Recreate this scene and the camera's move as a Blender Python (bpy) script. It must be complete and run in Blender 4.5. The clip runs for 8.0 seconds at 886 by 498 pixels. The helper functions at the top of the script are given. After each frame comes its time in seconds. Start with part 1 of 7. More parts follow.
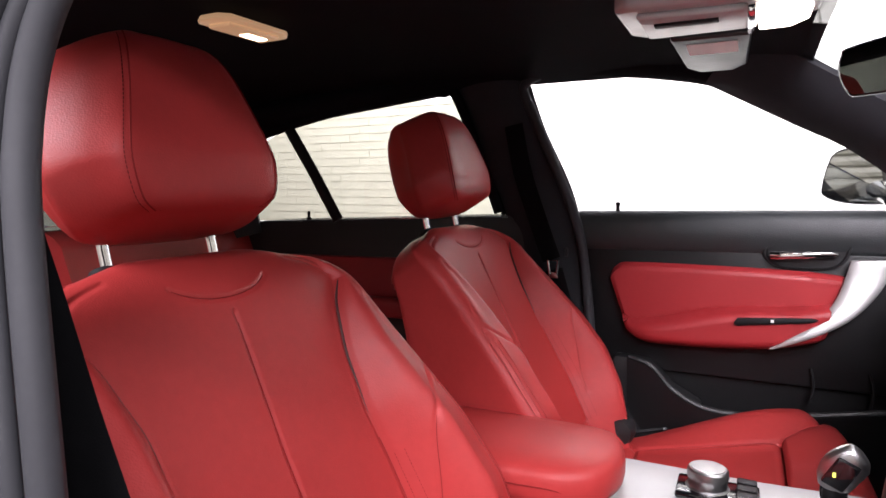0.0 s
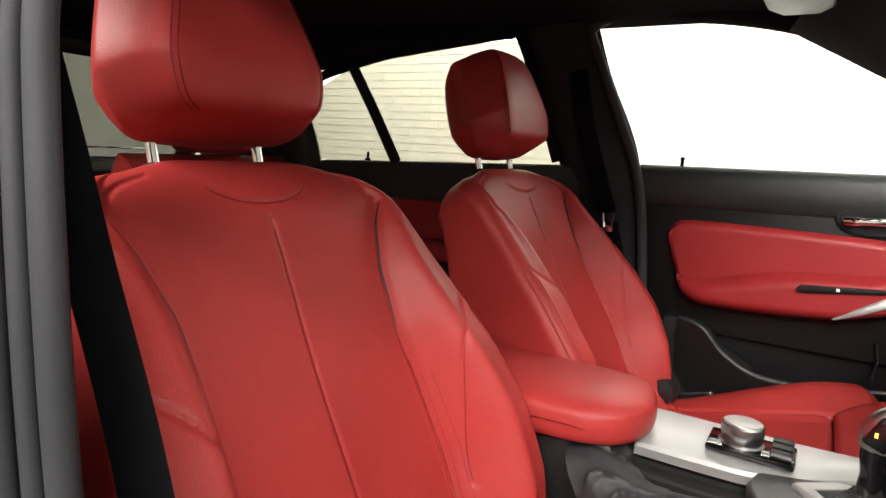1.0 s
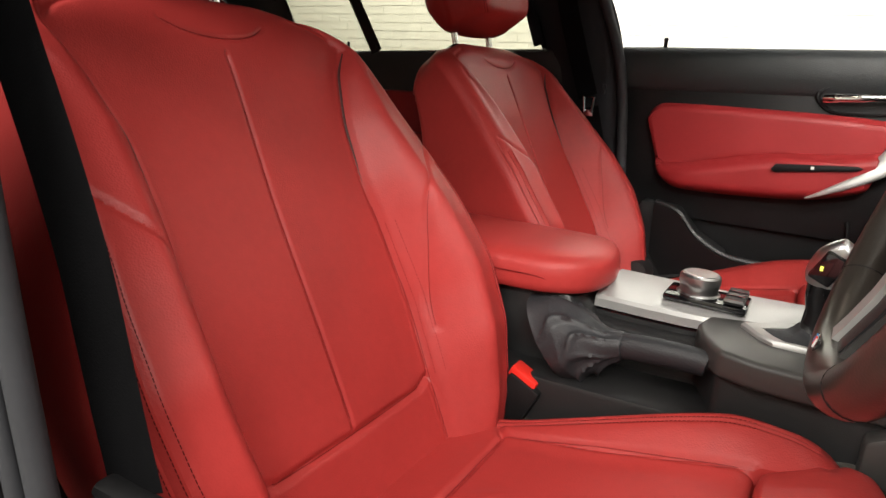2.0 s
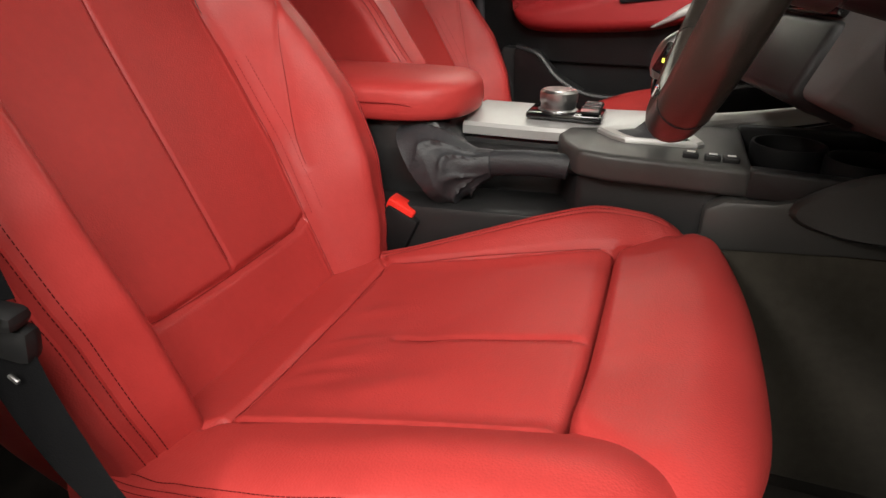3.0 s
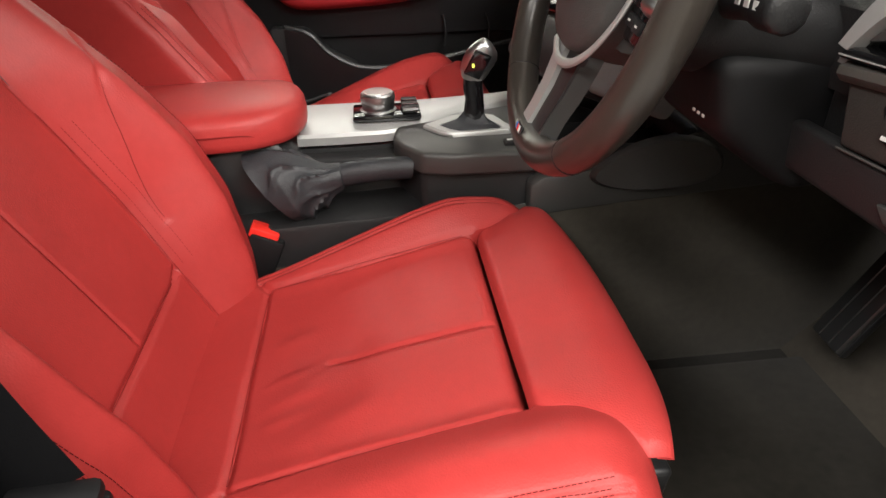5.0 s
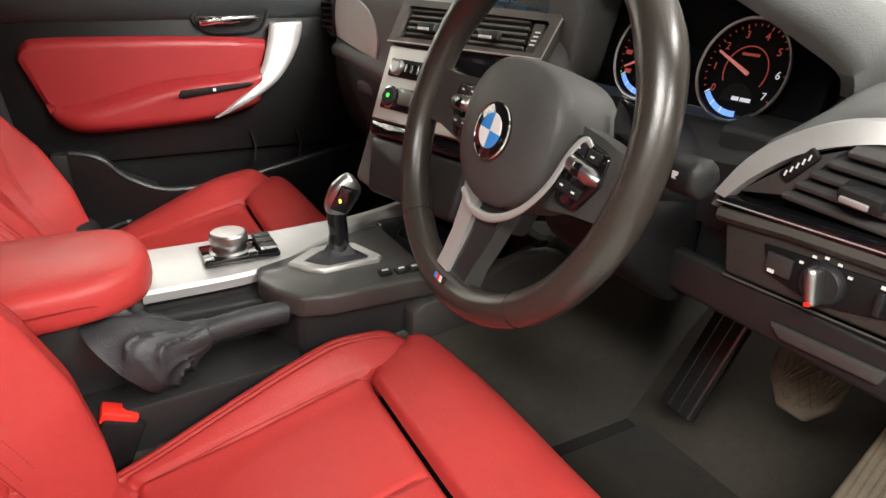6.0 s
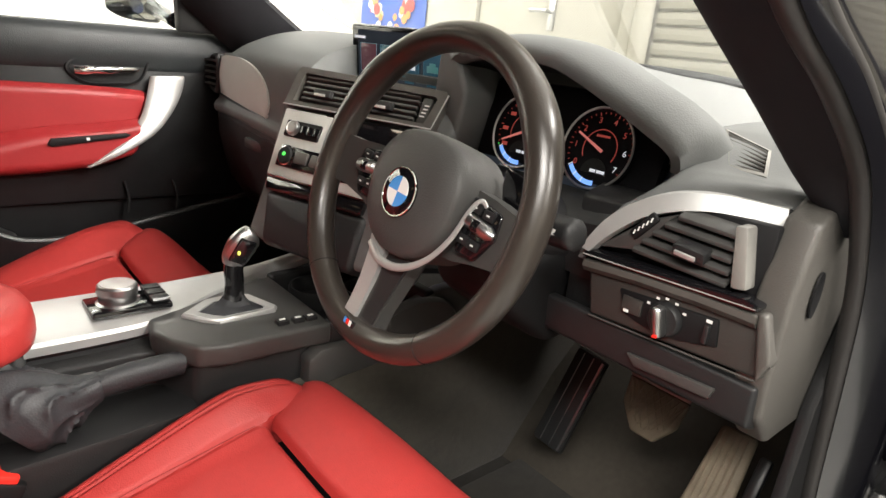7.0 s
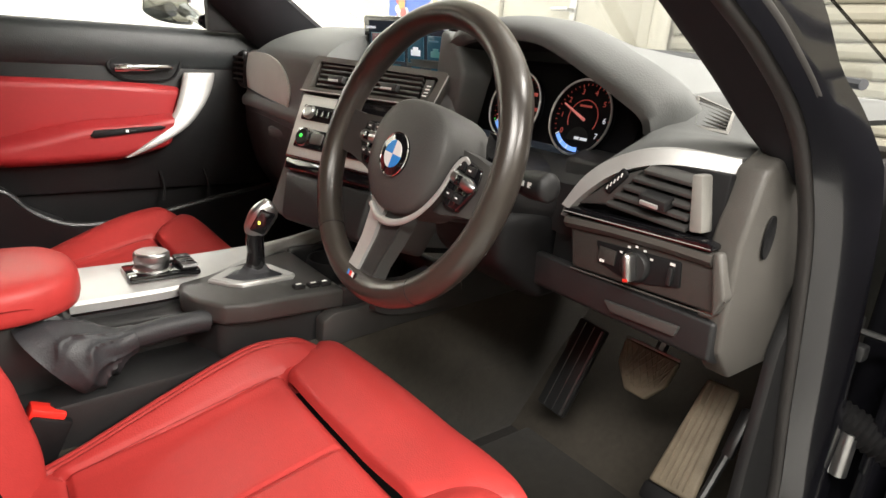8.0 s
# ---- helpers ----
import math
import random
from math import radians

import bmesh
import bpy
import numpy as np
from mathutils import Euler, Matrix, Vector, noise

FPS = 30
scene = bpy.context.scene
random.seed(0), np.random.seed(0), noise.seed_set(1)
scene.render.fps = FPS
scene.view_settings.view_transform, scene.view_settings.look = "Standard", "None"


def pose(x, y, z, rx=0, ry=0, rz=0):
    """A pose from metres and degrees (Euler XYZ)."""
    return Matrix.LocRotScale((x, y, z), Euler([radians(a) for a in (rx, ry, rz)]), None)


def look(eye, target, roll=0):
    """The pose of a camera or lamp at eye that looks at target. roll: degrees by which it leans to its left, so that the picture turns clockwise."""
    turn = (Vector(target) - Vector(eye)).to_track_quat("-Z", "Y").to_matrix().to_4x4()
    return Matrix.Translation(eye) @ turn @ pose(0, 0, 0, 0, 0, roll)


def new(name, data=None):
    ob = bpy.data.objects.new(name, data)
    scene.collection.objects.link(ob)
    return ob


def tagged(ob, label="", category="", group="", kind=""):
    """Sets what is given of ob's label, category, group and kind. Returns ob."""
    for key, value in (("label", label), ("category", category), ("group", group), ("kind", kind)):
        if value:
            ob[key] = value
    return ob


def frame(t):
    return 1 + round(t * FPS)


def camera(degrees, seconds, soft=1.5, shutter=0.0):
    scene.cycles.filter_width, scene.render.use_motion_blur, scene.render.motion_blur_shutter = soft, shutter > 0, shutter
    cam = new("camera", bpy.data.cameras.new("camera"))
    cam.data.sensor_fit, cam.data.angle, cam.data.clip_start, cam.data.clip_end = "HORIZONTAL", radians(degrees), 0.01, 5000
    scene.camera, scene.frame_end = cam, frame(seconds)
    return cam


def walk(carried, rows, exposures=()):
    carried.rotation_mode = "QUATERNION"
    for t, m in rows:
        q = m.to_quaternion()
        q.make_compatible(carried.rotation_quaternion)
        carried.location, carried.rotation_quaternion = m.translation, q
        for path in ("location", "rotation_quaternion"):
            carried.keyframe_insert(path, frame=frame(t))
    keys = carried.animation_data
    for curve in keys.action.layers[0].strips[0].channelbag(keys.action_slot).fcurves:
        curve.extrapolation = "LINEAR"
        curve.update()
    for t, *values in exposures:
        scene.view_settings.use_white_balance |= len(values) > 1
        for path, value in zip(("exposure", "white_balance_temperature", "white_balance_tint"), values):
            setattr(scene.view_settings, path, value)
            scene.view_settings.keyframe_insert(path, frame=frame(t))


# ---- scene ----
cam = camera(70.8, 8.0)
PATH = [
    (0, (0.477, -0.876, 1.063), (-0.392, 0.914, 0.869), -0.1),
    (0.5, (0.494, -0.861, 1.044), (-0.452, 0.888, 0.825), 1.9),
    (1, (0.51, -0.859, 1.015), (-0.532, 0.818, 0.699), 3.2),
    (1.2, (0.526, -0.856, 0.994), (-0.521, 0.811, 0.641), 3.6),
    (2.3, (0.574, -0.855, 0.898), (-0.36, 0.794, 0.261), 4.3),
    (2.5, (0.579, -0.857, 0.883), (-0.264, 0.819, 0.19), 4.4),
    (3, (0.592, -0.873, 0.837), (-0.013, 0.841, 0.001), 0.6),
    (3.5, (0.559, -0.927, 0.816), (0.226, 0.754, -0.214), -1.8),
    (4, (0.549, -0.956, 0.79), (0.352, 0.707, -0.304), -2.2),
    (4.5, (0.514, -0.958, 0.844), (0.411, 0.719, -0.242), -2.0),
    (4.7, (0.484, -0.941, 0.897), (0.466, 0.74, -0.186), -4.8),
    (5, (0.444, -0.933, 0.965), (0.618, 0.772, -0.066), -1.1),
    (5.2, (0.428, -0.91, 0.989), (0.712, 0.842, 0.066), -3.0),
    (6.3, (0.268, -0.833, 1.04), (1.331, 0.719, 0.361), 4.8),
    (6.5, (0.247, -0.837, 1.05), (1.373, 0.731, 0.528), 4.7),
    (7, (0.233, -0.873, 1.043), (1.512, 0.538, 0.431), 6.5),
    (7.5, (0.224, -0.91, 1.032), (1.557, 0.451, 0.423), 6.0),
    (8, (0.217, -0.973, 1.015), (1.416, 0.51, 0.411), 5.1),
]
walk(cam, [(t, look(eye, target, roll)) for t, eye, target, roll in PATH],
     exposures=[(0, -0.10, 5900, 24), (0.5, -0.14, 6200, 16), (1.2, -0.18, 6450, 11), (2.5, -0.33, 6500, 10), (3.5, -0.40, 6500, 10), (4.5, -0.32, 6380, 11), (5.2, -0.15, 6350, 11), (6.5, 0.14, 6400, 10), (8, 0.14, 6500, 10)])

# ---- light ----
world = bpy.data.worlds.new("World")
scene.world = world
world.use_nodes = True
world.node_tree.nodes["Background"].inputs[0].default_value = (0.9, 0.95, 1.0, 1)
world.node_tree.nodes["Background"].inputs[1].default_value = 0.08
scene.view_settings.exposure = 0.0


def lamp(name, at, target, sx, sy, watts, colour):
    data = bpy.data.lights.new(name, "AREA")
    data.shape, data.size, data.size_y = "RECTANGLE", sx, sy
    data.energy, data.color = watts, colour
    ob = new(name, data)
    ob.matrix_world = look(at, target)
    return ob


# ceiling tubes of the hall: a bright row along the white wall, softer rows over the car and beside the open door
lamp("ceiling_tubes_wall", (-0.6, 3.0, 3.1), (-0.6, 4.1, 1.3), 7.0, 0.5, 430, (1.0, 0.97, 0.90))
lamp("ceiling_tubes_door_side", (1.5, -2.0, 2.95), (0.2, -0.4, 0.75), 1.8, 0.4, 105, (1.0, 0.95, 0.88))
lamp("ceiling_tubes_far_side", (1.4, -3.8, 2.9), (0.0, -0.4, 1.0), 2.4, 0.4, 170, (1.0, 0.95, 0.88))
lamp("ceiling_tubes_behind", (-1.4, -2.2, 2.95), (0.8, -0.5, 0.8), 2.4, 0.4, 190, (1.0, 0.95, 0.88))
lamp("ceiling_tubes_front", (1.9, -0.2, 3.1), (1.0, -0.1, 0.9), 0.8, 4.0, 32, (1.0, 0.96, 0.90))

# ---- materials ----


def material(name, colour, rough=0.5, metal=0.0, coat=0.0, spec=0.5, grain=None, bump=0.0, bump_scale=300.0, vary=0.0, vary_scale=6.0,
             voronoi=False, rough_vary=0.0, emit=None, emit_power=0.0, sheen=0.0):
    m = bpy.data.materials.new(name)
    m.use_nodes = True
    nt = m.node_tree
    b = nt.nodes["Principled BSDF"]
    b.inputs["Base Color"].default_value = (*colour, 1)
    b.inputs["Roughness"].default_value = rough
    b.inputs["Metallic"].default_value = metal
    b.inputs["Coat Weight"].default_value = coat
    b.inputs["Coat Roughness"].default_value = 0.08
    b.inputs["Specular IOR Level"].default_value = spec
    b.inputs["Sheen Weight"].default_value = sheen
    if emit:
        b.inputs["Emission Color"].default_value = (*emit, 1)
        b.inputs["Emission Strength"].default_value = emit_power
    tc = nt.nodes.new("ShaderNodeTexCoord")
    if vary:
        n = nt.nodes.new("ShaderNodeTexNoise")
        n.inputs["Scale"].default_value = vary_scale
        n.inputs["Detail"].default_value = 6
        nt.links.new(tc.outputs["Object"], n.inputs["Vector"])
        n2 = nt.nodes.new("ShaderNodeTexNoise")
        n2.inputs["Scale"].default_value = vary_scale * 14
        n2.inputs["Detail"].default_value = 4
        nt.links.new(tc.outputs["Object"], n2.inputs["Vector"])
        add = nt.nodes.new("ShaderNodeMath")
        add.operation = "MULTIPLY_ADD"
        add.inputs[1].default_value = 0.45
        nt.links.new(n2.outputs["Fac"], add.inputs[0])
        nt.links.new(n.outputs["Fac"], add.inputs[2])
        ramp = nt.nodes.new("ShaderNodeMapRange")
        ramp.inputs["From Min"].default_value, ramp.inputs["From Max"].default_value = 0.45, 1.0
        ramp.inputs["To Min"].default_value, ramp.inputs["To Max"].default_value = 1 - vary, 1 + vary
        nt.links.new(add.outputs[0], ramp.inputs["Value"])
        mul = nt.nodes.new("ShaderNodeVectorMath")
        mul.operation = "SCALE"
        mul.inputs[0].default_value = colour
        nt.links.new(ramp.outputs[0], mul.inputs["Scale"])
        nt.links.new(mul.outputs[0], b.inputs["Base Color"])
        if rough_vary:
            rr = nt.nodes.new("ShaderNodeMapRange")
            rr.inputs["From Min"].default_value, rr.inputs["From Max"].default_value = 0.45, 1.0
            rr.inputs["To Min"].default_value, rr.inputs["To Max"].default_value = rough - rough_vary, rough + rough_vary
            nt.links.new(add.outputs[0], rr.inputs["Value"])
            nt.links.new(rr.outputs[0], b.inputs["Roughness"])
    if bump:
        if voronoi:
            g = nt.nodes.new("ShaderNodeTexVoronoi")
            g.inputs["Scale"].default_value = bump_scale
            out = g.outputs["Distance"]
        else:
            g = nt.nodes.new("ShaderNodeTexNoise")
            g.inputs["Scale"].default_value = bump_scale
            g.inputs["Detail"].default_value = 3
            out = g.outputs["Fac"]
        nt.links.new(tc.outputs["Object"], g.inputs["Vector"])
        bp = nt.nodes.new("ShaderNodeBump")
        bp.inputs["Strength"].default_value = bump
        bp.inputs["Distance"].default_value = 0.0006
        nt.links.new(out, bp.inputs["Height"])
        nt.links.new(bp.outputs[0], b.inputs["Normal"])
    return m


RED = material("red_leather", (0.375, 0.035, 0.032), 0.43, spec=0.28, bump=0.28, bump_scale=520, voronoi=True, vary=0.10, vary_scale=7, rough_vary=0.05)
RED_DOOR = material("red_door_vinyl", (0.29, 0.021, 0.023), 0.42, spec=0.35, bump=0.3, bump_scale=480, voronoi=True, vary=0.07, vary_scale=8, rough_vary=0.04)
PIPING = material("dark_piping", (0.05, 0.012, 0.012), 0.6)
THREAD = material("dark_red_thread", (0.085, 0.007, 0.007), 0.8, spec=0.1)
SEAM = material("seam_thread", (0.20, 0.016, 0.015), 0.7, spec=0.1)
BLACK_LEATHER = material("black_leather", (0.025, 0.026, 0.029), 0.5, spec=0.4, bump=0.4, bump_scale=420, voronoi=True, vary=0.12, vary_scale=20, rough_vary=0.08)
RIM_LEATHER = material("worn_rim_leather", (0.030, 0.025, 0.021), 0.29, spec=0.6, bump=0.10, bump_scale=600, voronoi=True, vary=0.06, vary_scale=10)
PLASTIC = material("black_grained_plastic", (0.015, 0.015, 0.0155), 0.46, spec=0.32, bump=0.25, bump_scale=600, voronoi=True, vary=0.1, vary_scale=9, rough_vary=0.05)
TRIM_GREY = material("charcoal_trim_plastic", (0.017, 0.0173, 0.0178), 0.36, spec=0.45, bump=0.14, bump_scale=620, voronoi=True, vary=0.08, vary_scale=9, rough_vary=0.05)
DASH = material("soft_dash_skin", (0.118, 0.122, 0.120), 0.66, spec=0.25, bump=0.25, bump_scale=520, voronoi=True, vary=0.06, vary_scale=5, rough_vary=0.04)
POST = material("pale_grey_plastic", (0.20, 0.195, 0.18), 0.45, bump=0.15, bump_scale=620, voronoi=True, vary=0.06, vary_scale=9)
PANEL = material("warm_grey_panel_plastic", (0.066, 0.062, 0.056), 0.46, bump=0.3, bump_scale=620, voronoi=True, vary=0.07, vary_scale=9, rough_vary=0.05)
VENT = material("vent_slat_plastic", (0.046, 0.045, 0.043), 0.42, spec=0.45, vary=0.08, vary_scale=20)
SWITCH_PANEL = material("charcoal_switch_panel", (0.034, 0.032, 0.029), 0.45, spec=0.4, bump=0.3, bump_scale=620, voronoi=True, vary=0.07, vary_scale=9, rough_vary=0.05)
DOOR_BLACK = material("door_black_plastic", (0.0075, 0.0075, 0.008), 0.48, spec=0.3, bump=0.25, bump_scale=600, voronoi=True, vary=0.12, vary_scale=9, rough_vary=0.05)
DARK = material("deep_black_plastic", (0.006, 0.006, 0.0065), 0.6, spec=0.25, vary=0.2, vary_scale=12)
PILLAR = material("dark_pillar_fabric", (0.022, 0.022, 0.025), 0.85, spec=0.15, bump=0.3, bump_scale=900, vary=0.1, vary_scale=12)
AIRBAG = material("charcoal_airbag_skin", (0.054, 0.053, 0.051), 0.5, spec=0.35, bump=0.3, bump_scale=560, voronoi=True, vary=0.06, vary_scale=12)
GLOSS = material("gloss_black", (0.006, 0.006, 0.007), 0.09, coat=0.6)
PAINT = material("black_car_paint", (0.006, 0.006, 0.008), 0.16, coat=1.0)
SILVER = material("satin_silver_trim", (0.47, 0.47, 0.46), 0.42, metal=0.5, bump=0.08, bump_scale=900, vary=0.04, vary_scale=30)
PEARL = material("pearl_grey_trim", (0.47, 0.48, 0.45), 0.42, metal=0.1, vary=0.04, vary_scale=20)
CHROME = material("chrome", (0.86, 0.86, 0.87), 0.09, metal=1.0)
STEEL_BLACK = material("black_lacquered_steel", (0.007, 0.007, 0.007), 0.30, spec=0.6, vary=0.10, vary_scale=9)
STEEL = material("brushed_steel", (0.5, 0.5, 0.5), 0.32, metal=1.0, vary=0.1, vary_scale=40)
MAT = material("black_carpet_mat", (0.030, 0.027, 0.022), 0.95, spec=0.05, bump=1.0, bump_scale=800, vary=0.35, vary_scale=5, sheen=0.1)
# the same charcoal carpet, with the shade on the cabin floor put into its colour
SHADED_CARPET = material("shaded_floor_carpet", (0.020, 0.018, 0.0155), 0.95, spec=0.05, bump=1.0, bump_scale=900, vary=0.3, vary_scale=6, sheen=0.1)
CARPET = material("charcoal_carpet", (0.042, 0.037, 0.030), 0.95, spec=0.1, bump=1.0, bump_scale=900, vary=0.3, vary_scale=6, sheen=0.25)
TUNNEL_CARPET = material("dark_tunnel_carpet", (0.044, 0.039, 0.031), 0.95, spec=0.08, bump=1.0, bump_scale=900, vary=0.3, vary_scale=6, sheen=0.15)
HEADLINER = material("anthracite_headliner", (0.008, 0.008, 0.0095), 0.95, spec=0.05, bump=0.4, bump_scale=900, vary=0.1, vary_scale=14)
SEAL = material("dark_seal_rubber", (0.028, 0.026, 0.025), 0.5, vary=0.12, vary_scale=12)
RUBBER = material("door_seal_rubber", (0.032, 0.033, 0.037), 0.65, spec=0.25, vary=0.1, vary_scale=15)
WEB = material("seat_belt_webbing", (0.0035, 0.0035, 0.004), 0.85, spec=0.08, bump=0.5, bump_scale=700, vary=0.15, vary_scale=40)
RED_PLASTIC = material("red_button_plastic", (0.75, 0.03, 0.02), 0.35)
LABEL = material("label_paper", (0.8, 0.8, 0.76), 0.6, vary=0.04, vary_scale=30)
WHITE_MARK = material("white_marking", (0.75, 0.75, 0.73), 0.5)
BLUE = material("enamel_blue", (0.04, 0.26, 0.72), 0.2, coat=0.8)
WHITE_ENAMEL = material("enamel_white", (0.8, 0.8, 0.8), 0.2, coat=0.8)
WALL_PAINT = material("white_masonry_paint", (0.80, 0.79, 0.74), 0.75, bump=0.6, bump_scale=60, vary=0.06, vary_scale=2)
CREAM = material("cream_wall_paint", (0.47, 0.45, 0.39), 0.7, bump=0.5, bump_scale=50, vary=0.07, vary_scale=1.5)
SHUTTER = material("cream_shutter_steel", (0.30, 0.285, 0.235), 0.45, vary=0.06, vary_scale=4)
CONCRETE = material("painted_concrete_floor", (0.30, 0.30, 0.29), 0.5, bump=0.3, bump_scale=40, vary=0.15, vary_scale=2)
CEIL = material("white_ceiling_board", (0.72, 0.71, 0.68), 0.85, vary=0.05, vary_scale=2)
LENS = material("amber_lamp_lens", (0.55, 0.36, 0.18), 0.25, emit=(1.0, 0.60, 0.28), emit_power=0.35)
BULB = material("lit_bulb", (0.9, 0.8, 0.6), 0.3, emit=(1.0, 0.78, 0.48), emit_power=5.0)
LENS_WHITE = material("lit_reading_lamp", (0.9, 0.85, 0.75), 0.3, emit=(1.0, 0.86, 0.66), emit_power=7.0)
LENS_OFF = material("clear_lamp_cover", (0.42, 0.42, 0.41), 0.25, vary=0.08, vary_scale=40)
GAUGE = material("gauge_face", (0.005, 0.005, 0.006), 0.6, spec=0.08, vary=0.1, vary_scale=40)
GAUGE_RED = material("lit_gauge_red", (0.4, 0.05, 0.04), 0.5, emit=(1.0, 0.16, 0.12), emit_power=0.17)
NEEDLE = material("lit_needle", (0.6, 0.16, 0.14), 0.5, emit=(1.0, 0.30, 0.26), emit_power=0.34)
GAUGE_WHITE = material("lit_gauge_white", (0.6, 0.6, 0.6), 0.5, emit=(0.85, 0.9, 1.0), emit_power=0.45)
GAUGE_BLUE = material("lit_gauge_blue", (0.1, 0.2, 0.5), 0.5, emit=(0.20, 0.42, 1.0), emit_power=0.9)
GREEN = material("lit_green", (0.05, 0.4, 0.05), 0.5, emit=(0.08, 1.0, 0.12), emit_power=0.7)
YELLOW = material("lit_yellow", (0.5, 0.5, 0.05), 0.5, emit=(0.95, 0.95, 0.15), emit_power=1.5)
SCREEN = material("lit_screen", (0.01, 0.012, 0.016), 0.12, emit=(0.045, 0.055, 0.070), emit_power=0.30)
TILE = material("lit_screen_tile", (0.02, 0.05, 0.07), 0.2, emit=(0.03, 0.13, 0.20), emit_power=0.22)
TILE_RED = material("lit_screen_map", (0.05, 0.02, 0.03), 0.2, emit=(0.25, 0.10, 0.12), emit_power=0.2)
TILE_EDGE = material("lit_screen_line", (0.05, 0.12, 0.16), 0.3, emit=(0.08, 0.26, 0.38), emit_power=0.18)
TEAL = material("lit_screen_teal", (0.05, 0.14, 0.13), 0.3, emit=(0.08, 0.34, 0.36), emit_power=0.20)
POSTER_BLUE = material("poster_blue", (0.03, 0.10, 0.45), 0.4, vary=0.06, vary_scale=8)
POSTER = [material("poster_" + n, c, 0.4) for n, c in (("white", (0.75, 0.75, 0.72)), ("orange", (0.65, 0.28, 0.06)), ("red", (0.5, 0.06, 0.05)), ("sand", (0.6, 0.48, 0.3)))]
PEDAL = material("pedal_rubber", (0.14, 0.115, 0.080), 0.7, bump=0.4, bump_scale=300, vary=0.25, vary_scale=30)


def pane(name, colour):
    m = bpy.data.materials.new(name)
    m.use_nodes = True
    b = m.node_tree.nodes["Principled BSDF"]
    b.inputs["Base Color"].default_value = (*colour, 1)
    b.inputs["Roughness"].default_value = 0.0
    b.inputs["IOR"].default_value = 1.45
    b.inputs["Transmission Weight"].default_value = 1.0
    return m


GLASS = pane("clear_glass", (0.96, 0.98, 0.97))
TINT = pane("tinted_glass", (0.44, 0.44, 0.37))
TINT_DARK = pane("dark_rear_glass", (0.16, 0.17, 0.15))
MIRROR = material("mirror_glass", (0.55, 0.57, 0.56), 0.02, metal=1.0)

# ---- mesh helpers ----
WORLD_OF = {}


def thing(name, at, label, category, group="", kind=""):
    ob = new(name)
    ob.empty_display_size = 0.05
    ob.matrix_basis = Matrix.Translation(at)
    WORLD_OF[ob] = Matrix.Translation(at)
    return tagged(ob, label, category, group, kind)


def part(name, geo, mat, parent=None, label="", smooth=True, sharp=38.0):
    me = bpy.data.meshes.new(name)
    if isinstance(geo, bmesh.types.BMesh):
        geo.to_mesh(me)
        geo.free()
    else:
        me.from_pydata([tuple(map(float, v)) for v in geo[0]], [], [tuple(f) for f in geo[1]])
    me.update()
    me.polygons.foreach_set("use_smooth", [smooth] * len(me.polygons))
    if smooth:
        me.set_sharp_from_angle(angle=radians(sharp))
    me.materials.append(mat)
    ob = new(name, me)
    if parent:
        ob.parent = parent
        ob.matrix_parent_inverse = WORLD_OF.get(parent, Matrix()).inverted()
    if label:
        ob["label"] = label
    return ob


def single(name, geo, mat, label, category, group="", kind="", smooth=True, sharp=38.0):
    return tagged(part(name, geo, mat, None, "", smooth, sharp), label, category, group, kind)


def join(*geos):
    V, F, n = [], [], 0
    for v, f in geos:
        V.extend([tuple(p) for p in v])
        F.extend([tuple(i + n for i in q) for q in f])
        n += len(v)
    return V, F


def moved(geo, m):
    return [tuple(m @ Vector(p)) for p in geo[0]], geo[1]


def unbm(bm):
    bm.verts.index_update()
    out = [tuple(v.co) for v in bm.verts], [tuple(v.index for v in f.verts) for f in bm.faces]
    bm.free()
    return out


def rbox(c, size, r=0.004, seg=2, m=None):
    bm = bmesh.new()
    bmesh.ops.create_cube(bm, size=1.0)
    for v in bm.verts:
        v.co = Vector((v.co.x * size[0], v.co.y * size[1], v.co.z * size[2]))
    r = min(r, min(size) * 0.49)
    if r > 0:
        bmesh.ops.bevel(bm, geom=bm.edges[:], offset=r, segments=seg, profile=0.5, affect="EDGES")
    g = unbm(bm)
    if m:
        g = moved(g, m)
    return moved(g, Matrix.Translation(c))


def prism(pts, axis, a, b, r=0.004, seg=2):
    """A polygon in the plane across the axis, pushed from a to b. pts are (x, z) for y, (y, z) for x, (x, y) for z."""
    def put(p, h):
        return {"x": (h, p[0], p[1]), "y": (p[0], h, p[1]), "z": (p[0], p[1], h)}[axis]
    bm = bmesh.new()
    lo = [bm.verts.new(put(p, a)) for p in pts]
    hi = [bm.verts.new(put(p, b)) for p in pts]
    n = len(pts)
    bm.faces.new(lo[::-1])
    bm.faces.new(hi)
    for i in range(n):
        bm.faces.new((lo[i], lo[(i + 1) % n], hi[(i + 1) % n], hi[i]))
    bmesh.ops.recalc_face_normals(bm, faces=bm.faces)
    if r > 0:
        bmesh.ops.bevel(bm, geom=[e for e in bm.edges if e.calc_face_angle(0) > 0.35], offset=r, segments=seg, profile=0.5, affect="EDGES", clamp_overlap=True)
    return unbm(bm)


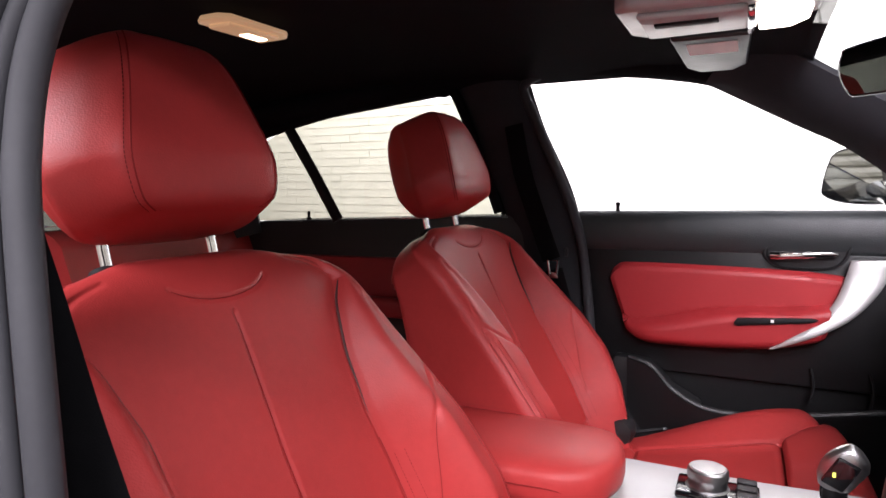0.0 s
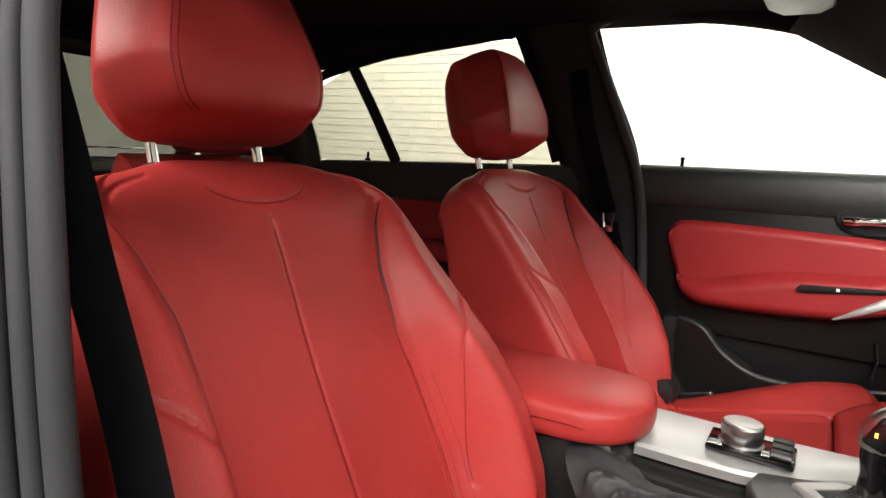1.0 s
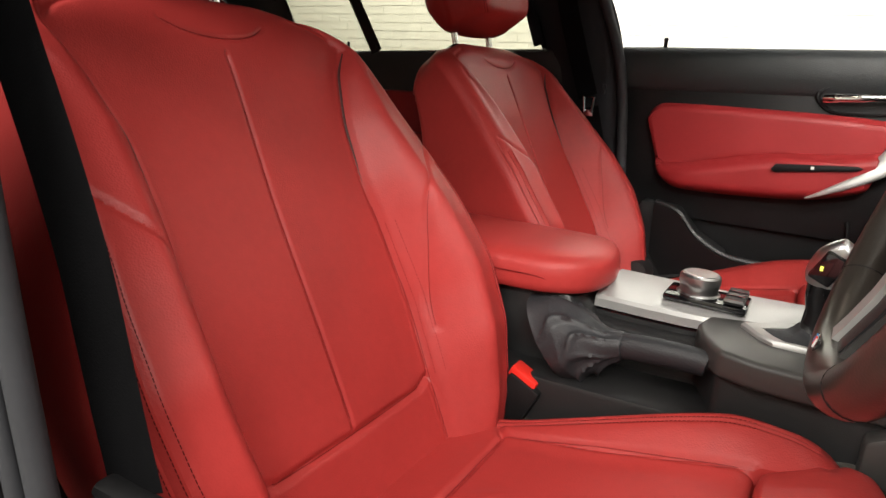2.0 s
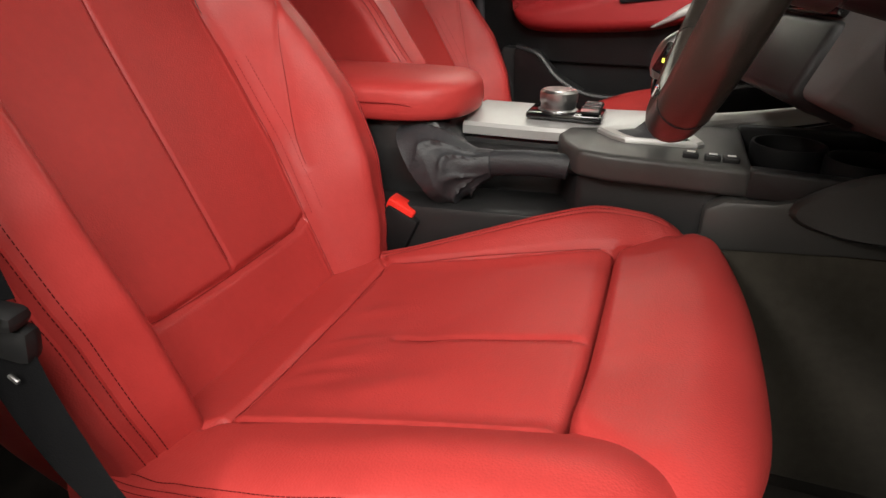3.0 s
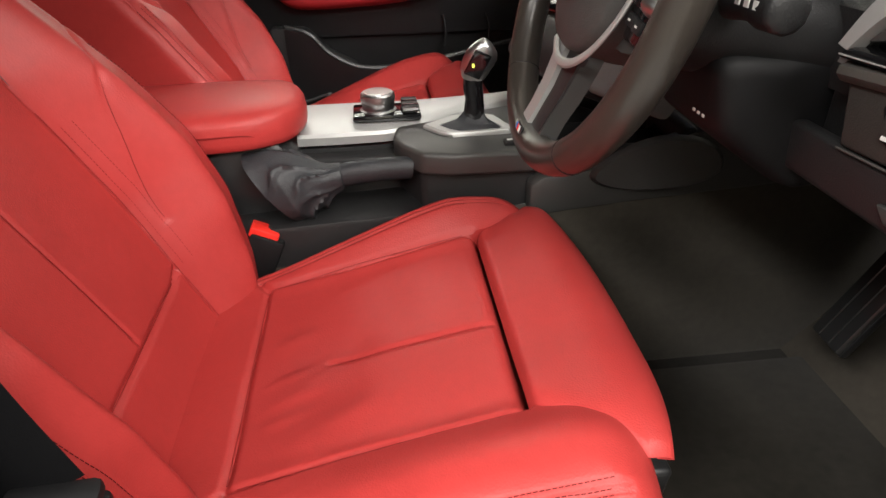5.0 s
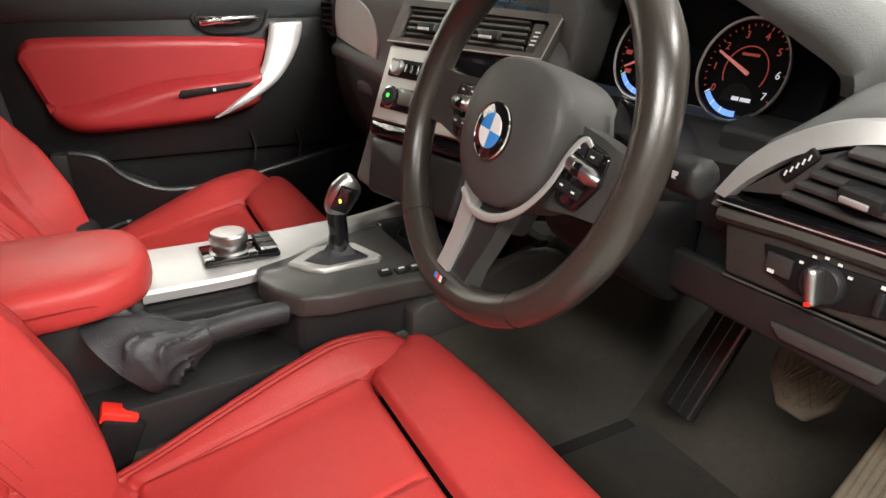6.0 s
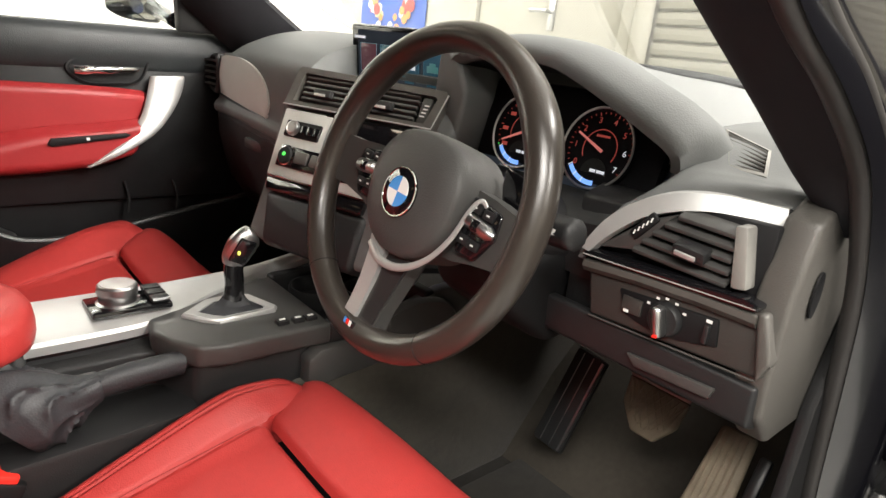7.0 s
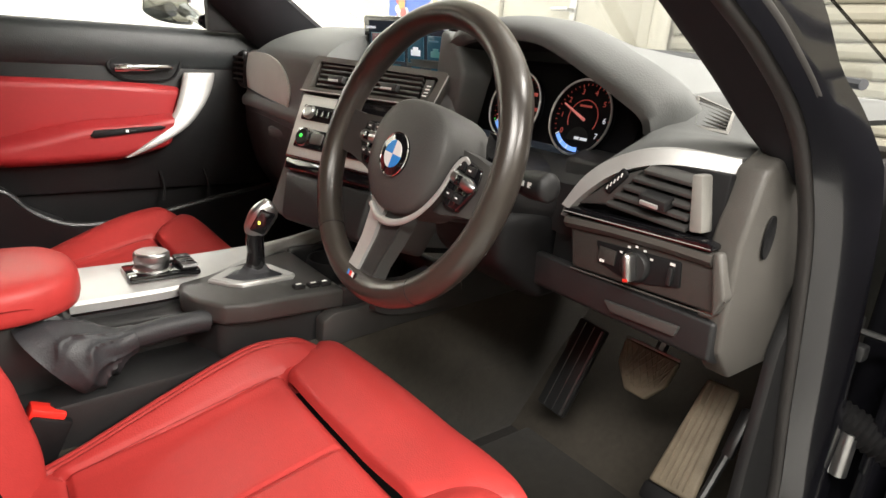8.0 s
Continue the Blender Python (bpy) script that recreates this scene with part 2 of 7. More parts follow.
def smooth_line(pts, n=8, closed=False):
    """A Catmull-Rom line through the points."""
    P = [np.array(p, float) for p in pts]
    k = len(P)
    out = []
    for i in range(k if closed else k - 1):
        if closed:
            p0, p1, p2, p3 = P[i - 1], P[i], P[(i + 1) % k], P[(i + 2) % k]
        else:
            p0, p1, p2, p3 = P[max(i - 1, 0)], P[i], P[i + 1], P[min(i + 2, k - 1)]
        for j in range(n):
            t = j / n
            out.append(0.5 * (2 * p1 + (p2 - p0) * t + (2 * p0 - 5 * p1 + 4 * p2 - p3) * t * t + (3 * p1 - p0 - 3 * p2 + p3) * t ** 3))
    if not closed:
        out.append(P[-1])
    return np.array(out)


def tube(pts, r, n=8, closed=False, flat=(1.0, 1.0), up=None, caps=True):
    """A round or flattened bar along the points; r a number or one a point; flat: widths across and along up."""
    P = np.array(pts, float)
    k = len(P)
    R = np.full(k, r, float) if np.isscalar(r) else np.array(r, float)
    T = np.roll(P, -1, 0) - np.roll(P, 1, 0) if closed else np.gradient(P, axis=0)
    T /= np.linalg.norm(T, axis=1)[:, None] + 1e-12
    a = np.array(up if up is not None else ((0, 0, 1) if abs(T[0][2]) < 0.9 else (1, 0, 0)), float)
    V = []
    for i in range(k):
        s = np.cross(T[i], a)
        s /= np.linalg.norm(s) + 1e-12
        w = np.cross(s, T[i])
        if up is None:
            a = w
        for j in range(n):
            q = 2 * math.pi * j / n
            V.append(P[i] + R[i] * (flat[0] * math.cos(q) * s + flat[1] * math.sin(q) * w))
    F = []
    for i in range(k if closed else k - 1):
        for j in range(n):
            i2, j2 = (i + 1) % k, (j + 1) % n
            F.append((i * n + j, i * n + j2, i2 * n + j2, i2 * n + j))
    if caps and not closed:
        F.append(tuple(range(n))[::-1])
        F.append(tuple((k - 1) * n + j for j in range(n)))
    return V, F


def lathe(profile, m, n=32):
    """Turns (radius, height) about the local z axis of the pose m."""
    V, F = [], []
    for r, h in profile:
        for j in range(n):
            q = 2 * math.pi * j / n
            V.append(tuple(m @ Vector((r * math.cos(q), r * math.sin(q), h))))
    for i in range(len(profile) - 1):
        for j in range(n):
            F.append((i * n + j, i * n + (j + 1) % n, (i + 1) * n + (j + 1) % n, (i + 1) * n + j))
    F.append(tuple(range(n))[::-1])
    F.append(tuple((len(profile) - 1) * n + j for j in range(n)))
    return V, F


def sheet(P, close_u=False):
    """A net of points (rows, columns, 3)."""
    a, b = P.shape[:2]
    V = P.reshape(-1, 3)
    F = []
    for i in range(a - 1):
        for j in range(b if close_u else b - 1):
            j2 = (j + 1) % b
            F.append((i * b + j, i * b + j2, (i + 1) * b + j2, (i + 1) * b + j))
    return [tuple(p) for p in V], F


def loft(sections, caps=True):
    """Closed rings of equal length, joined in order."""
    P = np.array(sections, float)
    V, F = sheet(P, True)
    b = P.shape[1]
    if caps:
        F.append(tuple(range(b))[::-1])
        F.append(tuple((len(P) - 1) * b + j for j in range(b)))
    return V, F


def axes_pose(origin, x, y, z):
    m = Matrix.Identity(4)
    for i, a in enumerate((x, y, z)):
        for j in range(3):
            m[j][i] = a[j]
    return Matrix.Translation(origin) @ m


def slab(P, thick):
    """A sheet given a thickness against its normals."""
    a, b = P.shape[:2]
    du = np.gradient(P, axis=1)
    dv = np.gradient(P, axis=0)
    N = np.cross(du, dv)
    N /= np.linalg.norm(N, axis=2)[..., None] + 1e-12
    Q = P - N * thick
    V, F = sheet(P)
    n = len(V)
    V2, F2 = sheet(Q)
    V = V + V2
    F = F + [tuple(i + n for i in f)[::-1] for f in F2]
    edge = [i for i in range(b)] + [i * b + b - 1 for i in range(1, a)] + [(a - 1) * b + j for j in range(b - 2, -1, -1)] + [i * b for i in range(a - 2, 0, -1)]
    for i, e in enumerate(edge):
        e2 = edge[(i + 1) % len(edge)]
        F.append((e2, e, e + n, e2 + n))
    return V, F


def smoothstep(x):
    x = np.clip(x, 0, 1)
    return x * x * (3 - 2 * x)


def seam_distance(U, V, line):
    d = np.full(U.shape, 9.0)
    L = np.array(line, float)
    for (ax, ay), (bx, by) in zip(L[:-1], L[1:]):
        ex, ey = bx - ax, by - ay
        t = np.clip(((U - ax) * ex + (V - ay) * ey) / (ex * ex + ey * ey + 1e-12), 0, 1)
        d = np.minimum(d, np.hypot(U - ax - t * ex, V - ay - t * ey))
    return d


def groove(U, V, line, depth=0.004, width=0.0035):
    return -depth * np.exp(-(seam_distance(U, V, line) / width) ** 2)


def split_sheet(P, region, back=None):
    """Cuts a net into the parts that region names for each of its faces."""
    a, b = P.shape[:2]
    out = {}
    for key in np.unique(region):
        I, J = np.nonzero(region == key)
        quads = np.stack([I * b + J, I * b + J + 1, (I + 1) * b + J + 1, (I + 1) * b + J], 1)
        used, inv = np.unique(quads, return_inverse=True)
        out[key] = (P.reshape(-1, 3)[used], inv.reshape(-1, 4))
    return out


def stitches(line, m=None, length=0.0034, gap=0.0014, r=0.0005):
    """Short thread dashes along a line in space."""
    L = np.array(line, float)
    seg = np.linalg.norm(np.diff(L, axis=0), axis=1)
    s = np.r_[0, np.cumsum(seg)]
    geos = []
    t = 0.0
    while t + length < s[-1]:
        p = np.array([[np.interp(q, s, L[:, k]) for k in range(3)] for q in (t, t + length)])
        geos.append(tube(p, r, 4))
        t += length + gap
    return join(*geos)

# ---- hall ----
WALL_Y, WALL_X = 4.2, 3.1
single("floor", rbox((-1.5, 0, -0.05), (12.0, 9.2, 0.1), 0), CONCRETE, "grey painted concrete hall floor", "floor", kind="structure")
single("ceiling", rbox((-1.5, 0, 3.35), (12.0, 9.2, 0.1), 0), CEIL, "white board ceiling of the hall", "ceiling", kind="structure")
wall_left = single("wall_left", rbox((-1.9, WALL_Y + 0.08, 1.65), (10.0, 0.14, 3.3), 0), WALL_PAINT, "white-painted brick wall, brightly lit", "wall", kind="structure")
wall_front = single("wall_front", rbox((WALL_X + 0.08, 0, 1.65), (0.14, 9.2, 3.3), 0), CREAM, "cream-painted plain wall of the hall", "wall", kind="structure")
single("wall_rear", rbox((-6.6, 0, 1.65), (0.14, 9.2, 3.3), 0), WALL_PAINT, "plain pale wall behind the car", "wall", kind="structure")
single("wall_right", rbox((-1.5, -4.3, 1.65), (12.0, 0.14, 3.3), 0), CREAM, "plain pale wall beside the open door", "wall", kind="structure")

# front wall: a framed door leaf, a blue poster and a roller shutter
door_1 = thing("door_1", (WALL_X, 1.6, 0), "cream flush service door with a lever handle", "door", kind="structure")
part("door_leaf", rbox((WALL_X - 0.02, 1.62, 1.12), (0.05, 1.05, 2.2), 0.004), CREAM, door_1)
part("door_frame", join(rbox((WALL_X - 0.03, 2.19, 1.15), (0.08, 0.07, 2.3), 0.006), rbox((WALL_X - 0.03, 1.06, 1.15), (0.08, 0.07, 2.3), 0.006),
                        rbox((WALL_X - 0.03, 1.625, 2.33), (0.08, 1.2, 0.07), 0.006)), CREAM, door_1)
part("door_handle", join(tube([(WALL_X - 0.04, 1.56, 1.30), (WALL_X - 0.1, 1.56, 1.30), (WALL_X - 0.1, 1.68, 1.30)], 0.011, 8),
                         rbox((WALL_X - 0.05, 1.56, 1.29), (0.012, 0.045, 0.18), 0.004)), STEEL, door_1)
single("wall_conduit", tube([(WALL_X - 0.05, 0.98, 0.0), (WALL_X - 0.05, 0.98, 3.28)], 0.05, 12, flat=(1, 0.8)), CREAM, "cream-painted steel post beside the roller shutter", "post", kind="structure")
poster = thing("poster", (WALL_X - 0.012, 3.1, 0.75), "blue poster with a ring of coloured shapes", "poster")
part("sheet", rbox((WALL_X - 0.004, 3.13, 1.45), (0.006, 0.80, 1.3), 0), POSTER_BLUE, poster)
rp = random.Random(4)
for ring in range(58):
    q = rp.uniform(0.2, 5.6)
    rr = 0.25 + rp.uniform(-0.055, 0.055)
    s = rp.uniform(0.02, 0.05)
    part("printed_shape", lathe([(s, 0), (s, 0.001)], axes_pose((WALL_X - 0.0085 - 0.0002 * ring, 3.13 - rr * math.sin(q), 1.42 + rr * math.cos(q)), (0, 1, 0), (0, 0, 1), (1, 0, 0)), 7),
         POSTER[rp.randrange(4)], poster)
shutter = thing("roller_shutter", (WALL_X - 0.03, -1.0, 0), "cream steel roller shutter, pulled down", "shutter", kind="structure")
slat_geo = prism([(0.0, 0.0), (0.0, 0.066), (-0.014, 0.056), (-0.018, 0.033), (-0.014, 0.010)], "y", -3.6, 0.92, 0)
slat_mesh = None
for i in range(45):
    if slat_mesh is None:
        ob = part("slat", moved(slat_geo, Matrix.Translation((WALL_X - 0.012, 0, 0))), SHUTTER, shutter, smooth=False)
        slat_mesh = ob.data
    else:
        ob = new("slat", slat_mesh)
        ob.parent, ob.matrix_parent_inverse = shutter, WORLD_OF[shutter].inverted()
        ob.location = (0, 0, 0.07 * i)

# ---- car shell ----
# The car points along +x; its middle is y = 0; the driver sits at y = -0.365.
SEAT_Y = 0.365


# roof lining: a shallow dome over the cabin
gx = np.linspace(-1.35, 0.58, 25)
gy = np.linspace(-0.66, 0.66, 25)
GX, GY = np.meshgrid(gx, gy, indexing="ij")
GZ = 1.366 - 0.045 * (np.abs(GY) / 0.66) ** 3 - 0.05 * smoothstep((GX - 0.25) / 0.4) - 0.06 * smoothstep((-0.7 - GX) / 0.7)
single("headliner", slab(np.stack([GX, GY, GZ], -1)[:, ::-1], -0.05), HEADLINER, "dark anthracite fabric headliner of the car", "headliner", kind="structure")
single("roof_skin", slab(np.stack([GX * 1.02, GY * 1.06, GZ + 0.066], -1)[:, ::-1], -0.008), PAINT, "glossy black steel roof of the car", "roof", kind="structure")
single("cabin_floor", join(rbox((0.2, 0, 0.22), (2.9, 1.42, 0.06), 0.01), rbox((1.45, 0, 0.55), (0.06, 1.46, 0.75), 0.02)), SHADED_CARPET, "charcoal carpeted car floor with shade put into its colour", "car floor", kind="structure")
tunnel = prism([(-0.17, 0.24), (-0.135, 0.47), (-0.11, 0.5), (0.11, 0.5), (0.135, 0.47), (0.17, 0.24)], "x", -1.0, 1.42, 0.02)
single("tunnel", tunnel, TUNNEL_CARPET, "carpeted centre tunnel of the car floor", "car floor", kind="structure")
single("tunnel_carpet", prism([(0.30, 0.24), (1.36, 0.24), (1.36, 0.60), (0.90, 0.56), (0.645, 0.545), (0.30, 0.47)], "y", -0.146, -0.120, 0.006), TUNNEL_CARPET, "grey-brown carpet on the side of the tunnel", "car floor", kind="structure")
# sloping toe board under the dashboard
single("toe_board", prism([(1.10, 0.25), (1.42, 0.55), (1.42, 0.25)], "y", -0.70, 0.70, 0.01), CARPET, "carpeted sloping footwell board", "car floor", kind="structure")

# left side of the cabin: front door, pillars, rear door (all shut)


def pillar(name, line, r, mat, label, flat=(1.0, 1.0), up=None):
    return single(name, tube(smooth_line(line, 8), r, 14, flat=flat, up=up), mat, label, "car pillar", kind="structure")


pillar("roof_rail_left", [(-1.30, 0.60, 1.23), (-0.80, 0.625, 1.285), (-0.3, 0.635, 1.340), (0.0, 0.64, 1.366), (0.18, 0.64, 1.360), (0.32, 0.64, 1.342), (0.43, 0.64, 1.315), (0.55, 0.645, 1.262)], 0.055, HEADLINER, "dark trimmed roof rail above the doors", flat=(1.0, 0.7))
for side, sname in ((1, "left"), (-1, "right")):
    inner = smooth_line([(1.14, side * 0.565, 0.985), (1.05, side * 0.56, 1.015), (0.945, side * 0.548, 1.075), (0.763, side * 0.535, 1.195), (0.62, side * 0.515, 1.285), (0.50, side * 0.48, 1.36)], 6)
    outer = smooth_line([(1.02, side * 0.70, 0.93), (0.95, side * 0.69, 0.965), (0.862, side * 0.672, 1.02), (0.690, side * 0.652, 1.157), (0.57, side * 0.638, 1.222), (0.40, side * 0.63, 1.315)], 6)
    if side < 0:
        inner = smooth_line([(0.92, -0.675, 0.93), (0.85, -0.645, 0.983), (0.80, -0.622, 1.03), (0.72, -0.607, 1.085), (0.62, -0.590, 1.155), (0.50, -0.565, 1.24), (0.38, -0.54, 1.325)], 6)
        outer = smooth_line([(0.90, -0.712, 0.915), (0.862, -0.710, 0.94), (0.812, -0.706, 0.99), (0.735, -0.698, 1.045), (0.65, -0.682, 1.10), (0.52, -0.652, 1.225), (0.38, -0.63, 1.345)], 6)
    mid = (inner + outer) / 2 + (np.array([-0.035, -side * 0.022, -0.012]) if side > 0 else np.array([-0.020, 0.012, -0.012]))
    P = np.stack([(1 - t) ** 2 * inner + 2 * t * (1 - t) * mid + t * t * outer for t in np.linspace(0, 1, 9)], 0)
    single("a_pillar_" + sname, slab(P if side > 0 else P[::-1], -0.03 if side > 0 else 0.02), PILLAR, "dark grey trimmed windscreen pillar", "car pillar", kind="structure")
bp = [(0.03, 0.69, 0.50), (0.025, 0.69, 0.70), (0.012, 0.695, 0.90), (-0.012, 0.69, 1.02), (-0.080, 0.665, 1.18), (-0.130, 0.635, 1.35)]
pillar("b_pillar_left", bp, 0.10, PILLAR, "black trimmed door pillar with belt guide", flat=(1.0, 0.35), up=(0, 1, 0))
pillar("door_seal_left", smooth_line([(0.155, 0.655, 0.50), (0.135, 0.665, 0.75), (0.105, 0.672, 0.95), (0.06, 0.66, 1.08), (-0.01, 0.636, 1.25), (-0.03, 0.63, 1.315), (0.03, 0.628, 1.345)], 5), 0.012, RUBBER, "black rubber door seal along the pillar")
pillar("c_pillar_left", [(-1.02, 0.66, 0.90), (-1.06, 0.645, 1.05), (-1.18, 0.61, 1.22)], 0.11, PLASTIC, "black trimmed rear pillar", flat=(1.0, 0.4), up=(0, 1, 0))


def ruled(line_a, line_b, n, thick):
    A, B = np.array(line_a, float), np.array(line_b, float)
    P = np.stack([A + (B - A) * t for t in np.linspace(0, 1, n)], 0)
    return slab(P, thick)


# front passenger door
pd = thing("passenger_door", (0.4, 0.70, 0.3), "shut passenger door with a red insert and black trim", "car door")
xs = np.linspace(0.095, 1.02, 40)
# upper shoulder of the door: rounds from the window sill down to the recessed middle
prof = [(0.735, 1.003), (0.715, 1.006), (0.70, 1.002), (0.688, 0.985), (0.683, 0.95), (0.69, 0.918), (0.70, 0.905)]
P = np.array([[(x, y, z + 0.012 * (x - 0.12) / 0.8) for y, z in smooth_line([(*p, 0) for p in prof], 4)[:, :2]] for x in xs])
part("upper_panel", slab(P, 0.01), material("door_top_skin", (0.015, 0.018, 0.019), 0.5, bump=0.4, bump_scale=420, voronoi=True, vary=0.06, vary_scale=6), pd)
part("door_body", prism([(0.085, 0.36), (1.03, 0.36), (1.03, 0.96), (0.99, 0.985), (0.11, 0.965), (0.10, 0.93)], "y", 0.715, 0.80, 0.008), DOOR_BLACK, pd)
part("middle_panel", prism([(0.10, 0.62), (1.02, 0.62), (1.02, 0.95), (0.11, 0.935)], "y", 0.695, 0.716, 0.004), DOOR_BLACK, pd)
# red insert: upright part, then a ledge that comes into the cabin as an armrest
top = smooth_line([(0.187, 0.846, 0), (0.20, 0.868, 0), (0.24, 0.876, 0), (0.45, 0.876, 0), (0.60, 0.872, 0), (0.672, 0.866, 0)], 6)[:, :2]
bot = smooth_line([(0.228, 0.735, 0), (0.238, 0.712, 0), (0.28, 0.699, 0), (0.41, 0.701, 0), (0.54, 0.712, 0), (0.632, 0.738, 0)], 6)[:, :2]
rows = []
for t in np.linspace(0, 1, 44):
    row = []
    for i, (a, b) in enumerate(zip(top, bot)):
        x = a[0] + (b[0] - a[0]) * t
        led = float(np.interp(x, [0.20, 0.30, 0.40, 0.47, 0.65], [0.84, 0.74, 0.60, 0.53, 0.48]))
        jut = 0.038 * float(smoothstep(np.array((t - led + 0.05) / 0.11))) * float(smoothstep(np.array((x - 0.19) / 0.10)))
        edge = 0.014 * max(0.0, 1 - t / 0.05) ** 2 + 0.030 * max(0.0, (t - 0.90) / 0.10) ** 2
        row.append((x, 0.680 - jut + edge + (0.012 if i in (0, len(top) - 1) else 0.0), a[1] + (b[1] - a[1]) * t))
    rows.append(row)
part("red_insert", slab(np.array(rows)[:, ::-1], -0.008), RED_DOOR, pd, "red vinyl door insert with padded armrest")
part("switch_strip", prism([(0.462, 0.764), (0.470, 0.759), (0.615, 0.778), (0.625, 0.784), (0.615, 0.787), (0.470, 0.776)], "y", 0.6275, 0.665, 0.002), DARK, pd, "black switch strip on the armrest")
part("switch_mark", rbox((0.538, 0.6268, 0.7755), (0.006, 0.002, 0.006), 0), WHITE_MARK, pd)
# grab handle: a broad silver blade that narrows into the armrest
left_e = smooth_line([(0.681, 0.672, 0.910), (0.679, 0.670, 0.904), (0.668, 0.665, 0.861), (0.651, 0.655, 0.818), (0.617, 0.643, 0.775), (0.573, 0.636, 0.740), (0.534, 0.640, 0.712)], 6)
right_e = smooth_line([(0.751, 0.672, 0.914), (0.756, 0.670, 0.908), (0.745, 0.665, 0.870), (0.718, 0.655, 0.825), (0.676, 0.643, 0.781), (0.613, 0.636, 0.743), (0.545, 0.640, 0.712)], 6)
rows = []
for i, (a, b) in enumerate(zip(left_e, right_e)):
    deep = 0.011 * float(np.interp(i, [0, 3, 20, len(left_e) - 1], [0.45, 1.0, 1.0, 0.5]))
    rows.append([tuple((a + b) / 2 + (b - a) / 2 * math.copysign(abs(math.cos(q)) ** 0.6, math.cos(q)) - np.array([0, deep * math.sin(q), 0])) for q in np.linspace(0, 2 * math.pi, 28, endpoint=False)])
part("grab_handle", loft(rows), SILVER, pd, "satin silver grab handle", sharp=50)
rec = smooth_line([(0.519, 0.922, 0), (0.541, 0.940, 0), (0.590, 0.953, 0), (0.650, 0.960, 0), (0.684, 0.960, 0), (0.682, 0.938, 0), (0.672, 0.908, 0), (0.650, 0.890, 0), (0.600, 0.886, 0), (0.553, 0.888, 0), (0.528, 0.902, 0)], 5, closed=True)[:, :2]
part("handle_recess", loft([[(0.605 + (x - 0.605) * k, y, 0.922 + (z - 0.922) * k) for x, z in rec] for k, y in ((1.05, 0.690), (1.03, 0.6865), (0.97, 0.686), (0.90, 0.6935), (0.85, 0.6945))]), DOOR_BLACK, pd, "black bezel of the handle")
part("door_release", join(tube(smooth_line([(0.530, 0.674, 0.914), (0.56, 0.668, 0.916), (0.61, 0.666, 0.919), (0.658, 0.676, 0.921)], 6), [0.009] * 6 + [0.0075] * 6 + [0.006] * 6 + [0.004], 10, flat=(1, 0.6), up=(0, 1, 0))), CHROME, pd, "chrome door release lever")
part("lock_pin", lathe([(0.010, -0.004), (0.009, 0.002), (0.0045, 0.004), (0.0045, 0.016), (0.006, 0.020), (0.004, 0.025)], pose(0.19, 0.712, 1.003), 12), DARK, pd)
part("window_lip", prism([(0.10, 0.995), (0.10, 1.004), (0.86, 1.015), (0.86, 1.006)], "y", 0.715, 0.745, 0.002), RUBBER, pd)
# map pocket: a rising dark lip with the hollow above it
lip = smooth_line([(0.235, 0.655, 0.655), (0.29, 0.648, 0.640), (0.34, 0.645, 0.59), (0.42, 0.640, 0.556), (0.55, 0.640, 0.562), (0.75, 0.645, 0.598), (0.98, 0.66, 0.635)], 8)
part("map_pocket", ruled(lip, lip * np.array([1, 1, 0]) + np.array([0.0, 0.03, 0.34]), 6, 0.012), DOOR_BLACK, pd)
part("pocket_lip", tube(lip, 0.007, 8), TRIM_GREY, pd)
part("pocket_wing", prism([(0.20, 0.655), (0.285, 0.648), (0.335, 0.595), (0.40, 0.56), (0.40, 0.36), (0.12, 0.36)], "y", 0.655, 0.70, 0.008), TRIM_GREY, pd)
for bx in (0.62, 0.73):
    part("bottle_rib", tube(smooth_line([(bx, 0.667, 0.595), (bx + 0.006, 0.678, 0.63), (bx, 0.690, 0.665)], 4), 0.003, 8), DARK, pd)
part("mirror_triangle", prism([(0.745, 1.012), (0.93, 1.012), (0.93, 1.04), (0.76, 1.16), (0.735, 1.16)], "y", 0.665, 0.695, 0.006), PLASTIC, pd)
part("tweeter_grille", lathe([(0.009, 0), (0.009, 0.003), (0.006, 0.005), (0.0, 0.006)], axes_pose((0.80, 0.666, 1.060), (1, 0, 0), (0, 0, -1), (0, -1, 0)), 18), DARK, pd)
part("triangle_lip", tube(smooth_line([(0.800, 0.664, 1.030), (0.84, 0.662, 1.027), (0.89, 0.664, 1.029)], 5), 0.003, 6), TRIM_GREY, pd)
win = [(0.10, 1.0), (0.75, 1.01), (0.75, 1.155), (0.60, 1.235), (0.385, 1.30), (0.197, 1.325), (-0.02, 1.325), (-0.035, 1.30)]
wp = part("window_glass", prism(win, "y", 0.738, 0.742, 0), GLASS, pd, "clear side window", smooth=False)
wp.visible_shadow = False

